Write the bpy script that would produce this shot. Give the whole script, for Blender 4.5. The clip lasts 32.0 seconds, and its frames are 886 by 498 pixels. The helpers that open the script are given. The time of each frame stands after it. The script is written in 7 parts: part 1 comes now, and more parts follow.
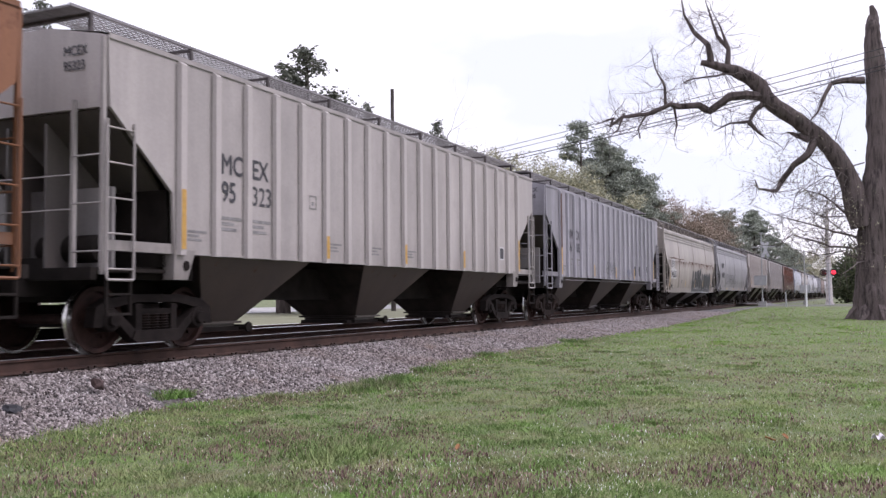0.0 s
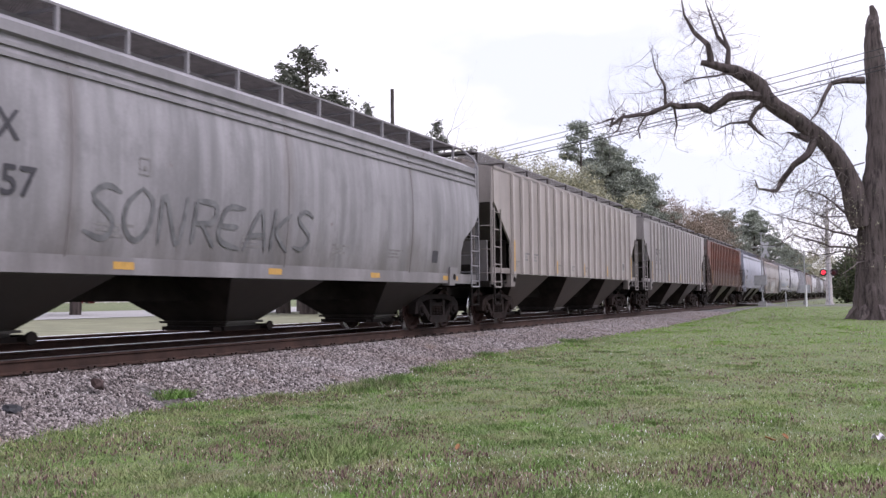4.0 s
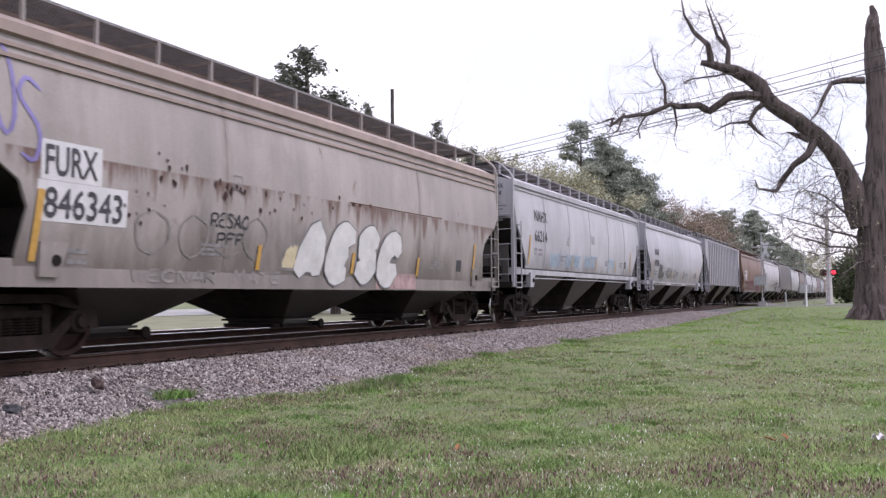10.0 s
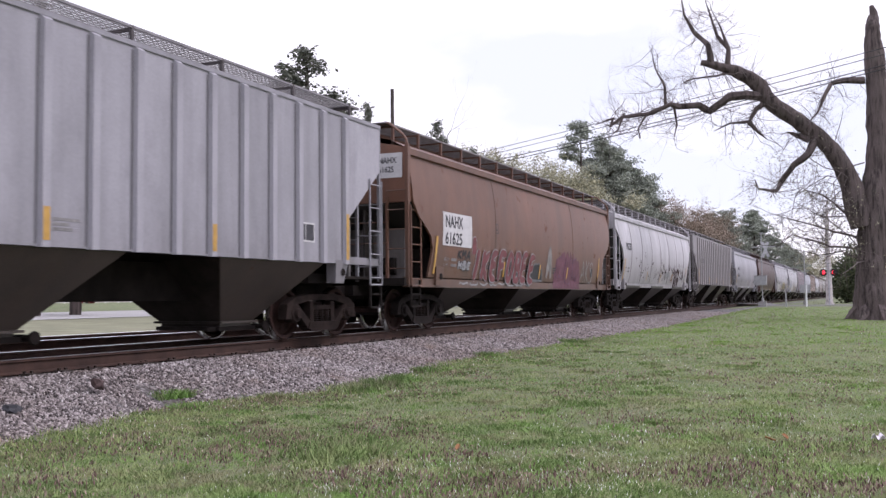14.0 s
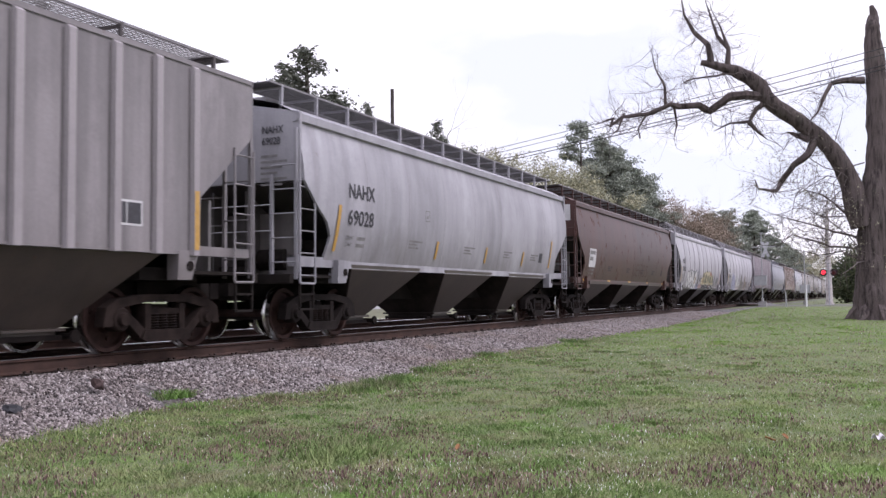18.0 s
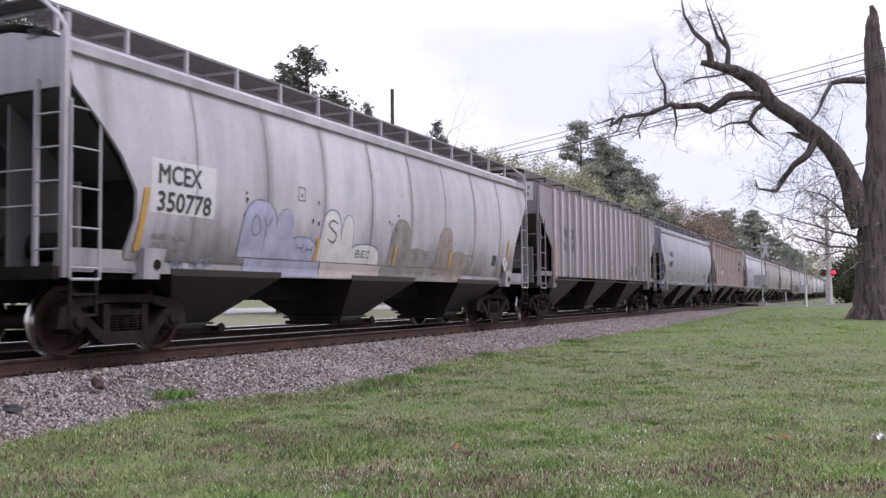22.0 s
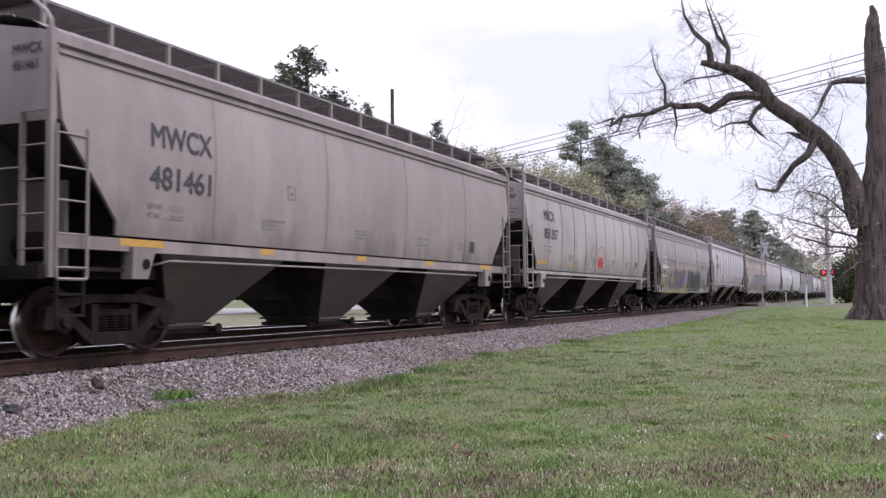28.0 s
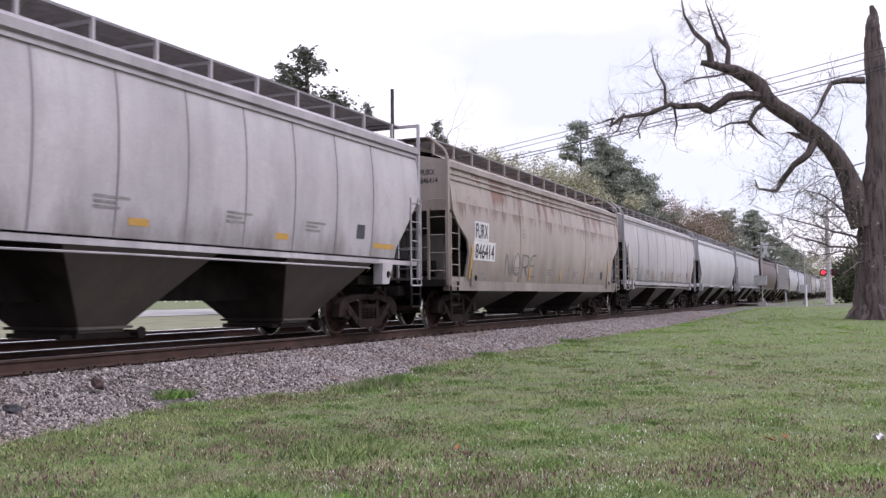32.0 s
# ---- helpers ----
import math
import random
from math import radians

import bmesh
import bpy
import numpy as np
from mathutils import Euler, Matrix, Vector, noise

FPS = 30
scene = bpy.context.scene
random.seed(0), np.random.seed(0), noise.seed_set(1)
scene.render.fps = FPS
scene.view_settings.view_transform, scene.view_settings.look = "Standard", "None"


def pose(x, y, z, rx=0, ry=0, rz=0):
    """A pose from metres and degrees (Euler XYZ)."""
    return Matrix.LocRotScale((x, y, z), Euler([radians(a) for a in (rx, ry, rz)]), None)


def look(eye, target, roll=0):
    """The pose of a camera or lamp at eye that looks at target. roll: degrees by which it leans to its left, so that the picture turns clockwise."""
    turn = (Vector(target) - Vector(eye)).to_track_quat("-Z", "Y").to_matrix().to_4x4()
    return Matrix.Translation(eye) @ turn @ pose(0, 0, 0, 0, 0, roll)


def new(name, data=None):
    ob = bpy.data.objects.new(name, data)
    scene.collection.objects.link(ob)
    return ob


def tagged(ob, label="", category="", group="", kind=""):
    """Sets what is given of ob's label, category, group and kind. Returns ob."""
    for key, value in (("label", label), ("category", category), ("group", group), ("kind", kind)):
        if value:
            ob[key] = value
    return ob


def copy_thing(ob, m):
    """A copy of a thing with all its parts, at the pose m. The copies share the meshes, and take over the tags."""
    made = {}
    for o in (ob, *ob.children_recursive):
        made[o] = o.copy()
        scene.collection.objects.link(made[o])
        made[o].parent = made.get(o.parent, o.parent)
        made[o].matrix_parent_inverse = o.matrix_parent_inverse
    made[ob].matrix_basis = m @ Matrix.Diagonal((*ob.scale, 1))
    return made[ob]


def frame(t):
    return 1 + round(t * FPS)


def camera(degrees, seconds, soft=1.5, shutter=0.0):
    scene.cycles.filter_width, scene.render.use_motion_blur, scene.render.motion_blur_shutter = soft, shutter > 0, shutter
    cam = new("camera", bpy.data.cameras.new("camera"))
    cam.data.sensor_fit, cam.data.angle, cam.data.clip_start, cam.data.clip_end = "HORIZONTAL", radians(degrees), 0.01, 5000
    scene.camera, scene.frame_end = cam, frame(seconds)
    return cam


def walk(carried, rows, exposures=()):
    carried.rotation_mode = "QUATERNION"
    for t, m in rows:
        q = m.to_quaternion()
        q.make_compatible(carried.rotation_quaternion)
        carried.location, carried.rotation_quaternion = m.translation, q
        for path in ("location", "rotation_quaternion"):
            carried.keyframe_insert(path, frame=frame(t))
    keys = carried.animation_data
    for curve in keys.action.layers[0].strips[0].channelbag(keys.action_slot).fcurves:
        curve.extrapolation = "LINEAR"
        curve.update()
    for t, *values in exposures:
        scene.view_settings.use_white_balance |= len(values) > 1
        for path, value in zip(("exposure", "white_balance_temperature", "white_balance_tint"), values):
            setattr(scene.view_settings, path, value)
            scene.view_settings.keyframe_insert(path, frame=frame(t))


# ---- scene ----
# World: X runs along the track (the train comes from +X), Y across it, Z up from the rail tops.
CLIP = 32.0
EYE = Vector((0.0, 0.0, 0.71))
TURN, TILT = radians(24.316), radians(3.0026)
AHEAD = Vector((math.cos(TURN) * math.cos(TILT), math.sin(TURN) * math.cos(TILT), math.sin(TILT)))
cam = camera(50.87, CLIP, soft=1.4, shutter=0.1)
walk(cam, [(0.0, look(EYE, EYE + AHEAD * 10, -0.53)), (CLIP, look(EYE, EYE + AHEAD * 10, -0.53))],
     exposures=[(t, ev, 6150, 24) for t, ev in ((0.0, 0.22), (1.0, 0.26), (3.0, 0.21), (6.0, 0.26), (7.3, 0.37), (8.0, 0.42), (9.0, 0.33), (10.0, 0.29), (11.0, 0.26), (14.0, 0.21), (18.6, 0.21), (19.5, 0.37), (20.1, 0.45), (20.8, 0.25), (22.0, 0.13), (24.0, 0.21), (28.0, 0.15), (29.0, 0.19), (CLIP, 0.19))])

TRACK_Y = 10.34      # centre of the train's track
TRACK2_Y = 14.54     # centre of the second track

# ---- light: bright overcast ----
SUN_EL, SUN_AZ = radians(52), radians(165)
world = bpy.data.worlds.new("overcast_sky")
world.use_nodes = True
scene.world = world
wn, wl = world.node_tree.nodes, world.node_tree.links
wn.clear()
w_out = wn.new("ShaderNodeOutputWorld")
w_bg = wn.new("ShaderNodeBackground")
w_sky = wn.new("ShaderNodeTexSky")
w_sky.sky_type = "NISHITA"
w_sky.sun_disc = False
w_sky.sun_elevation, w_sky.sun_rotation = SUN_EL, SUN_AZ
w_gain = wn.new("ShaderNodeMix")
w_gain.data_type, w_gain.blend_type = "RGBA", "MULTIPLY"
w_gain.inputs[0].default_value = 1.0
w_gain.inputs[7].default_value = (0.07, 0.07, 0.07, 1)
w_tc = wn.new("ShaderNodeTexCoord")
w_map = wn.new("ShaderNodeMapping")
w_map.inputs["Scale"].default_value = (1.0, 1.0, 2.6)
w_map.inputs["Location"].default_value = (3.1, 0.4, 0.0)
w_n = wn.new("ShaderNodeTexNoise")
w_n.inputs["Scale"].default_value, w_n.inputs["Detail"].default_value, w_n.inputs["Roughness"].default_value = 2.6, 6, 0.5
w_r = wn.new("ShaderNodeValToRGB")
w_r.color_ramp.elements[0].position, w_r.color_ramp.elements[0].color = 0.40, (0.88, 0.935, 1.0, 1)
w_r.color_ramp.elements[1].position, w_r.color_ramp.elements[1].color = 0.57, (1.16, 1.16, 1.16, 1)
w_mix = wn.new("ShaderNodeMix")
w_mix.data_type = "RGBA"
w_mix.inputs[0].default_value = 0.88
wl.new(w_tc.outputs["Generated"], w_map.inputs["Vector"])
wl.new(w_map.outputs[0], w_n.inputs["Vector"])
wl.new(w_n.outputs[0], w_r.inputs[0])
wl.new(w_sky.outputs[0], w_gain.inputs[6])
wl.new(w_gain.outputs[2], w_mix.inputs[6])
wl.new(w_r.outputs[0], w_mix.inputs[7])
wl.new(w_mix.outputs[2], w_bg.inputs[0])
# an overcast sky is brighter overhead than at the horizon
w_sep = wn.new("ShaderNodeSeparateXYZ")
w_up = wn.new("ShaderNodeMapRange")
w_up.inputs["From Min"].default_value, w_up.inputs["From Max"].default_value = 0.32, 1.0
w_up.inputs["To Min"].default_value, w_up.inputs["To Max"].default_value = 1.0, 2.3
wl.new(w_tc.outputs["Generated"], w_sep.inputs[0])
wl.new(w_sep.outputs[2], w_up.inputs[0])
wl.new(w_up.outputs[0], w_bg.inputs[1])
wl.new(w_bg.outputs[0], w_out.inputs[0])

sun = new("sun", bpy.data.lights.new("sun", "SUN"))
sun.data.energy, sun.data.angle, sun.data.color = 1.5, radians(18), (1.0, 0.96, 0.92)
sun_dir = Vector((math.sin(SUN_AZ) * math.cos(SUN_EL), math.cos(SUN_AZ) * math.cos(SUN_EL), math.sin(SUN_EL)))
sun.matrix_basis = look(sun_dir * 100, (0, 0, 0))


# ---- mesh building ----
class Shape:
    """Gathers points and faces for one mesh."""

    def __init__(self):
        self.v, self.f = [], []

    def add(self, vs, fs):
        k = len(self.v)
        self.v += [tuple(q) for q in vs]
        self.f += [tuple(i + k for i in f) for f in fs]
        return self

    def hexa(self, p):
        """Eight corners: four below, four above, in the same turn."""
        return self.add(p, [(3, 2, 1, 0), (4, 5, 6, 7), (0, 1, 5, 4), (1, 2, 6, 5), (2, 3, 7, 6), (3, 0, 4, 7)])

    def box(self, x0, x1, y0, y1, z0, z1):
        return self.hexa([(x0, y0, z0), (x1, y0, z0), (x1, y1, z0), (x0, y1, z0), (x0, y0, z1), (x1, y0, z1), (x1, y1, z1), (x0, y1, z1)])

    def tube(self, a, b, r0, r1=None, n=6, caps=True):
        a, b = Vector(a), Vector(b)
        r1 = r0 if r1 is None else r1
        d = (b - a).normalized()
        s = d.orthogonal().normalized()
        t = d.cross(s)
        vs = []
        for c, r in ((a, r0), (b, r1)):
            vs += [c + (s * math.cos(2 * math.pi * i / n) + t * math.sin(2 * math.pi * i / n)) * r for i in range(n)]
        fs = [(i, (i + 1) % n, n + (i + 1) % n, n + i) for i in range(n)]
        if caps:
            fs += [tuple(reversed(range(n))), tuple(range(n, 2 * n))]
        return self.add(vs, fs)

    def path(self, pts, rad, n=6):
        """A bent tube through points, with one radius or one each."""
        pts = [Vector(q) for q in pts]
        rad = [rad] * len(pts) if isinstance(rad, (int, float)) else rad
        s = None
        vs, fs = [], []
        for k, q in enumerate(pts):
            d = (pts[min(k + 1, len(pts) - 1)] - pts[max(k - 1, 0)]).normalized()
            s = (d.orthogonal() if s is None else s - d * s.dot(d)).normalized()
            t = d.cross(s)
            vs += [q + (s * math.cos(2 * math.pi * i / n) + t * math.sin(2 * math.pi * i / n)) * rad[k] for i in range(n)]
            if k:
                fs += [((k - 1) * n + i, (k - 1) * n + (i + 1) % n, k * n + (i + 1) % n, k * n + i) for i in range(n)]
        fs += [tuple(reversed(range(n))), tuple(range((len(pts) - 1) * n, len(pts) * n))]
        return self.add(vs, fs)

    def prism(self, pts, y0, y1):
        """An outline in X and Z, drawn out along Y."""
        n = len(pts)
        vs = [(x, y0, z) for x, z in pts] + [(x, y1, z) for x, z in pts]
        fs = [tuple(range(n)), tuple(reversed(range(n, 2 * n)))] + [(i, n + i, n + (i + 1) % n, (i + 1) % n) for i in range(n)]
        return self.add(vs, fs)

    def lathe(self, prof, cx, cz, n=24, cy=0.0):
        """A profile of (radius, y) turned about an axis along Y."""
        vs, fs = [], []
        for r, y in prof:
            vs += [(cx + r * math.cos(2 * math.pi * i / n), cy + y, cz + r * math.sin(2 * math.pi * i / n)) for i in range(n)]
        for k in range(len(prof) - 1):
            fs += [(k * n + i, k * n + (i + 1) % n, (k + 1) * n + (i + 1) % n, (k + 1) * n + i) for i in range(n)]
        fs += [tuple(reversed(range(n))), tuple(range((len(prof) - 1) * n, len(prof) * n))]
        return self.add(vs, fs)

    def sheet(self, rows, back=None):
        """A skin through rows of points, closed by a second skin behind it."""
        h, w = len(rows), len(rows[0])
        vs = [q for r in rows for q in r]
        fs = [(j * w + i, j * w + i + 1, (j + 1) * w + i + 1, (j + 1) * w + i) for j in range(h - 1) for i in range(w - 1)]
        if back:
            o = h * w
            vs += [q for r in back for q in r]
            fs += [tuple(reversed([o + i for i in f])) for f in fs]
            rim = [i for i in range(w)] + [j * w + w - 1 for j in range(1, h)] + [(h - 1) * w + i for i in range(w - 2, -1, -1)] + [j * w for j in range(h - 2, 0, -1)]
            fs += [(rim[k], rim[(k + 1) % len(rim)], o + rim[(k + 1) % len(rim)], o + rim[k]) for k in range(len(rim))]
        return self.add(vs, fs)

    def mesh(self, name, smooth=False):
        me = bpy.data.meshes.new(name)
        me.from_pydata(self.v, [], self.f)
        if smooth:
            me.polygons.foreach_set("use_smooth", [True] * len(me.polygons))
            me.set_sharp_from_angle(angle=radians(38))
        me.update()
        return me


KEPT = {}


def part(name, shape, material, parent=None, label="", key=None, smooth=False, at=None):
    """Links a shape as ONE mesh object under a thing or a part. Alike pieces share a mesh by their key."""
    me = KEPT.get(key) if key else None
    if me is None:
        me = shape() if callable(shape) else shape
        me = me if isinstance(me, bpy.types.Mesh) else me.mesh(name, smooth)
        me.materials.append(material)
        if key:
            KEPT[key] = me
    ob = new(name, me)
    if me.materials[0] is not material:
        ob.material_slots[0].link = "OBJECT"
        ob.material_slots[0].material = material
    if parent is not None:
        ob.parent = parent
    if at is not None:
        ob.matrix_basis = at
    if label:
        tagged(ob, label)
    return ob


def raw_mesh(name, co, tris):
    """A mesh from arrays of points and triangles."""
    me = bpy.data.meshes.new(name)
    me.vertices.add(len(co))
    me.vertices.foreach_set("co", np.asarray(co, np.float32).ravel())
    me.loops.add(len(tris) * 3)
    me.loops.foreach_set("vertex_index", np.asarray(tris, np.int32).ravel())
    me.polygons.add(len(tris))
    me.polygons.foreach_set("loop_start", np.arange(0, len(tris) * 3, 3, dtype=np.int32))
    me.update(calc_edges=True)
    return me


# ---- materials ----
def blank(name, rough=0.6, metal=0.0, spec=0.4):
    m = bpy.data.materials.new(name)
    m.use_nodes = True
    nt = m.node_tree
    b = nt.nodes["Principled BSDF"]
    b.inputs["Roughness"].default_value, b.inputs["Metallic"].default_value = rough, metal
    b.inputs["Specular IOR Level"].default_value = spec
    return m, nt, b


def noise_of(nt, scale, detail=4, rough=0.55, stretch=(1, 1, 1), shift=0.0, kind="Object"):
    tc = nt.nodes.new("ShaderNodeTexCoord")
    mp = nt.nodes.new("ShaderNodeMapping")
    mp.inputs["Scale"].default_value = stretch
    mp.inputs["Location"].default_value = (shift, shift * 0.7, shift * 0.3)
    nz = nt.nodes.new("ShaderNodeTexNoise")
    nz.inputs["Scale"].default_value, nz.inputs["Detail"].default_value, nz.inputs["Roughness"].default_value = scale, detail, rough
    nt.links.new(tc.outputs[kind], mp.inputs[0])
    nt.links.new(mp.outputs[0], nz.inputs["Vector"])
    return nz.outputs[0]


def ramp(nt, fac, stops):
    r = nt.nodes.new("ShaderNodeValToRGB")
    e = r.color_ramp.elements
    while len(e) < len(stops):
        e.new(0.5)
    for k, (pos, col) in enumerate(stops):
        e[k].position = pos
        e[k].color = (col, col, col, 1) if isinstance(col, (int, float)) else (*col, 1)
    nt.links.new(fac, r.inputs[0])
    return r.outputs[0]


def blend(nt, fac, a, b, mode="MIX"):
    m = nt.nodes.new("ShaderNodeMix")
    m.data_type, m.blend_type = "RGBA", mode
    for sock, val in ((m.inputs[0], fac), (m.inputs[6], a), (m.inputs[7], b)):
        if isinstance(val, bpy.types.NodeSocket):
            nt.links.new(val, sock)
        elif isinstance(val, (int, float)):
            sock.default_value = val
        else:
            sock.default_value = (*val, 1)
    return m.outputs[2]


def calc(nt, op, a, b=0.0):
    m = nt.nodes.new("ShaderNodeMath")
    m.operation = op
    for sock, val in ((m.inputs[0], a), (m.inputs[1], b)):
        if isinstance(val, bpy.types.NodeSocket):
            nt.links.new(val, sock)
        else:
            sock.default_value = val
    return m.outputs[0]


def bump(nt, b, height, strength=0.3, dist=0.01):
    n = nt.nodes.new("ShaderNodeBump")
    n.inputs["Strength"].default_value, n.inputs["Distance"].default_value = strength, dist
    nt.links.new(height, n.inputs["Height"])
    nt.links.new(n.outputs[0], b.inputs["Normal"])


def plain(name, col, rough=0.6, metal=0.0, vary=0.25, scale=6.0, grain=0.15, spec=0.4):
    """A surface of one stuff with uneven tone and fine grain."""
    m, nt, b = blank(name, rough, metal, spec)
    n1 = noise_of(nt, scale, 5)
    n2 = noise_of(nt, scale * 14, 3)
    lo = [c * (1 - vary) for c in col]
    hi = [min(1, c * (1 + vary)) for c in col]
    c1 = ramp(nt, n1, [(0.3, lo), (0.7, hi)])
    c2 = ramp(nt, n2, [(0.3, 1 - grain), (0.7, 1.0)])
    nt.links.new(blend(nt, 1.0, c1, c2, "MULTIPLY"), b.inputs["Base Color"])
    bump(nt, b, n2, 0.15, 0.004)
    return m


RUST = (0.115, 0.045, 0.026)
PAINTS = {}


def paint(col, rust=0.1, dirt=0.3, seed=0.0, drip=0.0, low=0.0, rough=0.42, rustcol=RUST, seam=None, lines=None):
    """Railcar paint: faded base, long washed-down streaks, rust spots and drips, road film and painted shade near the
    sill.
    seam: (height, strength) of a rusting ledge; lines: (first, pitch, strength) of stained upright welds."""
    k = (col, rust, dirt, seed, drip, low, rustcol, seam, lines)
    if k in PAINTS:
        return PAINTS[k]
    m, nt, b = blank("railcar_paint", rough, 0.0, 0.35)
    fade = ramp(nt, noise_of(nt, 0.5, 5, 0.6, (1, 1, 0.55), seed), [(0.3, [c * 0.78 for c in col]), (0.7, [min(1, c * 1.12) for c in col])])
    mottle = noise_of(nt, 1.5, 7, 0.68, (1, 1, 0.7), seed + 21)
    fade = blend(nt, ramp(nt, mottle, [(0.5, 0.0), (0.68, min(0.75, 0.25 + dirt * 0.6))]), fade, [x * 0.62 for x in col])
    streak = noise_of(nt, 1.0, 5, 0.6, (1.9, 1.9, 0.13), seed + 3)
    film = ramp(nt, streak, [(0.40, 0.0), (0.66, min(1.0, dirt * 1.25))])
    c = blend(nt, film, fade, [x * 0.42 + 0.02 for x in col])
    tc = nt.nodes.new("ShaderNodeTexCoord")
    sp = nt.nodes.new("ShaderNodeSeparateXYZ")
    nt.links.new(tc.outputs["Object"], sp.inputs[0])
    if low:
        # splash, grime and painted lower-side shade, rising from the sill in uneven tongues
        edge = calc(nt, "SUBTRACT", calc(nt, "MULTIPLY", noise_of(nt, 0.9, 6, 0.65, (1.6, 1.6, 0.5), seed + 8), 2.6), calc(nt, "SUBTRACT", sp.outputs[2], 0.7))
        c = blend(nt, ramp(nt, edge, [(0.0, 0.0), (0.9, low)]), c, (0.075, 0.06, 0.05))
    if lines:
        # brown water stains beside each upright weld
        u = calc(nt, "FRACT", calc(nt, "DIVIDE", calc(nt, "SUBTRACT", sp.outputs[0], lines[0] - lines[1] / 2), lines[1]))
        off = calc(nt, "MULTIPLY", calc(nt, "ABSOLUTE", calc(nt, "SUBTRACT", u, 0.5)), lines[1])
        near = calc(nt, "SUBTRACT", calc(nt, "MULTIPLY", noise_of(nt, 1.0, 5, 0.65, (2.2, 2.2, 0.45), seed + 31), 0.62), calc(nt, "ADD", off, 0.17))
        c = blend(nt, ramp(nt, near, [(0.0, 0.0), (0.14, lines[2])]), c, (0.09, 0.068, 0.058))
    spots = noise_of(nt, 2.2, 8, 0.72, (1, 1, 0.75), seed + 11)
    rm = ramp(nt, spots, [(0.68 - rust * 0.3, 0.0), (0.76 - rust * 0.3, min(1.0, 0.5 + rust))])
    rc = ramp(nt, noise_of(nt, 5, 4, shift=seed), [(0.3, [x * 0.6 for x in rustcol]), (0.7, [x * 1.5 for x in rustcol])])
    c = blend(nt, rm, c, rc)
    if seam:
        # rust bleeds below the ledge in thin uneven runs
        drop = calc(nt, "SUBTRACT", seam[0], sp.outputs[2])
        run = noise_of(nt, 1.0, 6, 0.7, (3.4, 3.4, 0.3), seed + 13)
        wet = calc(nt, "SUBTRACT", run, calc(nt, "MULTIPLY", drop, 0.42))
        fac = calc(nt, "MULTIPLY", ramp(nt, wet, [(0.40, 0.0), (0.52, seam[1])]), ramp(nt, drop, [(0.0, 0.0), (0.02, 1.0)]))
        c = blend(nt, fac, c, [x * 0.75 for x in rustcol])
    if drip:
        run = noise_of(nt, 1.0, 5, 0.6, (2.6, 2.6, 0.22), seed + 17)
        # rust starts at the roof and runs down in tongues of uneven length
        tall = calc(nt, "ADD", run, calc(nt, "MULTIPLY", calc(nt, "SUBTRACT", sp.outputs[2], 2.7), 0.16))
        c = blend(nt, ramp(nt, tall, [(0.66 - drip * 0.24, 0.0), (0.74 - drip * 0.2, 0.9)]), c, rc)
    fine = ramp(nt, noise_of(nt, 26, 3), [(0.3, 0.9), (0.7, 1.0)])
    c = blend(nt, 1.0, c, fine, "MULTIPLY")
    nt.links.new(c, b.inputs["Base Color"])
    nt.links.new(ramp(nt, rm, [(0.0, rough), (1.0, 0.9)]), b.inputs["Roughness"])
    bump(nt, b, noise_of(nt, 0.9, 3, 0.5, (1.4, 1.4, 0.5), seed), 0.35, 0.02)
    PAINTS[k] = m
    return m


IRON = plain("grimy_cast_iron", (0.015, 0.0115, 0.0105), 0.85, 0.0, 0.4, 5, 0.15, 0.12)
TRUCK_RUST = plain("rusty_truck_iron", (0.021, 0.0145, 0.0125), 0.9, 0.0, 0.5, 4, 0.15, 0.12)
WHEEL = plain("dark_wheel_steel", (0.034, 0.017, 0.014), 0.75, 0.0, 0.5, 5, 0.15, 0.2)
TREAD = plain("polished_steel", (0.62, 0.6, 0.58), 0.22, 1.0, 0.1, 20, 0.05)
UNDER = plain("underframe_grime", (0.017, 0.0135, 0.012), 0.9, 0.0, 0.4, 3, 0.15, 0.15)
# near-black for the hopper cross sheets: under-car shade put into the colour
SHADED = plain("cross_sheet_shade", (0.026, 0.02, 0.0175), 0.85, 0.0, 0.45, 2.5, 0.2, 0.2)
GRATE = plain("galvanised_grating", (0.08, 0.077, 0.08), 0.6, 0.2, 0.3, 8)
OPENGRATE = plain("weathered_grating", (0.2, 0.19, 0.19), 0.6, 0.1, 0.3, 8)
DARKGRATE = plain("grimy_grating", (0.085, 0.074, 0.074), 0.7, 0.1, 0.35, 6)
EDGE = plain("dull_steel_angle", (0.2, 0.19, 0.195), 0.6, 0.1, 0.3, 6)
AMBER = plain("amber_reflector", (0.46, 0.265, 0.06), 0.4, 0.0, 0.15, 10)
DARKINK = plain("dark_lettering", (0.045, 0.043, 0.05), 0.6, 0.0, 0.3, 10)
WHITEPANEL = plain("white_patch", (0.54, 0.53, 0.535), 0.55, 0.0, 0.08, 4)
FADEINK = plain("faded_stencil", (0.2, 0.19, 0.19), 0.7, 0.0, 0.3, 10)
# ---- the train ----
WHEEL_R = 0.457
RIB_X, RIBS = 1.40, 19
TRUCK_X = 1.45       # from the body's end to the truck's centre


def gone(t):
    """How far the train has come after t seconds."""
    u = t / 10
    return 146.0395 * u + 1.43772 * u ** 2 - 0.92757 * u ** 3 + 0.178804 * u ** 4


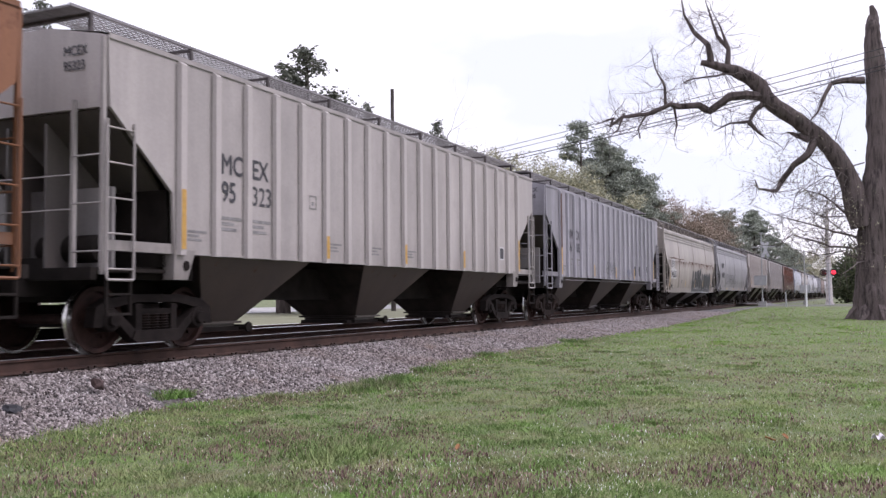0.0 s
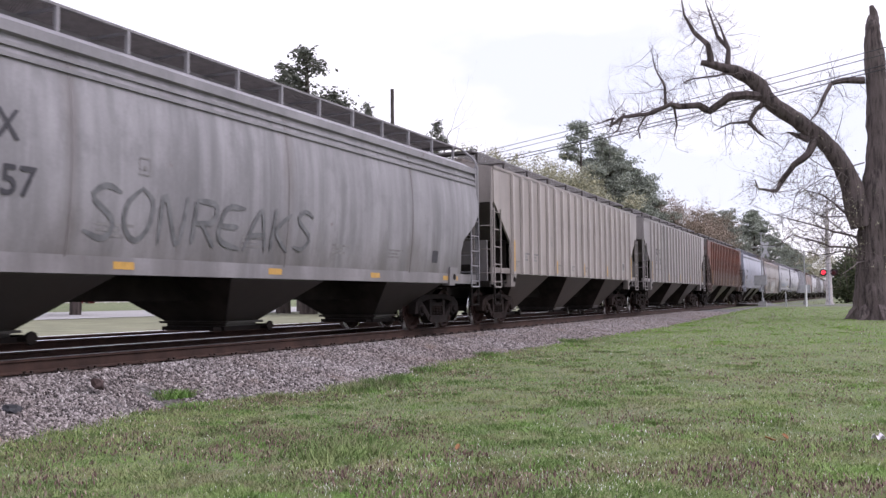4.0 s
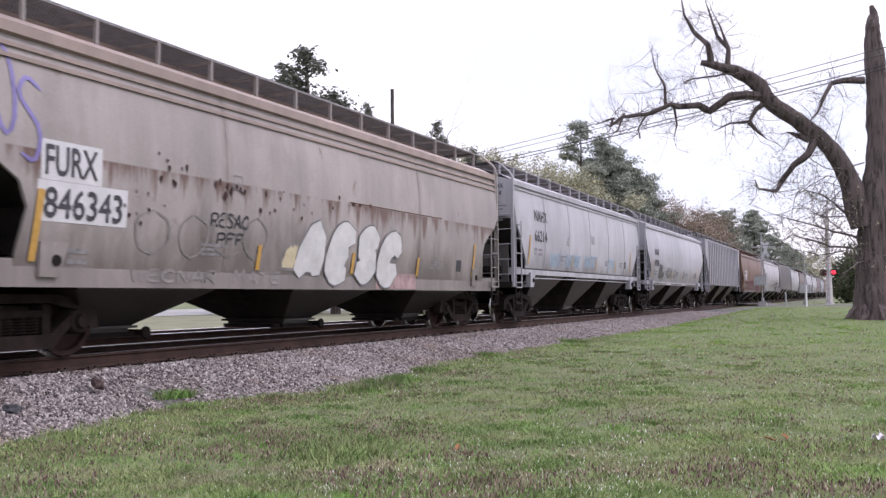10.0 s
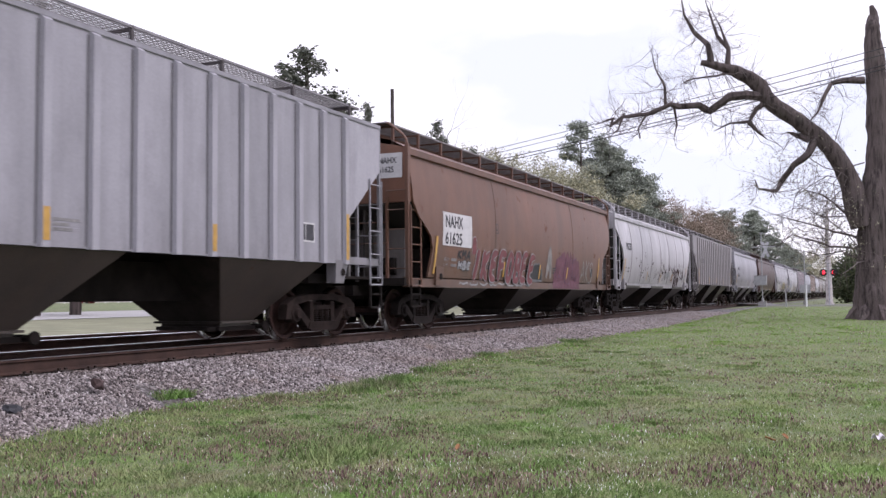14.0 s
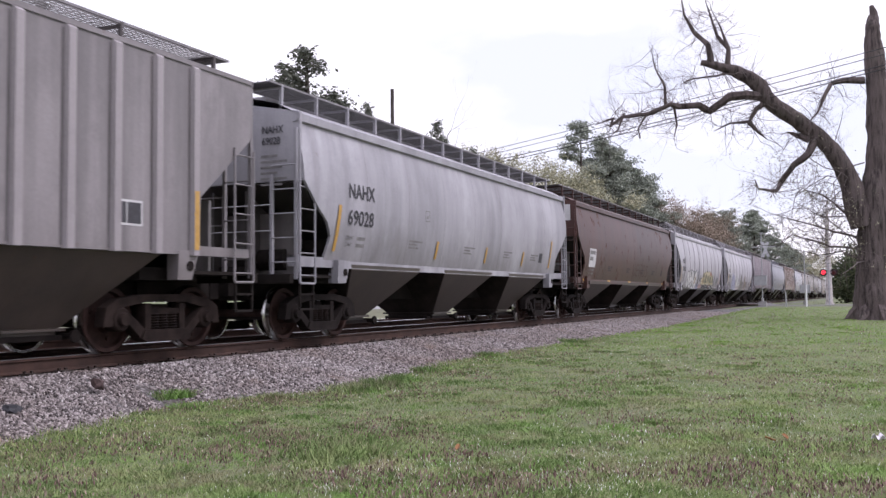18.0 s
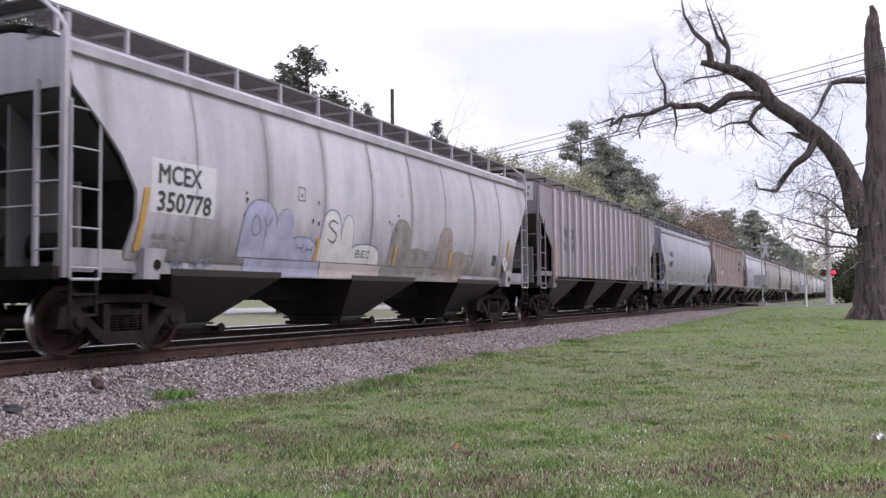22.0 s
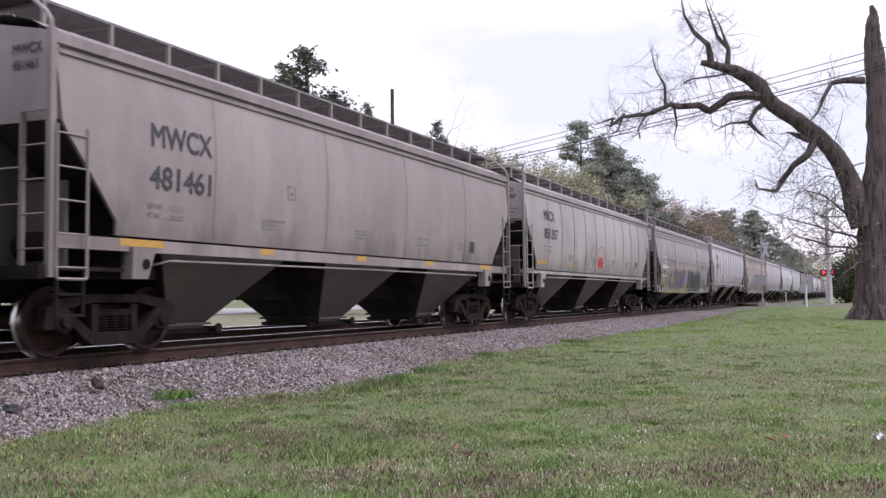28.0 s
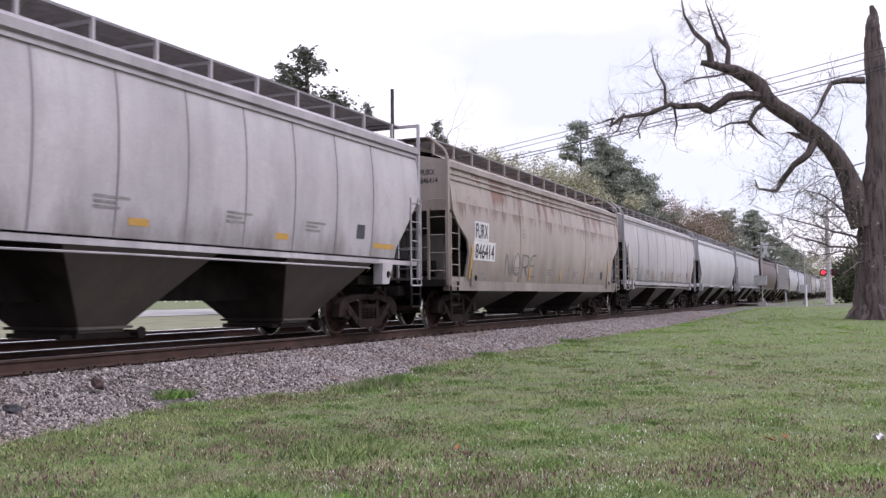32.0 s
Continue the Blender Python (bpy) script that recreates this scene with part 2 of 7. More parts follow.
def side_frame_shape(y):
    s = Shape()
    w = 0.085
    a, b = y - w, y + w
    s.prism([(-1.22, 0.36), (-1.17, 0.62), (-0.95, 0.74), (-0.45, 0.80), (0.45, 0.80), (0.95, 0.74), (1.17, 0.62), (1.22, 0.36), (1.06, 0.36), (0.98, 0.58), (0.42, 0.69), (-0.42, 0.69), (-0.98, 0.60), (-1.06, 0.36)], a, b)
    s.prism([(-0.52, 0.18), (-0.46, 0.30), (0.46, 0.30), (0.52, 0.18), (0.42, 0.13), (-0.42, 0.13)], a - 0.03, b)
    for k in (-1, 1):
        q = [(k * 0.98, 0.60), (k * 0.84, 0.62), (k * 0.42, 0.30), (k * 0.52, 0.19)]
        s.prism(q if k > 0 else q[::-1], a, b)
        q = [(k * 0.30, 0.28), (k * 0.30, 0.67), (k * 0.42, 0.67), (k * 0.42, 0.28)]
        s.prism(q if k < 0 else q[::-1], a + 0.01, b)
        s.lathe([(0.15, -0.06), (0.17, -0.03), (0.17, 0.14)], k * 0.889, WHEEL_R, 14, y - 0.04)
        s.lathe([(0.085, -0.12), (0.1, -0.05)], k * 0.889, WHEEL_R, 10, y - 0.04)
    s.box(-0.30, 0.30, a + 0.02, b, 0.52, 0.60)
    return s


def spring_shape():
    """One coil spring, standing."""
    return Shape().path([(0.08 * math.cos(a), 0.08 * math.sin(a), 0.30 + 0.022 * a / 6.283 * 1.7) for a in [k * 0.7854 for k in range(50)]], 0.014, 4)


def wheelset_shape():
    s = Shape()
    for k in (-1, 1):
        prof = [(0.10, -0.11), (0.17, -0.10), (0.19, -0.02), (0.375, 0.01), (0.39, -0.065), (0.452, -0.07), (0.457, -0.05), (0.462, 0.035), (0.485, 0.05), (0.48, 0.075), (0.39, 0.075), (0.37, 0.04), (0.18, 0.05), (0.10, 0.08)]
        s.lathe([(r, k * -y if k > 0 else y) for r, y in prof], 0, 0, 28, k * 0.79)
    s.tube((0, -0.98, 0), (0, 0.98, 0), 0.085, n=12)
    for k in (-1, 1):
        # bolts on the plate, so that turning shows
        for j in range(3):
            a = 2 * math.pi * j / 3
            s.tube((0.27 * math.cos(a), k * 0.80, 0.27 * math.sin(a)), (0.27 * math.cos(a), k * 0.835, 0.27 * math.sin(a)), 0.03, n=6)
    return s


def tread_shape(k):
    n = 28
    vs = []
    for r, y in ((0.4625, -0.062), (0.4655, 0.03), (0.489, 0.05), (0.483, 0.077), (0.44, 0.078)):
        vs.append([(r * math.cos(2 * math.pi * i / n), k * (0.79 - y), r * math.sin(2 * math.pi * i / n)) for i in range(n + 1)])
    return Shape().sheet(vs)


def add_truck(car, x, mat, near=True):
    tr = part("truck", lambda: Shape().box(-0.22, 0.22, -0.95, 0.95, 0.42, 0.66).box(-0.16, 0.16, -0.5, 0.5, 0.66, 0.78).box(-0.95, -0.8, -0.55, 0.55, 0.35, 0.48).box(0.8, 0.95, -0.55, 0.55, 0.35, 0.48), mat, car, key="truck", at=pose(x, 0, 0))
    for y in (-1.02, 1.02):
        part("side_frame", lambda: side_frame_shape(y), mat, tr, key=("side_frame", y), smooth=True)
        if near and y < 0:
            for sx in (-0.19, 0.0, 0.19):
                part("spring", spring_shape, TRUCK_RUST, tr, key="spring", smooth=True, at=pose(sx, y, 0))
    for k in (-0.889, 0.889):
        ws = part("wheelset", wheelset_shape, WHEEL, tr, key="wheelset", smooth=True, at=pose(k, 0, WHEEL_R))
        WHEELSETS.setdefault(k, []).append(ws)
        if near:
            for side in (-1, 1):
                part("wheel_tread", lambda: tread_shape(side), TREAD, tr, "polished wheel tread", key=("tread", side), smooth=True, at=pose(k, 0, WHEEL_R))
    return tr


WHEELSETS = {}


def profile(kind, zs, top):
    """Half width of the body side by height."""
    if kind == "R":
        return lambda z: 1.55
    low, mid, high = {"C": (1.40, 1.62, 1.46), "F": (1.455, 1.60, 1.46), "M": (1.455, 1.56, 1.46), "S": (1.38, 1.63, 1.46)}[kind]

    def half(z):
        u = (z - zs) / (top - zs)
        return mid - (mid - low) * ((0.55 - u) / 0.55) ** 2 if u < 0.55 else mid - (mid - high) * ((u - 0.55) / 0.45) ** 2
    return half


# how far the side sheet is cut back at the ends, by height
CUTS = {
    "R": [(4.15, 0.0), (3.22, 0.04), (2.21, 1.24), (1.36, 1.28)],
    "C": [(3.80, 0.0), (2.76, 0.06), (2.36, 0.48), (2.10, 0.85), (1.85, 1.03), (1.36, 0.92)],
    "F": [(3.80, 0.0), (2.78, 0.06), (2.50, 0.30), (2.10, 0.95), (1.80, 1.08), (1.20, 0.95)],
    "M": [(3.85, 0.0), (2.92, 0.06), (2.75, 0.16), (1.75, 1.02), (1.45, 1.05)],
    "S": [(3.80, 0.0), (3.37, 0.02), (2.95, 0.44), (2.60, 0.78), (2.15, 1.08), (1.80, 1.12), (1.40, 1.02)],
}


def cut_at(cut, z):
    for (za, xa), (zb, xb) in zip(cut, cut[1:]):
        if z >= zb:
            return xa + (xb - xa) * (za - z) / (za - zb)
    return cut[-1][1]


def text_mesh(words, size, bold=0.0, narrow=1.0, space=1.0):
    """Letters of the built-in font as a mesh in X and Y, from the lower left, size: height of a capital."""
    cu = bpy.data.curves.new("letters", "FONT")
    cu.body, cu.size, cu.resolution_u = words, size / 0.69, 3
    cu.space_character = space
    ob = bpy.data.objects.new("letters", cu)
    me = bpy.data.meshes.new_from_object(ob)
    bpy.data.objects.remove(ob)
    bpy.data.curves.remove(cu)
    bm = bmesh.new()
    bm.from_mesh(me)
    bmesh.ops.dissolve_limit(bm, angle_limit=0.01, verts=bm.verts, edges=bm.edges)
    bmesh.ops.triangulate(bm, faces=bm.faces)
    bm.to_mesh(me)
    bm.free()
    co = np.empty(len(me.vertices) * 3, np.float32)
    me.vertices.foreach_get("co", co)
    co = co.reshape(-1, 3)
    co[:, 0] *= narrow
    tri = np.empty(len(me.polygons) * 3, np.int32)
    me.polygons.foreach_get("vertices", tri)
    bpy.data.meshes.remove(me)
    # a bold stroke: the letter laid down four times, a little apart
    n, b = len(co), bold * 0.85
    moves = [(-b, 0, 0), (b, 0, 0.0006), (0, -b, 0.0012), (0, b, 0.0018)] if bold else [(0, 0, 0)]
    cos = np.concatenate([co + np.array(m, np.float32) for m in moves])
    tris = np.concatenate([tri.reshape(-1, 3) + n * k for k in range(len(moves))])
    return raw_mesh("letters", cos, tris)


def lay_on_side(me, x, z, half, lift, lean=0.0):
    """Wraps a flat mesh (X, Y) onto the near side of a car, by its profile, as a raised skin."""
    n = len(me.vertices)
    co = np.empty(n * 3, np.float32)
    me.vertices.foreach_get("co", co)
    co = co.reshape(-1, 3)
    out = np.empty_like(co)
    out[:, 0] = x + co[:, 0] + lean * co[:, 1]
    out[:, 2] = z + co[:, 1]
    out[:, 1] = [-(half(float(q)) + lift + float(d)) for q, d in zip(out[:, 2], co[:, 2])]
    me.vertices.foreach_set("co", out.ravel())
    me.update()
    return me


def lettering(car, words, x, z, size, half, mat=None, bold=0.010, narrow=0.85, lift=0.006, name="lettering", lean=0.0, fit=None):
    me = text_mesh(words, size, bold, narrow)
    if fit:
        co = np.empty(len(me.vertices) * 3, np.float32)
        me.vertices.foreach_get("co", co)
        co = co.reshape(-1, 3)
        co[:, 0] = (co[:, 0] - co[:, 0].min()) * min(1.0, fit / (co[:, 0].max() - co[:, 0].min()))
        me.vertices.foreach_set("co", co.ravel())
    me.name = name
    return part(name, lay_on_side(me, x, z, half, lift, lean), mat or DARKINK, car)


def patch(car, name, x0, x1, z0, z1, half, mat, lift=0.004, label=""):
    """A thin plate or a painted patch on the near side."""
    zz = [z0 + (z1 - z0) * k / 4 for k in range(5)]
    s = Shape().sheet([[(x0, -(half(z) + lift), z), (x1, -(half(z) + lift), z)] for z in zz])
    return part(name, s, mat, car, label)


def bars(car, x, z, w, h, rows, half, mat=None, lift=0.005):
    """Small print that cannot be read: plain bars."""
    s = Shape()
    for k in range(rows):
        z1 = z - k * h * 1.7
        s.sheet([[(x, -(half(q) + lift), q), (x + w * (1 - 0.13 * ((k * 7) % 4)), -(half(q) + lift), q)] for q in (z1, z1 + h)])
    return part("small_print", s, mat or FADEINK, car)


def frame_mark(car, x, z, w, half, mat=None):
    """A small stencilled square outline with a bar in it."""
    s = Shape()
    for a, b, c, d in ((0, w, 0, 0.02), (0, w, w * 1.1 - 0.02, w * 1.1), (0, 0.02, 0, w * 1.1), (w - 0.02, w, 0, w * 1.1), (w * 0.35, w * 0.65, w * 0.3, w * 0.6)):
        s.sheet([[(x + q, -(half(z + h) + 0.006), z + h) for q in (a, b)] for h in (c, d)])
    return part("stencil_frame", s, mat or FADEINK, car)


def ladder(x0, x1, y, z0, z1, n, dy=0.0, r=0.013):
    s = Shape()
    for x, q in ((x0, y), (x1, y + dy)):
        s.box(x - 0.016, x + 0.016, q - 0.022, q + 0.022, z0, z1)
    for k in range(n):
        z = z0 + 0.12 + (z1 - z0 - 0.3) * k / (n - 1)
        s.tube((x0, y, z), (x1, y + dy, z), r, n=5)
    return s


def ladder_frame(x0, x1, y, z0, z1):
    """Both stiles and the foot bar, bent from one bar."""
    return Shape().path([(x0, y, z1), (x0, y, z0 + 0.02), (x0 + 0.02, y, z0), (x1 - 0.02, y, z0), (x1, y, z0 + 0.02), (x1, y, z1)], 0.021, 6)


def ribbon(pts, wide, half, lift, n=14):
    """A brush stroke through a few points, with round ends, laid on the side."""
    pts = [Vector((q[0], q[1], 0)) for q in pts]
    line = []
    for k in range(n + 1):
        u = k / n * (len(pts) - 1)
        i = min(int(u), len(pts) - 2)
        f = u - i
        p0, p1, p2, p3 = pts[max(i - 1, 0)], pts[i], pts[i + 1], pts[min(i + 2, len(pts) - 1)]
        line.append(0.5 * ((2 * p1) + (p2 - p0) * f + (2 * p0 - 5 * p1 + 4 * p2 - p3) * f * f + (3 * p1 - p0 - 3 * p2 + p3) * f ** 3))
    rows = []
    for k, q in enumerate(line):
        d = (line[min(k + 1, n)] - line[max(k - 1, 0)]).normalized()
        e = min(k, n - k) / n
        w = wide * min(1.0, 0.45 + 4.5 * e)
        ends = -d * wide * 0.35 if k == 0 else d * wide * 0.35 if k == n else Vector((0, 0, 0))
        a, b = q + ends + Vector((-d.y, d.x, 0)) * w, q + ends - Vector((-d.y, d.x, 0)) * w
        rows.append([(p.x, -(half(p.y) + lift), p.y) for p in (a, b)])
    return Shape().sheet(rows)


def cloud(car, x0, x1, z0, z1, half, fill, edge, seed, lift=0.006):
    """The sprayed ground behind a piece of graffiti, with a jagged upper edge."""
    rnd = random.Random(seed)
    n = 26
    tops = [z1 - (z1 - z0) * (0.12 + 0.5 * abs(2 * (k / n) - 1) ** 3 + rnd.uniform(0, 0.22) * (k % 3 != 0)) for k in range(n + 1)]
    for name, mat, g, lf in (("graffiti_outline", edge, 0.045, lift), ("graffiti_ground", fill, 0.0, lift + 0.0015)):
        rows = []
        for j in range(6):
            row = []
            for k in range(n + 1):
                z = (z0 - g) + (tops[k] + g - z0 + g) * j / 5
                row.append((x0 - g + (x1 - x0 + 2 * g) * k / n, -(half(z) + lf), z))
            rows.append(row)
        part(name, Shape().sheet(rows), mat, car, "sprayed graffiti ground" if g == 0 else "sprayed graffiti outline")


def bubble(car, x, z, w, h, half, fill, edge, hole, lift=0.007):
    """One fat rounded letter of the big word: a bulging block with its dark openings."""
    n = 28
    for name, mat, g, lf in (("graffiti_outline", edge, 0.045, lift), ("graffiti_letter", fill, 0.0, lift + 0.002)):
        rows = []
        for f in (1.0, 0.72, 0.44, 0.15):
            row = []
            for k in range(n + 1):
                a = 2 * math.pi * k / n
                ca, sa = math.cos(a), math.sin(a)
                p = 0.95 if hole == "o" else 0.42
                px = x + w / 2 + (w / 2 + g) * math.copysign(abs(ca) ** p, ca) * f
                pz = z + h / 2 + (h / 2 + g) * math.copysign(abs(sa) ** p, sa) * f
                row.append((px, -(half(pz) + lf), pz))
            rows.append(row)
        rows.append([(x + w / 2, -(half(z + h / 2) + lf), z + h / 2)] * (n + 1))
        base = part(name, Shape().sheet(rows), mat, car)
    cuts = {"o": [(0.42, 0.58, 0.3, 0.7)], "h": [(0.38, 0.62, 0.6, 1.03), (0.4, 0.6, -0.03, 0.34)], "n": [(0.52, 0.8, 0.48, 1.03), (0.22, 0.46, -0.03, 0.46)]}[hole]
    for a, b, c, d in cuts:
        m = (a + b) / 2
        s = Shape().sheet([[(x + w * (m + (q - m) * e), -(half(z + h * v) + lift + 0.004), z + h * v) for q in (a, b)] for v, e in ((c, 0.45), (c + (d - c) * 0.35, 0.9), (c + (d - c) * 0.7, 1.0), (d, 0.6))])
        part("graffiti_opening", s, edge, base)


# brush letters in a unit square, one list of strokes each
BRUSH = {
    "A": [[(0.0, 0.0), (0.3, 0.6), (0.52, 1.0), (0.7, 0.55), (0.95, 0.0)], [(0.2, 0.35), (0.75, 0.37)]],
    "B": [[(0.12, 0.0), (0.12, 1.0)], [(0.12, 1.0), (0.75, 0.9), (0.7, 0.58), (0.15, 0.52)], [(0.15, 0.52), (0.9, 0.42), (0.85, 0.08), (0.12, 0.0)]],
    "C": [[(0.95, 0.78), (0.6, 1.0), (0.12, 0.75), (0.1, 0.25), (0.55, 0.0), (0.95, 0.18)]],
    "D": [[(0.12, 0.0), (0.12, 1.0)], [(0.12, 1.0), (0.7, 0.9), (0.92, 0.5), (0.7, 0.08), (0.12, 0.0)]],
    "E": [[(0.92, 0.98), (0.3, 0.95), (0.1, 0.55), (0.15, 0.1), (0.92, 0.02)], [(0.12, 0.5), (0.72, 0.54)]],
    "F": [[(0.15, 0.0), (0.12, 0.95), (0.95, 1.0)], [(0.14, 0.52), (0.7, 0.56)]],
    "G": [[(0.9, 0.85), (0.5, 1.0), (0.1, 0.6), (0.2, 0.08), (0.8, 0.04), (0.88, 0.42), (0.55, 0.45)]],
    "H": [[(0.12, 0.0), (0.15, 1.0)], [(0.85, 0.0), (0.9, 1.0)], [(0.15, 0.5), (0.88, 0.54)]],
    "I": [[(0.35, 0.0), (0.5, 0.5), (0.6, 1.0)]],
    "J": [[(0.85, 1.0), (0.8, 0.25), (0.45, 0.0), (0.1, 0.25)]],
    "K": [[(0.12, 0.0), (0.15, 1.0)], [(0.9, 1.0), (0.25, 0.5), (0.95, 0.0)]],
    "L": [[(0.4, 1.0), (0.2, 0.45), (0.1, 0.06), (0.95, 0.0)]],
    "M": [[(0.05, 0.0), (0.15, 1.0), (0.5, 0.4), (0.85, 1.0), (0.95, 0.0)]],
    "N": [[(0.1, 0.0), (0.15, 1.0), (0.82, 0.0), (0.9, 1.0)]],
    "O": [[(0.5, 1.0), (0.12, 0.75), (0.12, 0.25), (0.5, 0.0), (0.88, 0.25), (0.88, 0.75), (0.5, 1.0)]],
    "P": [[(0.12, 0.0), (0.12, 1.0)], [(0.12, 1.0), (0.85, 0.95), (0.85, 0.5), (0.15, 0.45)]],
    "R": [[(0.12, 0.0), (0.12, 1.0)], [(0.12, 1.0), (0.85, 0.95), (0.8, 0.52), (0.15, 0.48)], [(0.4, 0.48), (0.95, 0.0)]],
    "S": [[(0.9, 0.88), (0.45, 1.0), (0.12, 0.75), (0.8, 0.35), (0.6, 0.02), (0.08, 0.1)]],
    "T": [[(0.02, 0.92), (0.98, 1.0)], [(0.5, 0.96), (0.48, 0.0)]],
    "U": [[(0.1, 1.0), (0.12, 0.2), (0.5, 0.0), (0.88, 0.2), (0.9, 1.0)]],
    "V": [[(0.05, 1.0), (0.45, 0.0), (0.95, 1.0)]],
    "W": [[(0.02, 1.0), (0.25, 0.0), (0.5, 0.65), (0.75, 0.0), (0.98, 1.0)]],
    "Y": [[(0.05, 1.0), (0.48, 0.5), (0.95, 1.0)], [(0.48, 0.5), (0.4, 0.0)]],
    "Z": [[(0.08, 0.95), (0.95, 1.0), (0.08, 0.0), (0.95, 0.04)]],
}


def scrawl(car, x0, x1, z0, z1, half, fill, edge, seed, letters, lean=0.12, lift=0.006, fat=None, rim=0.032, fall=0.0):
    """A sprayed word: brush letters side by side, each an outline with its fill laid over it."""
    rnd = random.Random(seed)
    w = (x1 - x0) / len(letters)
    h = z1 - z0 + fall * (len(letters) - 1)
    thin = fill is edge
    wide = fat or (0.024 if thin else 0.17 * min(w, h))
    for k, c in enumerate(letters):
        a = x0 + (k + rnd.uniform(-0.05, 0.05)) * w
        sy, bot = rnd.uniform(0.88, 1.05), z0 + rnd.uniform(0, 0.06) * h - fall * k
        line, body = Shape(), Shape()
        m = min(wide, 0.3 * w)
        for j, st in enumerate(BRUSH[c]):
            pts = [(a + m * 0.8 + (q[0] + rnd.gauss(0, 0.03)) * max(w - 1.6 * m, 0.3 * w) + lean * q[1] * h, bot + m + (q[1] * sy + rnd.gauss(0, 0.02)) * max(h - 2 * m, 0.2 * h)) for q in st]
            b = m * rnd.uniform(0.9, 1.12)
            lf = lift + (0.0011 if thin else 0.007) * k
            r = ribbon(pts, b if thin else b + rim, half, lf + 0.0003 * j)
            line.add(r.v, r.f)
            if not thin:
                r = ribbon(pts, b, half, lf + 0.0045 + 0.0004 * j)
                body.add(r.v, r.f)
        back = part("graffiti_stroke" if thin else "graffiti_outline", line, edge, car, "thin sprayed tag stroke" if thin else "sprayed graffiti outline")
        if not thin:
            part("graffiti_fill", body, fill, back, "sprayed graffiti fill")


def hump(car, x0, x1, z0, z1, half, fill, edge, rim=0.03, lift=0.006):
    """A sprayed round-topped block with an outline."""
    n = 16
    for name, mat, g, lf in (("graffiti_outline", edge, rim, lift), ("graffiti_ground", fill, 0.0, lift + 0.0015)):
        if mat is None:
            continue
        rows = []
        for j in range(7):
            row = []
            for k in range(n + 1):
                u = -1 + 2 * k / n
                top = z0 + (z1 + g - z0) * (0.42 + 0.58 * (1 - abs(u) ** 2.6) ** 0.5)
                z = z0 + (top - z0) * j / 6
                row.append(((x0 + x1) / 2 + u * ((x1 - x0) / 2 + g), -(half(z) + lf), z))
            rows.append(row)
        part(name, Shape().sheet(rows), mat, car, "sprayed graffiti ground" if g == 0 else "sprayed graffiti outline")


def hopper_rows(bx, by, hw, yt, zt):
    """Rings of a funnel: short upright skirt, sloping sheets, a flanged square throat."""
    return [(hw, yt, zt), (hw * 0.985, yt * 0.99, zt - 0.1), (bx + 0.03, by + 0.03, 0.36), (bx + 0.09, by + 0.09, 0.355), (bx + 0.09, by + 0.09, 0.32), (bx, by, 0.315), (bx, by, 0.27)]


def hopper_side(rings):
    """The two side sheets of a funnel, with thickness."""
    s = Shape()
    for k in (-1, 1):
        s.sheet([[(-x, k * y, z), (x, k * y, z)] for x, y, z in rings], [[(-x, k * (y - 0.02), z), (x, k * (y - 0.02), z)] for x, y, z in rings])
    return s


def hopper_cross(rings):
    """The two cross sheets of a funnel."""
    s = Shape()
    for k in (-1, 1):
        s.sheet([[(k * (x - 0.004), -y + 0.004, z), (k * (x - 0.004), y - 0.004, z)] for x, y, z in rings], [[(k * (x - 0.03), -y + 0.004, z), (k * (x - 0.03), y - 0.004, z)] for x, y, z in rings])
    return s


def hopper_car(spec):
    """One covered hopper wagon: body, roof, ends, hoppers, running gear."""
    kind, L, near = spec["kind"], spec["L"], spec["near"]
    cut = CUTS[kind]
    top = cut[0][0]
    zs = spec["zs"]
    skirt = spec.get("skirt", 0.0 if kind == "R" else 0.18)
    # the default low also paints shade onto the lower part of the side
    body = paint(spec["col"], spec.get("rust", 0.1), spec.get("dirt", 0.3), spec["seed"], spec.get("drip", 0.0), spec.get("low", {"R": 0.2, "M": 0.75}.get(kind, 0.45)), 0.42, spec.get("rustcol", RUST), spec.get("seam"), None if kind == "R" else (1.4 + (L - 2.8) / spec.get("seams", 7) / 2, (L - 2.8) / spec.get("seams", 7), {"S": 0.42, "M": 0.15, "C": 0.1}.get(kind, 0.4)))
    clean = spec.get("clean", 1.4 if spec.get("dirt", 0.3) > 0.45 else 1.12)
    ribm = paint(tuple(min(0.8, c * clean) for c in spec["col"]), spec.get("rust", 0.1), spec.get("dirt", 0.3) * 0.6, spec["seed"] + 0.5, spec.get("drip", 0.0) * 0.8, 0.0, 0.42, spec.get("rustcol", RUST)) if kind == "R" else body
    dark = paint(tuple(c * 0.55 for c in spec["col"]), 0.15, 0.6, spec["seed"] + 2)
    sillm = paint(spec.get("sillcol", spec["col"]), 0.1, 0.55, spec["seed"] + 5, 0.0, 0.0 if kind in "CM" else 0.4)
    roofm = paint(spec.get("roofcol", tuple(c * 0.9 for c in spec["col"])), spec.get("roofrust", 0.12), 0.4, spec["seed"] + 6)
    half = profile(kind, zs, top)
    # half the body tone, for dirt beside the ribs and their painted shade
    grime_and_shade = paint(tuple(c * 0.5 for c in spec["col"]), 0.1, 0.5, spec["seed"] + 4)
    car = new("hopper_wagon")
    tagged(car, spec["label"], "hopper wagon", "goods train")
    car["lead"] = spec["A"]
    # side sheets
    z0 = zs + skirt * 0.6
    levels = sorted({round(q, 3) for q in [z0 + (top - z0) * k / (2 if kind == "R" else 12) for k in range((2 if kind == "R" else 12) + 1)] + [c[0] for c in cut if c[0] > z0]})
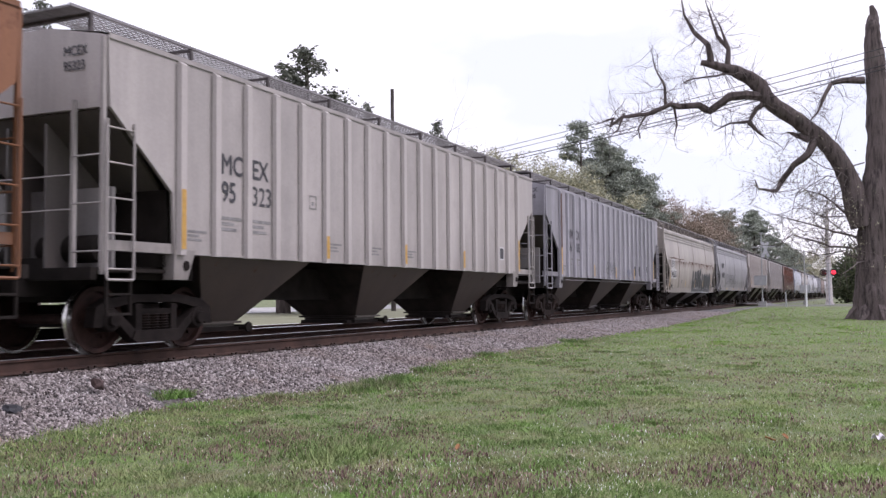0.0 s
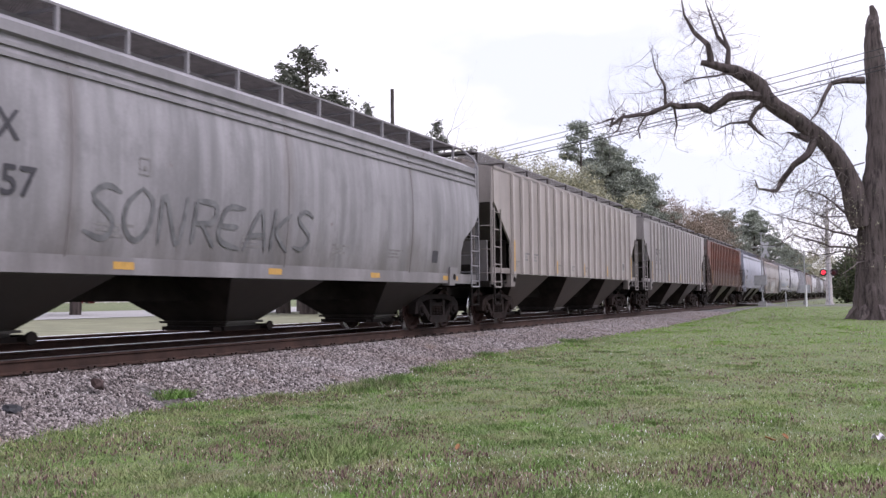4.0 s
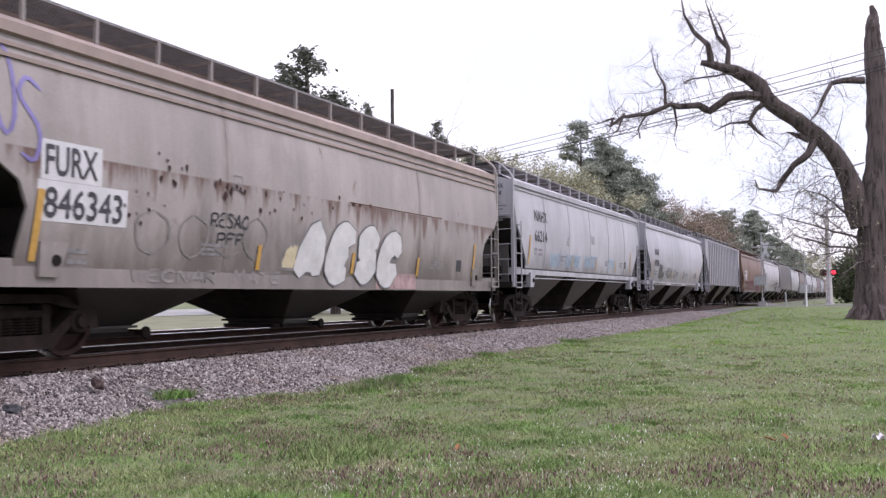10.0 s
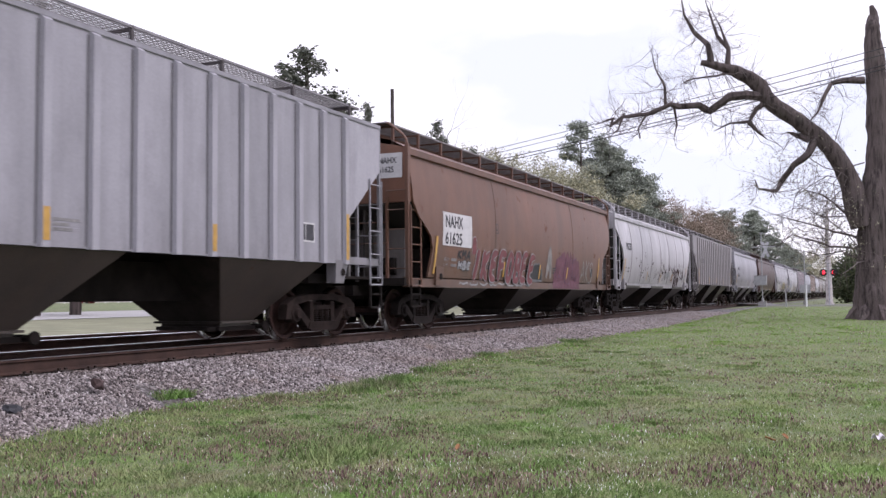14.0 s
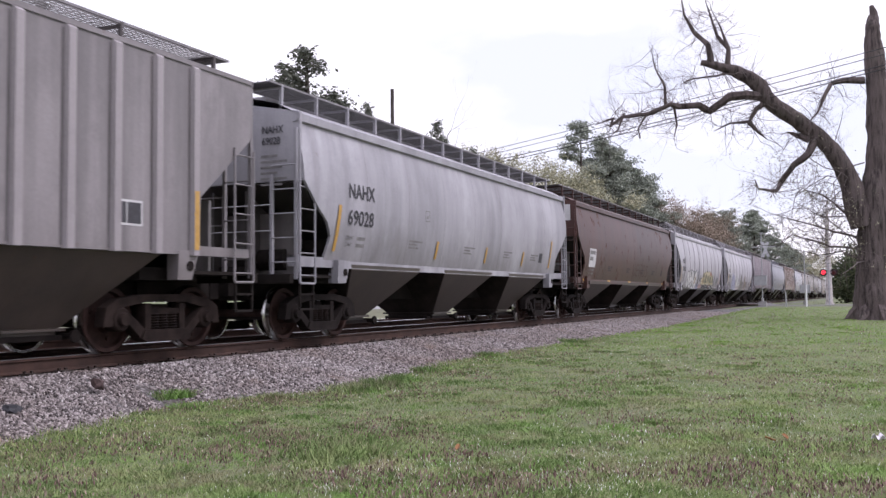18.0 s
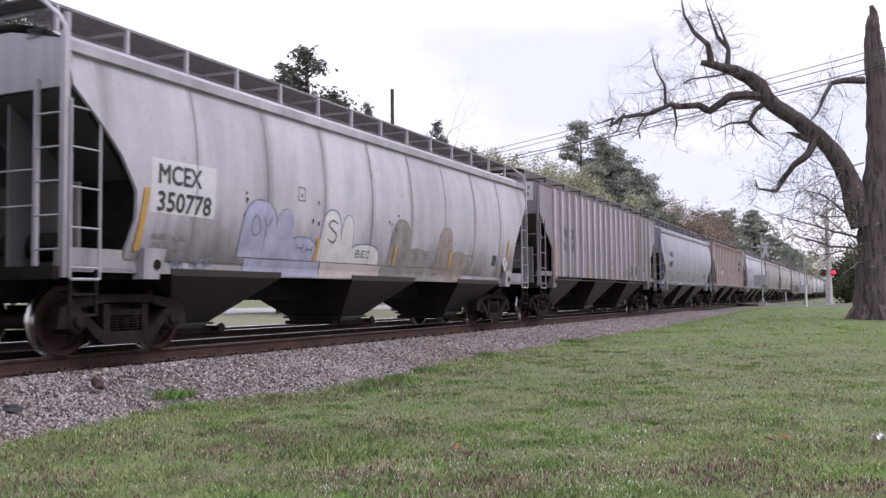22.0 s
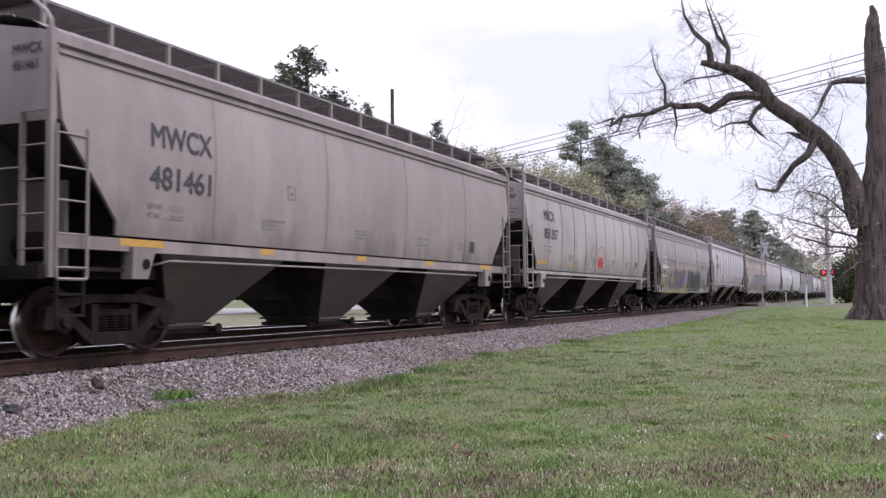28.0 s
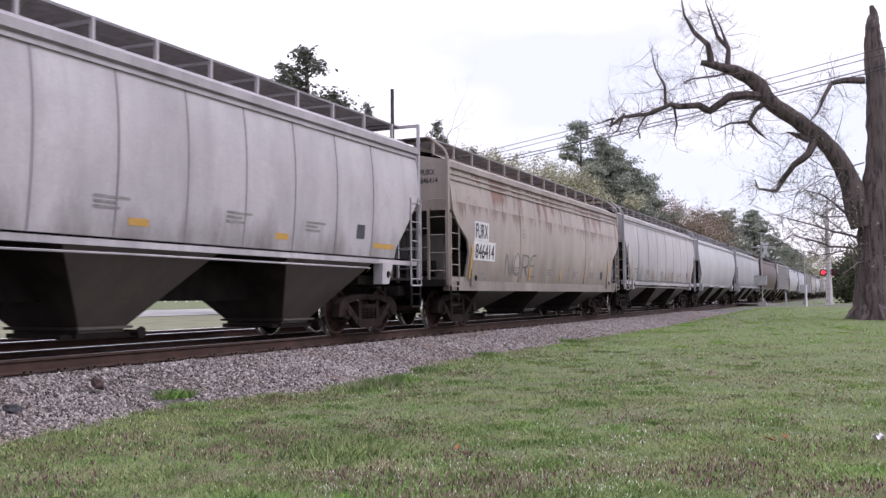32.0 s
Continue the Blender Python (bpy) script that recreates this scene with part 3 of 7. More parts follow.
    for sgn in (-1, 1):
        rows, back = [], []
        for z in levels:
            c = cut_at(cut, z)
            xs = [c + (L - 2 * c) * k / 8 for k in range(9)]
            rows.append([(x, sgn * half(z), z) for x in xs])
            back.append([(x, sgn * (half(z) - 0.05), z) for x in xs])
        part("side_sheet", Shape().sheet(rows, back) if sgn < 0 else Shape().sheet([r[::-1] for r in rows], [r[::-1] for r in back]), body, car, smooth=kind != "R")
    # ribs of the flat-sided cars, seams of the round-sided
    if kind == "R":
        nr = RIBS
        for sgn in ((-1, 1) if near else (-1,)):
            for k in range(nr):
                x = RIB_X + (L - 2 * RIB_X) * k / (nr - 1)
                y = sgn * 1.55
                key = ("rib", sgn, zs)
                part("rib", lambda: Shape().hexa([(-0.085, y - sgn * 0.01, zs - 0.01), (0.085, y - sgn * 0.01, zs - 0.01), (0.06, y + sgn * 0.065, zs - 0.01), (-0.06, y + sgn * 0.065, zs - 0.01), (-0.085, y - sgn * 0.01, 4.12), (0.085, y - sgn * 0.01, 4.12), (0.06, y + sgn * 0.065, 4.06), (-0.06, y + sgn * 0.065, 4.06)]), ribm, car, key=key, at=pose(x, 0, 0))
                if near and sgn < 0:
                    # dark strips along both rib edges paint in dirt and the rib's shade
                    part("rib_grime_shade", lambda: Shape().sheet([[(a, y - 0.004, z) for a in (-0.125, -0.08)] for z in (zs + 0.03, 4.05)]).sheet([[(a, y - 0.004, z) for a in (0.08, 0.11)] for z in (zs + 0.03, 4.05)]), grime_and_shade, car, key=("grime_and_shade", zs), at=pose(x, 0, 0))
    else:
        ns = spec.get("seams", 7)
        if near:
            for k in range(ns):
                x = 1.4 + (L - 2.8) * (k + 0.5) / ns
                s = Shape().sheet([[(x - 0.018, -(half(z) + 0.001), z), (x, -(half(z) + (0.004 if kind == "C" else 0.012)), z), (x + 0.018, -(half(z) + 0.001), z)] for z in [z0 + 0.04 + (top - z0 - 0.1) * j / 10 for j in range(11)]])
                part("weld_seam", s, dark if spec.get("darkseam") else body, car)
    # roof: eave band and curved top
    if kind == "R":
        s = Shape().sheet([[(x, y, z) for x in (0.0, L)] for y, z in ((-1.57, 4.10), (-1.57, 4.17), (-1.2, 4.24), (-0.6, 4.34), (0.6, 4.34), (1.2, 4.24), (1.57, 4.17), (1.57, 4.10))])
        walk_z, wy = 4.60, 0.98
    else:
        e = half(top)
        s = Shape().sheet([[(x, y, z) for x in (-0.02, L + 0.02)] for y, z in ((-e + 0.02, top - 0.03), (-e - 0.065, top), (-e - 0.065, top + 0.13), (-e + 0.05, top + 0.17), (-1.1, top + 0.33), (-0.6, top + 0.45), (0, top + 0.48), (0.6, top + 0.45), (1.1, top + 0.33), (e - 0.05, top + 0.17), (e + 0.035, top + 0.13), (e + 0.035, top), (e - 0.02, top - 0.03))])
        walk_z, wy = 4.52, 1.0
    part("roof", s, roofm, car, smooth=True)
    if kind in "FM" and not spec.get("bare_eave"):
        # pressed rails under the eave
        for z in ((top - 0.3, top - 0.16) if kind == "F" else (top - 0.11,)):
            part("eave_rail", Shape().box(0.05, L - 0.05, -half(z) - 0.03, -half(z) + 0.02, z, z + 0.05), roofm, car)
    # roof walkway: grating with bearers and edge angle
    dense = kind in "FMS"
    nb, hw_ = (19, 0.0075) if dense else (21, 0.0065) if kind == "C" else (11, 0.0045)
    g = Shape()
    for sgn in (-1, 1):
        y0, y1 = sgn * (wy - 0.78), sgn * wy
        y0, y1 = min(y0, y1), max(y0, y1)
        for k in range(nb):
            y = y0 + (y1 - y0) * k / (nb - 1)
            g.box(-0.1, L + 0.1, y - hw_, y + hw_, walk_z - 0.022, walk_z)
        if near:
            nx = int(L / 0.12)
            for k in range(nx + 1):
                x = -0.1 + (L + 0.2) * k / nx
                g.box(x - 0.006, x + 0.006, y0, y1, walk_z - 0.012, walk_z - 0.002)
    g.box(-0.1, 0.32, -wy, wy, walk_z - 0.03, walk_z - 0.005).box(L - 0.32, L + 0.1, -wy, wy, walk_z - 0.03, walk_z - 0.005)
    part("roof_walkway", g, GRATE if kind == "C" else OPENGRATE if kind == "R" else DARKGRATE, car, "open steel grating walkway", key=("walk", kind == "R", dense, L, near))
    railm = paint(tuple(min(0.7, c * 1.15) for c in spec["col"]), 0.05, 0.2, 0.3) if kind in "CMS" else sillm if kind == "F" else DARKGRATE
    part("walkway_edge", lambda: Shape().box(-0.12, L + 0.12, -wy - 0.03, -wy + 0.005, walk_z - 0.03, walk_z + 0.006).box(-0.12, L + 0.12, wy - 0.005, wy + 0.03, walk_z - 0.03, walk_z + 0.006), EDGE, car, key=("wedge", kind == "R", L))
    npost = 14 if kind != "R" else 9
    zb = (top + 0.30) if kind != "R" else 4.25
    for k in range(npost):
        x = 0.25 + (L - 0.5) * k / (npost - 1)
        part("walkway_bracket", lambda: Shape().box(-0.025, 0.025, -wy - 0.035, -wy + 0.02, zb - 0.1, walk_z).box(-0.025, 0.025, wy - 0.02, wy + 0.035, zb - 0.1, walk_z).box(-0.03, 0.03, -wy, wy, walk_z - 0.07, walk_z - 0.035), railm, car, key=("bracket", kind == "R"), at=pose(x, 0, 0))
    if near:
        hat = Shape()
        hat.box(0.7, L - 0.7, -0.36, 0.36, walk_z - 0.2, walk_z - 0.06)
        part("hatch_cover", hat, roofm, car)
    # end sheets, slope sheets, end posts, platforms
    ze = cut[1][0]
    endm = paint(spec.get("endcol", spec["col"]), spec.get("rust", 0.1), 0.35, spec["seed"] + 9)
    # slope tones hold both grime and the end recess's shade
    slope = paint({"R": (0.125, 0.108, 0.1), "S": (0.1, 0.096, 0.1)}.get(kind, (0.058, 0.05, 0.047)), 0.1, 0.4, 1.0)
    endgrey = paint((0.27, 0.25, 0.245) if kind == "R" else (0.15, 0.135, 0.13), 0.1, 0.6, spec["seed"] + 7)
    ladm = paint(tuple(c * 0.95 for c in spec["col"]), 0.12, 0.5, spec["seed"] + 3)
    rt = 4.16 if kind == "R" else top + 0.15
    for e in (0, 1):
        fx = (lambda x: x) if e == 0 else (lambda x: L - x)

        def bx(s, x0, x1, *r):
            a, b = sorted((fx(x0), fx(x1)))
            return s.box(a, b, *r)
        w = half(ze) - 0.06
        s = Shape()
        bx(s, 0.0, 0.06, -w, w, ze, rt)
        s.add([(fx(0.0), -w, rt), (fx(0.06), -w, rt), (fx(0.06), w, rt), (fx(0), w, rt), (fx(0.0), -0.5, rt + 0.2), (fx(0.06), -0.5, rt + 0.2), (fx(0.06), 0.5, rt + 0.2), (fx(0), 0.5, rt + 0.2)], [(0, 1, 5, 4), (1, 2, 6, 5), (2, 3, 7, 6), (3, 0, 4, 7), (4, 5, 6, 7)])
        part("end_sheet", s, endm, car)
        s = Shape()
        v = 0.92
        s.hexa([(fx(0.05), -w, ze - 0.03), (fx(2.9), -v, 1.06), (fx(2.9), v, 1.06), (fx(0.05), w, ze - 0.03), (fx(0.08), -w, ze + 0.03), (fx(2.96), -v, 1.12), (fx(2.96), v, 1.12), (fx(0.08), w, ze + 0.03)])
        part("slope_sheet", s, slope, car, "dark slope sheet, grimy and with painted shade")
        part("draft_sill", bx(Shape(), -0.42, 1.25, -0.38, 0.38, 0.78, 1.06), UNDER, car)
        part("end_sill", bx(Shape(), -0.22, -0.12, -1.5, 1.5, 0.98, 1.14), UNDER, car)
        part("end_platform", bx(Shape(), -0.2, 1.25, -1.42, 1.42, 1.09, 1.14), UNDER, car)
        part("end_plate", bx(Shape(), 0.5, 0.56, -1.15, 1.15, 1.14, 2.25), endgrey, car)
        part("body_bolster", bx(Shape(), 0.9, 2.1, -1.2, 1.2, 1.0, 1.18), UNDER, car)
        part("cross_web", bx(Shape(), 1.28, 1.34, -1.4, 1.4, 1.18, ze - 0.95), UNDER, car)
        # webs added to close the view through the recess and keep it dark
        for y in (-0.36, 0.36):
            q = [(fx(0.1), 1.1), (fx(2.7), 1.1), (fx(0.1), ze - 0.12)]
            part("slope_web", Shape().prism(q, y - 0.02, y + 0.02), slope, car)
        # coupler
        s = Shape()
        bx(s, -0.78, -0.3, -0.09, 0.09, 0.78, 0.96)
        bx(s, -0.92, -0.7, -0.19, 0.12, 0.72, 1.02)
        part("coupler", s, IRON, car)
        # corner posts and ladders
        if spec.get("refl") == "h":
            cx = fx(-0.07)
            part("corner_post", lambda: Shape().box(cx - 0.03, cx + 0.03, -1.53, -1.47, 1.0, walk_z - 0.06), sillm, car, key=("squarepost", e, L))
            part("end_frame", lambda: Shape().box(cx - 0.03, cx + 0.03, -1.53, 1.53, walk_z - 0.06, walk_z), sillm, car, key=("squareframe", e, L))
        elif kind in "FMS":
            cx = fx(-0.07)
            part("corner_post", lambda: Shape().box(cx - 0.04, cx + 0.04, -1.55, -1.47, 1.0, walk_z - 0.5).path([(cx, -1.51, walk_z - 0.54), (cx, -1.5, walk_z - 0.42), (cx, -1.42, walk_z - 0.3), (cx, -wy - 0.1, walk_z - 0.04), (cx, -wy, walk_z - 0.01)], 0.03, 7), sillm, car, key=("corner", e, L))
        lz1 = {"R": 3.05, "C": 2.75, "F": 2.7, "M": 2.85, "S": 3.2}[kind]
        xa, xb = sorted((fx(-0.02), fx(0.46)))
        lad = ladm
        if near:
            frame_ = part("side_ladder", lambda: ladder_frame(xa, xb, -1.57, 0.98, lz1), lad, car, key=("sl", kind, e, L))
            for k in range(5):
                part("rung", lambda: Shape().tube((xa, -1.57, 0), (xb, -1.57, 0), 0.013, n=6), lad, frame_, key=("rung", e, L), at=pose(0, 0, 1.12 + (lz1 - 1.22) * k / 4))
        else:
            part("side_ladder", lambda: ladder(xa, xb, -1.57, 0.98, lz1, 5), lad, car, key=("sl", kind, e, L))
        if near:
            s = Shape()
            a, b = sorted((fx(-0.06), fx(0.0)))
            for y in (-1.5, -1.0, 1.5):
                s.box(a, b, y - 0.026, y + 0.026, 1.05, ze + (0.9 if y < -1.2 else 0.12))
            for k in range(3 if kind == "R" else 5):
                z = 1.35 + k * (0.62 if kind == "R" else 0.42)
                s.tube((a, -1.5, z), (a, -1.0, z), 0.013, n=5)
            for z in (1.9, 2.35):
                s.tube((a, -1.0, z), (a, 1.5, z), 0.012, n=5)
            part("end_ladder", s, ladm, car)
            # stirrup step under the corner
            sx = sorted((fx(0.0), fx(0.42)))
            part("sill_step", lambda: Shape().box(sx[0] - 0.015, sx[0] + 0.015, -1.57, -1.53, 0.52, 1.1).box(sx[1] - 0.015, sx[1] + 0.015, -1.57, -1.53, 0.52, 1.1).box(sx[0], sx[1], -1.58, -1.52, 0.52, 0.555).box(sx[0], sx[1], -1.58, -1.52, 0.78, 0.81), UNDER, car, key=("step", e, L))
            # air gear on the platform
            if e == 0:
                part("air_reservoir", lambda: Shape().tube((0.55, -0.95, 1.42), (0.55, 0.1, 1.42), 0.2, n=14).tube((0.55, 0.35, 1.36), (0.55, 0.85, 1.36), 0.16, n=12), UNDER, car, key="reservoir", smooth=True)
                part("brake_wheel", lambda: Shape().lathe([(0.26, -0.012), (0.28, 0.0), (0.26, 0.012), (0.24, 0.0)], -0.1, 2.35, 18, 0.75).box(-0.12, -0.08, 0.72, 0.78, 2.1, 2.6), IRON, car, key="brakewheel")
            part("brake_hose", lambda: Shape().path([(fx(-0.45), 0.25, 0.85), (fx(-0.6), 0.27, 0.6), (fx(-0.78), 0.2, 0.5), (fx(-0.95), 0.12, 0.55)], 0.022, 5), IRON, car, key=("hose", e, L))
        # jacking pad plate over the truck
        jx = sorted((fx(1.28), fx(1.72)))
        part("jacking_pad", lambda: Shape().hexa([(jx[0], -1.54, 1.0), (jx[1] - 0.14, -1.54, 1.0), (jx[1] - 0.14, -1.35, 1.0), (jx[0], -1.35, 1.0), (jx[0], -1.56, 1.42), (jx[1], -1.56, 1.42), (jx[1], -1.35, 1.42), (jx[0], -1.35, 1.42)]), sillm, car, key=("jack", kind == "R", e, L))
        if near:
            part("jack_hole", lambda: Shape().lathe([(0.07, -0.006), (0.07, 0.006)], (jx[0] + jx[1]) / 2 + 0.03, 1.2, 14, -1.558), IRON, car, key=("jackhole", e, L))
    # side sills
    for y in (-1, 1):
        hb = half(zs)
        s = Shape()
        if kind == "R":
            s.box(0.0, L, y * 1.46 - 0.05, y * 1.46 + 0.05, 1.36, 1.5)
        else:
            a, b = sorted((y * (hb + 0.04), y * (hb - 0.1)))
            s.box(0.0, L, a, b, zs, zs + skirt)
            s.box(0.0, L, a, b + (0.06 if y > 0 else 0), zs + skirt - 0.03, zs + skirt)
        part("side_sill", s, sillm, car)
    if near and (kind == "M" or "MW" in spec["marks"][0]):
        part("air_pipe", lambda: Shape().path([(1.9, -1.3, zs - 0.16), (2.1, -1.47, zs - 0.1), (L * 0.5, -1.47, zs - 0.085), (L - 2.1, -1.47, zs - 0.1), (L - 1.9, -1.3, zs - 0.16)], 0.017, 6), sillm, car, key=("pipe", L, zs))
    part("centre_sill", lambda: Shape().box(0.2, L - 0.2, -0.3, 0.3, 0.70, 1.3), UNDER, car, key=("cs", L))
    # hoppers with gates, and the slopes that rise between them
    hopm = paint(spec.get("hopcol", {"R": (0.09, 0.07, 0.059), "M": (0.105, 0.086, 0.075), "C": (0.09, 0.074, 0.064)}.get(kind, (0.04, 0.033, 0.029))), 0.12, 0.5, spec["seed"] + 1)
    n = spec.get("bays", 3)
    x0, x1 = 1.95, L - 1.95
    hw = (1.5 if kind in "RMC" else 1.36) if n == 3 else 1.0
    bx_, by_ = 0.42, 0.62
    step = (x1 - x0 - 2 * hw) / (n - 1)
    yt, zt = (1.45, zs + 0.08)
    for k in range(n):
        c = x0 + hw + step * k
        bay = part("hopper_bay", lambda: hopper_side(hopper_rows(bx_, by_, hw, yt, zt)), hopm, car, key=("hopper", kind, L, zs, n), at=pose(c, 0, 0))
        # the cross sheets are coloured darker than the sides to paint in their shade
        part("cross_sheet", lambda: hopper_cross(hopper_rows(bx_, by_, hw, yt, zt)), SHADED, bay, "cross sheet blackened with painted shade", key=("cross", kind, L, zs, n))
        if k < n - 1:
            gap = step / 2 - hw
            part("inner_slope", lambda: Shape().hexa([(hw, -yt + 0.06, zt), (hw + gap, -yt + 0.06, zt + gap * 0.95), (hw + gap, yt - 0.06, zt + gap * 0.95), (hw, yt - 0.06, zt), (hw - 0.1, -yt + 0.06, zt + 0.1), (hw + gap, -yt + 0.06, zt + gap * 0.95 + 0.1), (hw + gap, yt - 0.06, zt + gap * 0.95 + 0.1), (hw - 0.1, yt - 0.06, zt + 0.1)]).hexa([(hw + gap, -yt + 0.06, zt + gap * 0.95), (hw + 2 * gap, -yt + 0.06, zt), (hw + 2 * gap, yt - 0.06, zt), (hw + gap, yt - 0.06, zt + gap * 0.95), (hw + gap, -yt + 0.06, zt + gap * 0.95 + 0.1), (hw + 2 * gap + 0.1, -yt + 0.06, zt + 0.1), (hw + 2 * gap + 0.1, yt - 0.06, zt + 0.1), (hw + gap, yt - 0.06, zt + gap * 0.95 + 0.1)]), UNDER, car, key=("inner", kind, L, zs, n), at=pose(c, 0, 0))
        if near:
            part("outlet_gate", lambda: Shape().box(-0.5, 0.5, -0.66, 0.66, 0.20, 0.268).box(-0.72, -0.5, -0.6, -0.52, 0.2, 0.26).tube((0.58, -0.8, 0.25), (0.58, 0.8, 0.25), 0.045, n=8).box(0.5, 0.72, -0.6, -0.52, 0.2, 0.26).lathe([(0.09, -0.02), (0.09, 0.02)], 0.58, 0.25, 8, -0.8), IRON, car, key="gate", at=pose(c, 0, 0))
    for x in (TRUCK_X, L - TRUCK_X):
        add_truck(car, x, TRUCK_RUST if spec["seed"] % 2 < 1 else IRON, near)
    if near:
        dress(car, spec, half, zs, top)
    TRAIN.append(car)
    return car


TRAIN = []


def dress(car, spec, half, zs, top):
    """Reflectors, stencils, numbers and graffiti of one car."""
    L, kind = spec["L"], spec["kind"]
    lift = 0.004
    refl = spec.get("refl", "v")
    if refl == "v":
        for k, x in enumerate([RIB_X + (L - 2 * RIB_X) * q / (RIBS - 1) for q in (0, 5, 9, 13, RIBS - 1)] if kind == "R" else (1.18, 5.6, 8.6, 11.4, L - 1.7)):
            lf = 0.07 if kind == "R" else lift
            h = 0.85 if k in (0, 4) else 0.4
            zb = (zs + 0.07) if kind == "R" else zs + 0.3
            if kind == "R":
                s = Shape().sheet([[(x - 0.05, -(1.55 + lf), zb), (x + 0.05, -(1.55 + lf), zb)], [(x - 0.05, -(1.55 + lf), zb + h), (x + 0.05, -(1.55 + lf), zb + h)]])
            else:
                s = Shape().sheet([[(x - 0.05 + 0.08 * (z - zb), -(half(z) + 0.02), z), (x + 0.05 + 0.08 * (z - zb), -(half(z) + 0.02), z)] for z in [zb + h * j / 8 for j in range(9)]])
            part("reflector_strip", s, AMBER, car, "amber reflective strip")
    else:
        hs = (lambda z: half(zs) + 0.04) if refl == "s" else half
        zz = zs + 0.07 if refl == "s" else zs + 0.3
        for k in range(5):
            x = 1.1 + (L - 3.1) * k / 4
            w = 0.85 if k in (0, 4) else 0.38
            patch(car, "reflector_strip", x, x + w, zz, zz + 0.1, hs, AMBER, 0.004, "amber reflective strip")
    a, b = spec["marks"]
    faint = FADEINK if spec["col"][0] > 0.16 else DARKINK
    if kind == "R":
        p = (L - 2 * RIB_X) / (RIBS - 1)
        g = RIB_X
        for words, z in ((a, 2.62), (b, 2.2)):
            if words:
                for j, w in enumerate(words.split("|")):
                    lettering(car, w, g + p * (1 + j) + 0.14, z, 0.30, half, bold=0.010 if len(w) < 3 else 0.002, fit=0.53)
        bars(car, g + p + 0.14, 1.92, 0.5, 0.05, 3, half)
        bars(car, g + 2 * p + 0.14, 1.92, 0.5, 0.05, 3, half)
        frame_mark(car, g + 4 * p + 0.25, 2.28, 0.22, half)
        plate = patch(car, "stencil_plate", L - 3.03, L - 2.45, 1.70, 2.04, half, WHITEPANEL, 0.006, "white-framed stencil plate")
        for a_, b_ in ((L - 3.0, L - 2.75), (L - 2.73, L - 2.48)):
            patch(plate, "stencil_field", a_, b_, 1.73, 2.01, half, DARKINK, 0.009, "black stencil field")
        for k in (0, 5, 7, 9):
            bars(car, g + k * p + 0.15, 1.68, 0.42, 0.035, 3, half)
    else:
        size = spec.get("size", 0.27)
        tx, tz = spec.get("at", (1.6, 2.6))
        if spec.get("panel"):
            if kind == "F" and spec["panel"] < 1.2:
                patch(car, "number_patch", tx - 0.06, tx + 0.9, tz - 0.07, tz + size + 0.06, half, WHITEPANEL, 0.004, "white painted number patch")
                patch(car, "number_patch", tx - 0.1, tx + 1.36, tz - size * 1.6, tz - 0.075, half, WHITEPANEL, 0.004, "white painted number patch")
            else:
                patch(car, "number_patch", tx - 0.12, tx + spec["panel"], tz - size * 1.6, tz + size + 0.07, half, WHITEPANEL, 0.004, "white painted number patch")
        for words, z in ((a, tz), (b, tz - size * (1.45 if spec.get("panel") else 1.85))):
            if words:
                lettering(car, words, tx, z, size, half, lift=0.009, narrow=0.9 if z == tz else 1.03, fit=(0.82 if z == tz else 1.27) if kind == "F" and spec.get("panel") == 0.95 else None)
        zl = tz - size * 1.85 - 0.28
        for words, z in (("LD LMT", zl), ("LT WT", zl - 0.13)):
            lettering(car, words, tx, z, 0.07, half, FADEINK, 0.003, 0.85, 0.006)
            bars(car, tx + 0.42, z, 0.32, 0.065, 1, half)
        patch(car, "stencil_plate", L - 2.7, L - 2.4, zs + 0.45, zs + 0.72, half, DARKINK, 0.006)
        for k, x in enumerate((4.2, 7.2, 9.9, 12.1)):
            if x < L - 2:
                bars(car, x, zs + 0.62, 0.65, 0.04, 3, half, faint)
        frame_mark(car, 4.9, 2.38, 0.22, half, faint)
    # numbers on the leading end
    if spec.get("ends", True):
        c = spec.get("endpatch")
        ze = CUTS[kind][1][0]
        zt = ze + (0.72 if kind == "R" else 0.85)
        if c:
            s = Shape().sheet([[(-0.006, -0.68, zt - 0.32), (-0.006, -1.36, zt - 0.32)], [(-0.006, -0.68, zt + 0.22), (-0.006, -1.36, zt + 0.22)]])
            part("number_patch", s, WHITEPANEL, car)
        for words, z in ((a.replace("|", ""), zt), (b.replace("|", ""), zt - 0.2)):
            if words:
                me = text_mesh(words, 0.125, 0.004, 0.85)
                n = len(me.vertices)
                co = np.empty(n * 3, np.float32)
                me.vertices.foreach_get("co", co)
                co = co.reshape(-1, 3)
                out = np.stack([-0.012 - co[:, 2], -0.78 - co[:, 0], z + co[:, 1]], 1).astype(np.float32)
                me.vertices.foreach_set("co", out.ravel())
                part("lettering", me, DARKINK, car)
        if kind in "CM" and spec["refl"] != "s":
            s = Shape()
            for k in range(6):
                z, w = zt - 0.42 - 0.1 * k, 0.35 + 0.1 * ((k * 5) % 3)
                s.sheet([[(-0.008, -0.75, q), (-0.008, -0.75 - w, q)] for q in (z, z + 0.04)])
            part("small_print", s, FADEINK, car)
    # sprayed paint runs on over the sill
    skirt = spec.get("skirt", 0.0 if kind == "R" else 0.18)

    def skin(z):
        return max(half(z), half(zs) + 0.04) if kind != "R" and z < zs + skirt + 0.01 else half(z)
    for f in spec.get("extra", ()):
        f(car, skin, zs, L)
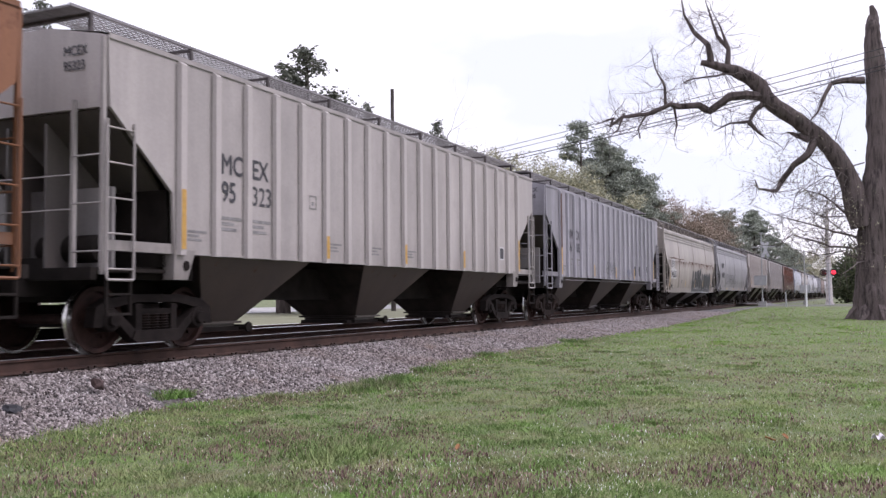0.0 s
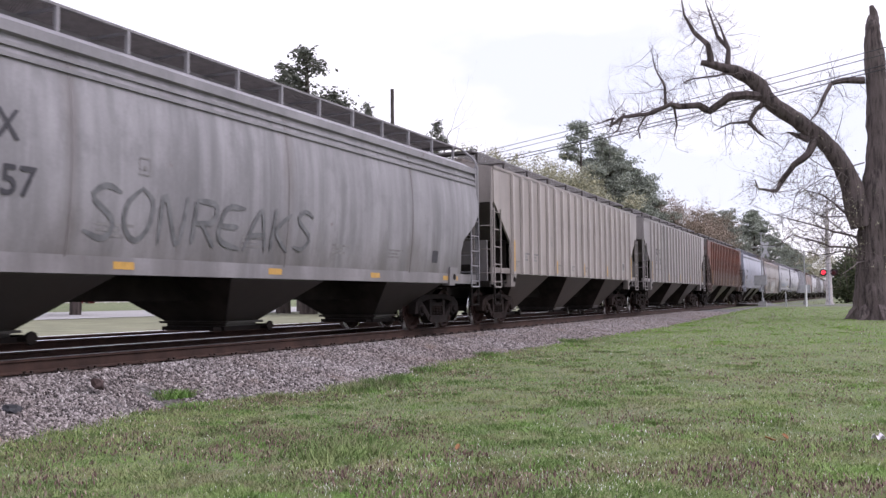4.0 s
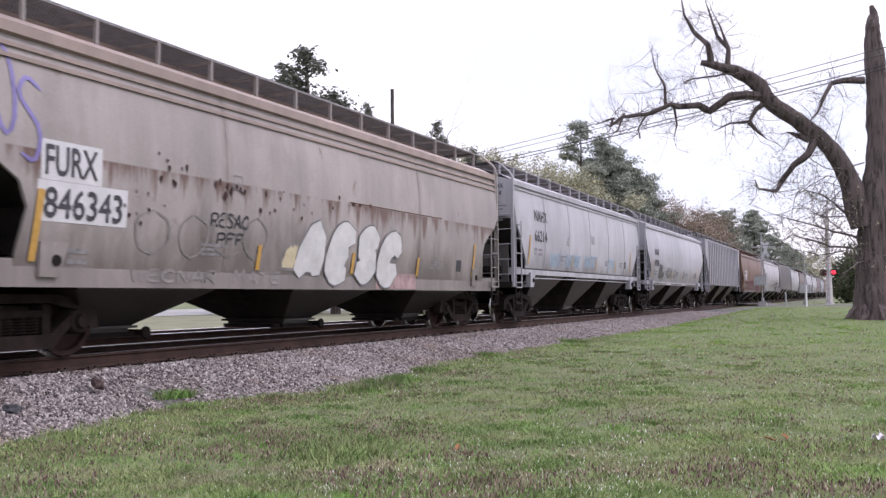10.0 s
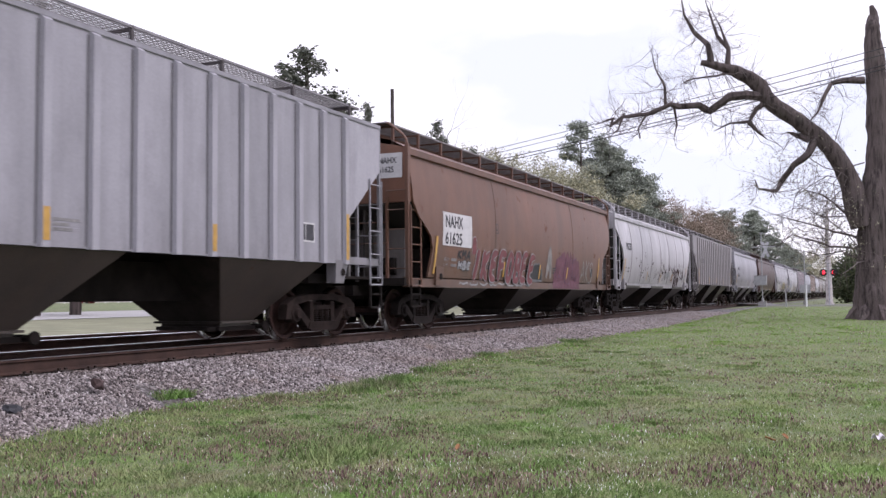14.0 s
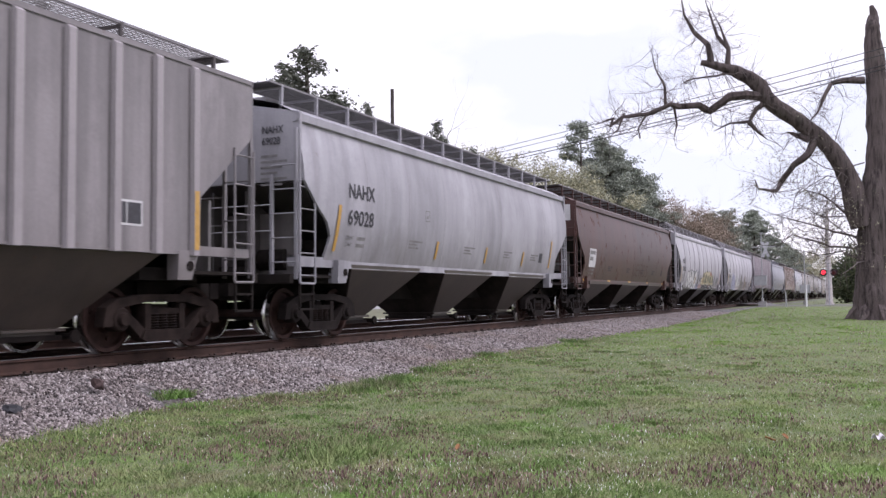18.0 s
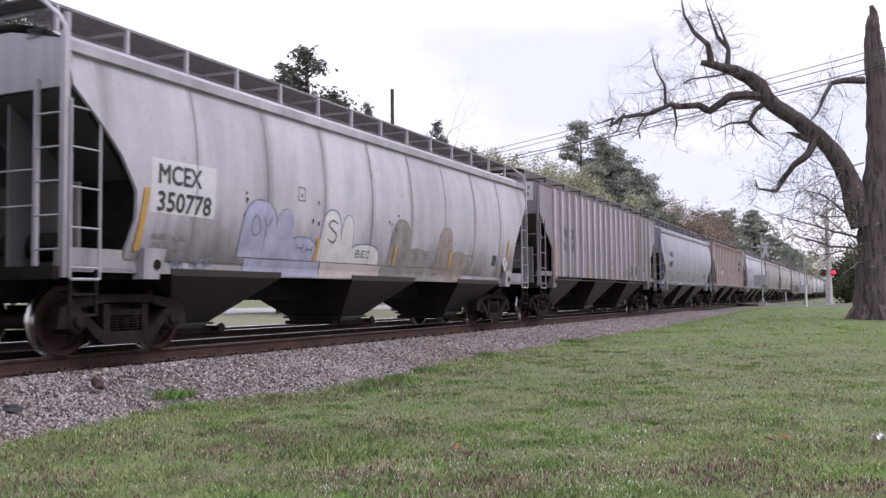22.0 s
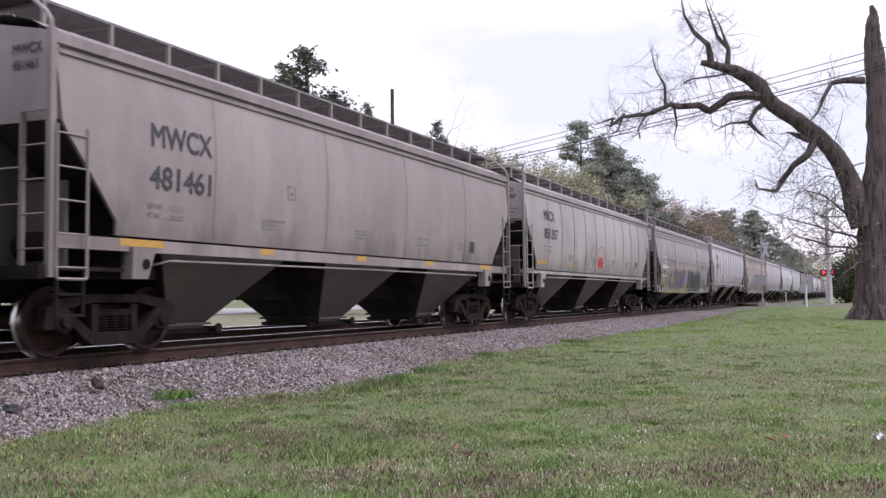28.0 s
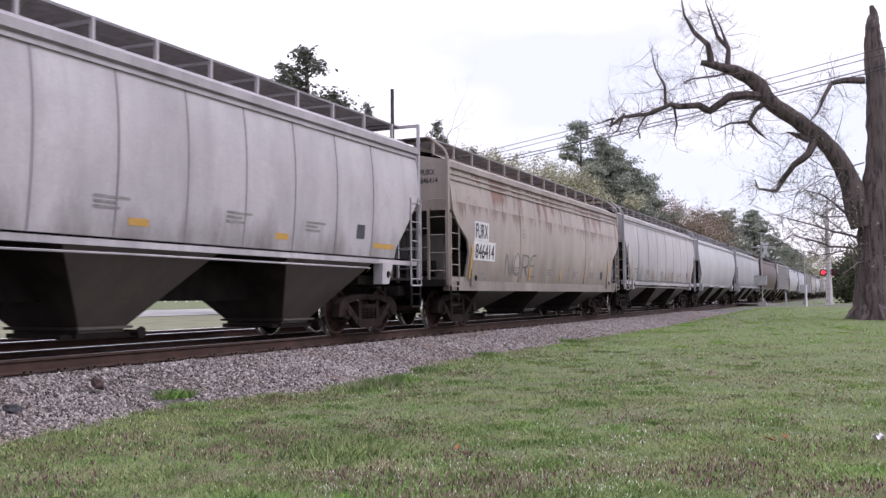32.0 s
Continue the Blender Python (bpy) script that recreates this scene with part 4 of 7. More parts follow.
# ---- sprayed colours ----
INK_BLACK = plain("spray_black", (0.03, 0.03, 0.032), 0.6, 0, 0.4, 6)
INK_WHITE = plain("spray_white", (0.52, 0.51, 0.50), 0.6, 0, 0.12, 4)
INK_GREY = plain("spray_grey", (0.13, 0.13, 0.135), 0.6, 0, 0.4, 5)
INK_SILVER = plain("spray_silver", (0.28, 0.28, 0.29), 0.5, 0.2, 0.2, 5)
INK_PURPLE = plain("spray_purple", (0.10, 0.065, 0.12), 0.6, 0, 0.4, 5)
INK_YELLOW = plain("spray_yellow", (0.40, 0.31, 0.10), 0.6, 0, 0.3, 5)
INK_GREEN = plain("spray_olive_green", (0.16, 0.175, 0.055), 0.6, 0, 0.25, 4)
INK_RED = plain("spray_red", (0.4, 0.035, 0.04), 0.6, 0, 0.3, 5)
INK_MAROON = plain("spray_maroon", (0.15, 0.045, 0.05), 0.6, 0, 0.4, 5)
INK_SCAB = plain("dark_rust_blister", (0.04, 0.018, 0.016), 0.9, 0, 0.4, 6)
INK_RUST = plain("rust_streaks", (0.085, 0.035, 0.02), 0.9, 0, 0.5, 6)
INK_OLIVE = plain("spray_grey_olive", (0.2, 0.19, 0.13), 0.6, 0, 0.3, 5)
INK_DUST = plain("faded_spray", (0.2, 0.185, 0.175), 0.7, 0, 0.35, 3)
INK_SKY = plain("spray_sky_blue", (0.26, 0.35, 0.44), 0.6, 0, 0.25, 4)
INK_FAINT = plain("rubbed_off_spray", (0.115, 0.078, 0.067), 0.8, 0, 0.4, 4)
INK_SLATE = plain("spray_faded_blue", (0.17, 0.18, 0.24), 0.6, 0, 0.4, 5)
INK_VIOLET = plain("spray_violet", (0.19, 0.16, 0.36), 0.6, 0, 0.25, 5)
INK_ROSE = plain("spray_faded_rose", (0.34, 0.235, 0.225), 0.7, 0, 0.3, 4)
INK_PLUM = plain("spray_plum", (0.12, 0.045, 0.065), 0.6, 0, 0.35, 4)
INK_BRICK = plain("spray_brick_red", (0.22, 0.06, 0.05), 0.6, 0, 0.3, 5)
INK_HAZE = plain("spray_pale_lilac", (0.32, 0.32, 0.42), 0.7, 0, 0.2, 3)
INK_BUFF = plain("spray_buff", (0.42, 0.37, 0.35), 0.7, 0, 0.15, 3)
INK_TAUPE = plain("spray_taupe", (0.24, 0.2, 0.18), 0.7, 0, 0.25, 3)
INK_PEACH = plain("spray_peach", (0.50, 0.43, 0.28), 0.6, 0, 0.2, 4)


def spray(x0, x1, z0, z1, fill, edge, letters, seed, lean=0.1, fat=None, rim=0.032, fall=0.0):
    return lambda car, half, zs, L: scrawl(car, x0, x1, z0, z1, half, fill, edge, seed, letters, lean, 0.07 if half(2) == half(3) == 1.55 else 0.008, fat, rim, fall)


def mound(x0, x1, z0, z1, fill, edge, rim=0.03):
    return lambda car, half, zs, L: hump(car, x0, x1, z0, z1, half, fill, edge, rim)


def tint(x0, x1, z0, z1, fill, lift=0.0075):
    """A flat coat of sprayed paint."""
    return lambda car, half, zs, L: patch(car, "graffiti_ground", x0, x1, z0, z1, half, fill, lift, "sprayed graffiti ground")


def outline_box(x0, x1, z0, z1, mat):
    """A thin rectangle drawn on the side: an old weld or a stencil edge."""
    def f(car, half, zs, L):
        s = Shape()
        for a, b, c, d in ((x0, x1, z1 - 0.018, z1), (x0, x1, z0, z0 + 0.012), (x0, x0 + 0.016, z0, z1), (x1 - 0.016, x1, z0, z1)):
            s.sheet([[(a, -(half(z) + 0.006), z), (b, -(half(z) + 0.006), z)] for z in (c, (c + d) / 2, d)])
        part("weld_outline", s, mat, car)
    return f


def placard(x, z, r=0.24):
    """A diamond placard holder on the side."""
    def f(car, half, zs, L):
        for name, mat, q, lf in (("placard", WHITEPANEL, r, 0.03), ("placard_mark", FADEINK, r * 0.8, 0.034), ("placard_face", WHITEPANEL, r * 0.74, 0.038)):
            y = -(half(z) + lf)
            part(name, Shape().add([(x, y, z - q), (x + q * 0.8, y, z), (x, y, z + q), (x - q * 0.8, y, z)], [(0, 1, 2, 3)]), mat, car)
        part("small_print", Shape().box(x - 0.02, x + 0.02, -(half(z) + 0.046), -(half(z) + 0.04), z - 0.08, z + 0.08), DARKINK, car)
    return f


def drips(spots, seed):
    """Round rust blisters with a run below each. Rows: where the patch lies, how many, how large."""
    def f(car, half, zs, L):
        rnd = random.Random(seed)
        for x0, x1, z0, z1, n, big in spots:
            for _ in range(n):
                x, z = rnd.uniform(x0, x1), z0 + (z1 - z0) * rnd.random() ** 1.3
                r, tail = big * rnd.uniform(0.35, 0.85), rnd.uniform(0.5, 3.0)
                vs = []
                for k in range(15):
                    a = 2 * math.pi * k / 14
                    q = r * rnd.uniform(0.8, 1.15) if k not in (0, 14) else r
                    px, pz = x + math.sin(a) * q * 0.9, z + math.cos(a) * q * 1.1
                    if 6 <= k <= 8:
                        px, pz = x + (7 - k) * r * 0.13, max(zs + 0.02, z - r * (1.0 + tail * (1.0 if k == 7 else 0.35)))
                    vs.append((px, pz))
                rows = [[(px, -(half(pz) + 0.0105), pz) for px, pz in vs], [(x, -(half(z) + 0.0105), z)] * 15]
                part("rust_scab", Shape().sheet(rows), INK_SCAB, car, "dark round rust blister")
    return f


def piece(x0, x1, z0, z1, fill, edge, seed):
    return lambda car, half, zs, L: cloud(car, x0, x1, z0, z1, half, fill, edge, seed)


def big_word(x, z, w, h, letters):
    def f(car, half, zs, L):
        step = w / len(letters)
        for k, c in enumerate(letters):
            bubble(car, x + k * step + 0.04, z, step - 0.06, h * (1.0 if k % 2 == 0 else 1.06), half, INK_WHITE, INK_BLACK, c)
    return f


def plates(car, half, zs, L):
    """Two dark consolidated stencil plates between the last ribs."""
    for x in (RIB_X + 14 * 13.25 / 18, RIB_X + 14 * 14.25 / 18):
        patch(car, "stencil_plate", x, x + 0.42, 1.55, 1.95, half, DARKINK, 0.006, "dark stencil plate")


def scabs(x0, x1, z, n, seed, tall=0.12):
    """Thick flakes of rust along a seam, with ragged lower edges."""
    def f(car, half, zs, L):
        rnd = random.Random(seed)
        for k in range(n):
            a = x0 + (x1 - x0) * (k + rnd.uniform(0, 0.5)) / n
            w = (x1 - x0) / n * rnd.uniform(0.25, 0.75)
            m = 12
            zt = z + rnd.uniform(-0.02, 0.03)
            lows = [zt - tall * rnd.uniform(0.15, 1.0) * math.sin(math.pi * (j + 0.5) / (m + 1)) ** 0.5 for j in range(m + 1)]
            tops = [zt + rnd.uniform(0, 0.03) for j in range(m + 1)]
            s = Shape().sheet([[(a + w * j / m, -(half(v[j]) + 0.0055), v[j]) for j in range(m + 1)] for v in (lows, tops)])
            part("rust_scab", s, INK_RUST, car, "flaking rust scab")
    return f


def ledge(x0, x1, z, h=0.03):
    """A rusty pressed seam along the side."""
    return lambda car, half, zs, L: patch(car, "rusty_seam", x0, x1, z, z + h, half, INK_RUST, 0.006, "rusty horizontal seam")


GRIMEPAINT = paint((0.24, 0.22, 0.21), 0.05, 0.8, 4.4)
GREY = (0.50, 0.47, 0.47)
PALE = (0.56, 0.55, 0.58)
WHITE = (0.66, 0.65, 0.68)
BLUEGREY = (0.50, 0.51, 0.57)
TAN = (0.42, 0.37, 0.34)
BROWN = (0.235, 0.122, 0.083)
DEEPBROWN = (0.118, 0.056, 0.046)

RL, CL, FL = 16.8, 15.55, 16.2
WEATHER = 0.65      # years of film and chalking dull the fresh paint
RIBBED = "pale grey ribbed steel hopper wagon"
ROUND = "pale grey round-sided hopper wagon"
# kind, where the leading end stands at the start, length, then what is its own
CARS = [
    dict(kind="R", A=-9.15, L=RL, col=(0.30, 0.13, 0.06), rust=0.4, marks=("", ""), ends=False, label="orange-brown rusty ribbed hopper wagon"),
    dict(kind="R", A=9.04, L=RL, col=(0.55, 0.52, 0.51), rust=0.02, dirt=0.25, marks=("MC|EX", "95|323"), label=RIBBED + ", clean"),
    dict(kind="R", A=27.1, L=RL, col=(0.49, 0.485, 0.55), rust=0.14, dirt=0.9, clean=1.3, marks=("MW|CX", "46|2085"), label=RIBBED + ", streaked and tagged", extra=[plates, spray(6.9, 8.3, 1.5, 2.0, INK_GREY, INK_GREY, "ENR", 3), spray(10.2, 11.0, 1.5, 1.8, INK_SLATE, INK_SLATE, "MAR", 61), lambda car, half, zs, L: patch(car, "rusty_rib_face", RIB_X - 0.062, RIB_X + 0.062, 1.9, 4.0, half, INK_RUST, 0.068, "rust-covered rib face")]),
    dict(kind="F", A=45.55, L=FL, col=(0.50, 0.46, 0.42), rust=0.1, low=0.35, zs=0.88, skirt=0.36, seams=3, marks=("FURX", "846330"), panel=0.95, size=0.35, at=(1.5, 2.14), label="beige hopper wagon with rusty seam and black graffiti", extra=[piece(7.6, 11.4, 0.93, 2.0, INK_BLACK, INK_SILVER, 5), piece(11.5, 14.1, 0.93, 2.1, INK_BLACK, INK_SILVER, 15), spray(7.4, 11.4, 0.93, 2.15, INK_BLACK, INK_SILVER, "ITTEL", 5, 0.05, 0.19, 0.03), spray(11.55, 14.1, 0.93, 2.1, INK_BLACK, INK_GREY, "KAO", 16, 0.0, 0.22, 0.035), spray(10.2, 10.9, 2.0, 2.35, INK_BLACK, INK_BLACK, "W", 8), ledge(6.5, 15.1, 2.53, 0.022), ledge(0.9, 4.9, 2.6, 0.022), scabs(1.2, 4.9, 2.62, 6, 24, 0.1), scabs(3.2, 6.2, 2.5, 4, 25, 0.12), scabs(6.4, 15.1, 2.54, 9, 4, 0.13), drips([(7.2, 15.0, 2.2, 2.6, 9, 0.04), (14.5, 15.1, 2.3, 2.8, 3, 0.09)], 3)], seam=(2.5, 0.85)),
    dict(kind="F", A=63.25, L=16.9, col=(0.43, 0.43, 0.46), dirt=0.8, zs=1.05, skirt=0.26, seams=3, marks=("NDYX", "848857"), at=(1.7, 2.55), size=0.34, refl="s", label="blue-grey streaked hopper wagon with tags", extra=[spray(3.9, 9.2, 1.45, 2.2, INK_GREY, INK_GREY, "SONREAKS", 6, 0.15, 0.04)]),
    dict(kind="R", A=81.28, L=RL, col=(0.49, 0.45, 0.43), rust=0.04, marks=("", ""), ends=False, label=RIBBED + ", beige tint"),
    dict(kind="R", A=99.54, L=RL, col=GREY, rust=0.02, dirt=0.35, marks=("MC|EX", "95|321"), label=RIBBED + ", one grimy panel", extra=[lambda car, half, zs, L: [patch(car, "grimy_panel", RIB_X + 14 * k / 18 + 0.1, RIB_X + 14 * (k + 1) / 18 - 0.1, 1.45, 4.05, half, GRIMEPAINT, 0.003, "soot-streaked panel") for k in (3, 4)]]),
    dict(kind="R", A=117.9, L=RL, col=(0.25, 0.18, 0.162), rust=0.42, drip=1.05, dirt=0.8, low=0.7, clean=1.0, hopcol=(0.07, 0.05, 0.04), rustcol=(0.12, 0.034, 0.018), roofcol=(0.12, 0.06, 0.05), endcol=(0.3, 0.29, 0.28), marks=("", ""), label="heavily rusted red-brown ribbed hopper wagon", extra=[]),
    dict(kind="C", A=136.33, L=CL, col=BLUEGREY, rust=0.02, zs=1.3, marks=("NAHX", "69321"), at=(1.5, 2.55), label=ROUND + ", bluish"),
    dict(kind="F", A=153.43, L=FL, col=(0.48, 0.445, 0.43), rust=0.14, low=0.7, zs=0.88, skirt=0.36, seams=2, roofcol=(0.5, 0.4, 0.36), marks=("FURX", "846343"), panel=0.95, size=0.35, at=(1.3, 2.22), label="beige rusty hopper wagon with silver graffiti", extra=[tint(9.6, 11.4, 0.9, 1.22, INK_ROSE), piece(6.3, 7.2, 1.24, 1.7, INK_PEACH, INK_DUST, 8), spray(6.6, 10.5, 0.92, 2.1, INK_WHITE, INK_GREY, "AESC", 7, 0.22, 0.24, 0.03), spray(0.13, 1.35, 2.92, 3.44, INK_VIOLET, INK_VIOLET, "EOS", 3, -0.05, 0.026, 0.03, 0.3), spray(2.8, 5.9, 1.3, 2.0, INK_DUST, INK_DUST, "OOCO", 4, 0.0, 0.018), spray(4.35, 5.3, 1.78, 2.02, INK_BLACK, INK_BLACK, "RESAC", 9, 0.1, 0.017), spray(4.5, 5.2, 1.52, 1.72, INK_BLACK, INK_BLACK, "PFF", 10, 0.1, 0.017), spray(2.8, 4.6, 0.95, 1.15, INK_DUST, INK_DUST, "WECNAR", 12, 0.1, 0.02), spray(5.0, 6.3, 0.95, 1.18, INK_DUST, INK_DUST, "MATE", 13, 0.1, 0.022), ledge(8.4, 12.6, 2.5, 0.02), scabs(8.4, 9.4, 2.52, 3, 9, 0.1), drips([(3.0, 4.3, 2.3, 2.75, 8, 0.045), (4.3, 5.2, 2.25, 2.5, 12, 0.06), (5.5, 7.2, 2.1, 2.5, 10, 0.05), (7.6, 8.4, 2.35, 2.6, 3, 0.05), (2.6, 3.4, 1.7, 2.3, 8, 0.035)], 5)], seam=(2.5, 0.8)),
    dict(kind="M", A=171.04, L=CL, col=(0.555, 0.565, 0.62), rust=0.02, zs=1.36, seams=5, marks=("NAHX", "66214"), at=(1.65, 2.95), size=0.32, label="white smooth-sided hopper wagon with pale blue tags", extra=[spray(3.21, 4.15, 1.62, 2.06, INK_SKY, INK_SKY, "OUST", 11, 0.1, 0.04), tint(4.2, 4.24, 1.6, 2.2, INK_SKY), spray(4.8, 6.55, 1.64, 2.1, INK_SKY, INK_SKY, "OUTNDE", 12, 0.1, 0.042), spray(7.1, 8.7, 1.68, 2.14, INK_SKY, INK_SKY, "OUSTCE", 13, 0.1, 0.04), spray(10.2, 11.2, 1.72, 2.1, INK_SKY, INK_SKY, "CEMS", 17, 0.1, 0.036), tint(7.9, 8.35, 2.55, 2.85, INK_SILVER)]),
    dict(kind="C", A=188.03, L=CL, col=PALE, rust=0.02, zs=1.24, marks=("NAHX", "69290"), at=(1.55, 2.6), label=ROUND + ", tagged in grey", extra=[spray(2.75, 3.55, 1.78, 2.2, INK_GREY, INK_SILVER, "DEV", 14, 0.1, 0.05, 0.018), spray(2.7, 3.85, 1.52, 1.9, INK_GREY, INK_SILVER, "ROWN", 18, 0.15, 0.05, 0.018), spray(2.72, 3.2, 1.7, 1.86, INK_GREY, INK_GREY, "KSI", 81, 0.2, 0.02), spray(4.72, 6.0, 1.58, 2.05, INK_SILVER, INK_BLACK, "ELIN", 15, 0.0, 0.065, 0.022), outline_box(4.7, 5.25, 1.75, 2.08, INK_BLACK), spray(6.4, 7.1, 1.58, 2.02, INK_SILVER, INK_GREY, "SN", 19, 0.1, 0.07, 0.022), spray(9.05, 9.65, 1.6, 2.0, INK_SILVER, INK_GREY, "SB", 20, 0.1, 0.06, 0.02), tint(6.35, 6.5, 1.6, 1.95, INK_YELLOW, 0.005)]),
    dict(kind="R", A=205.03, L=RL, col=(0.45, 0.455, 0.51), rust=0.04, dirt=0.35, marks=("GA|CX", "95|42"), label=RIBBED + ", blue-grey and streaked"),
    dict(kind="F", A=223.2, L=16.9, col=BROWN, rust=0.25, dirt=0.3, low=0.45, zs=0.95, skirt=0.22, marks=("NAHX", "61625"), endpatch=True, bare_eave=True, panel=1.6, at=(1.7, 2.35), seams=2, label="red-brown hopper wagon with red graffiti", extra=[spray(2.45, 3.25, 1.6, 1.85, INK_BLACK, INK_BLACK, "KMA", 11, 0.1, 0.03), spray(2.5, 3.25, 1.36, 1.6, INK_SILVER, INK_BLACK, "HBE", 12, 0.1, 0.035, 0.02), mound(3.35, 3.62, 1.78, 2.2, INK_MAROON, INK_SILVER, 0.022), spray(3.36, 7.95, 1.04, 1.98, INK_MAROON, INK_SILVER, "IKEFOBEE", 16, 0.1, 0.095, 0.035), piece(7.85, 8.9, 1.2, 1.75, INK_BLACK, INK_GREY, 19), spray(9.2, 9.8, 1.15, 2.25, INK_DUST, INK_DUST, "A", 20, 0.0, 0.12), piece(10.1, 12.9, 1.02, 2.28, INK_PLUM, INK_PLUM, 17), spray(10.2, 12.8, 1.15, 2.0, INK_PLUM, INK_PURPLE, "MUN", 18, 0.05, 0.2, 0.02), spray(13.0, 14.5, 1.15, 1.9, INK_SILVER, INK_SILVER, "AKS", 21, 0.1, 0.02), spray(2.6, 7.9, 1.0, 1.1, INK_SILVER, INK_SILVER, "MUVWMUWN", 22, 0.0, 0.02)]),
    dict(kind="S", A=241.25, L=RL, col=(0.68, 0.66, 0.67), rust=0.1, low=0.2, zs=1.08, skirt=0.3, marks=("MCEX", ""), at=(1.4, 2.6), label="white hopper wagon with rusty scabs along the side", extra=[drips([(3.0, 8.4, 1.5, 2.3, 26, 0.07), (8.2, 10.2, 1.5, 2.0, 16, 0.1), (8.5, 9.4, 2.0, 2.4, 5, 0.1), (10.0, 10.7, 1.95, 2.2, 3, 0.1), (10.9, 12.2, 1.45, 2.2, 22, 0.11), (12.0, 13.2, 1.35, 2.0, 30, 0.14), (13.0, 14.6, 1.5, 2.3, 26, 0.09), (14.6, 15.2, 1.6, 2.3, 4, 0.07), (12.0, 13.0, 1.1, 1.36, 6, 0.12)], 21), tint(9.7, 10.9, 1.62, 1.85, INK_SILVER), placard(14.95, 1.62)]),
    dict(kind="R", A=259.32, L=RL, col=(0.385, 0.365, 0.385), rust=0.06, dirt=0.6, endcol=(0.3, 0.28, 0.28), marks=("GA|CX", "94|90"), label=RIBBED + ", weathered"),
    dict(kind="C", A=277.49, L=CL, col=(0.50, 0.49, 0.51), rust=0.03, dirt=0.4, zs=1.28, marks=("NAHX", "69028"), at=(1.55, 2.6), label=ROUND + ", weathered"),
    dict(kind="C", A=294.33, L=RL, col=DEEPBROWN, rust=0.34, dirt=0.55, low=0.25, rustcol=(0.10, 0.042, 0.03), zs=1.18, skirt=0.2, marks=("", ""), at=(1.5, 2.4), panel=None, seams=3, refl="s", ends=True, endpatch=True, label="dark brown rusty hopper wagon with amber sill strips", extra=[spray(8.2, 11.2, 1.5, 2.05, INK_FAINT, INK_FAINT, "NEROS", 51), lambda car, half, zs, L: patch(car, "number_patch", 1.5, 2.35, 1.75, 2.4, half, WHITEPANEL), lambda car, half, zs, L: bars(car, 1.56, 2.2, 0.7, 0.13, 2, half, FADEINK, 0.009)]),
    dict(kind="S", A=312.58, L=RL, col=(0.60, 0.58, 0.60), rust=0.04, low=0.6, zs=1.08, skirt=0.3, seams=9, darkseam=True, marks=("MCEX", "350921"), at=(1.5, 2.45), size=0.22, label="white round-sided hopper wagon with bubble-letter graffiti", extra=[big_word(3.0, 1.1, 3.3, 0.95, "ohno"), tint(6.4, 7.2, 1.1, 1.36, INK_SLATE), tint(7.2, 8.3, 1.1, 1.36, INK_ROSE), piece(8.0, 12.7, 1.38, 2.3, INK_PEACH, INK_OLIVE, 6), spray(8.3, 12.5, 1.38, 2.0, INK_OLIVE, INK_PEACH, "SEMKA", 23, 0.1, 0.12, 0.03), spray(10.9, 11.7, 1.38, 2.15, INK_BRICK, INK_PEACH, "S", 24, 0.1, 0.14, 0.03), spray(8.4, 12.7, 1.08, 1.37, INK_BLACK, INK_WHITE, "UNCEJMU", 44, 0.0, 0.1, 0.03), tint(10.7, 11.6, 1.1, 1.36, INK_BRICK, 0.009), spray(7.2, 7.9, 1.5, 1.9, INK_GREY, INK_GREY, "OR", 41), spray(5.9, 7.2, 1.75, 2.3, INK_SLATE, INK_SLATE, "NVA", 42, 0.1, 0.02), spray(13.2, 14.5, 1.4, 1.9, INK_GREY, INK_GREY, "IKS", 43)]),
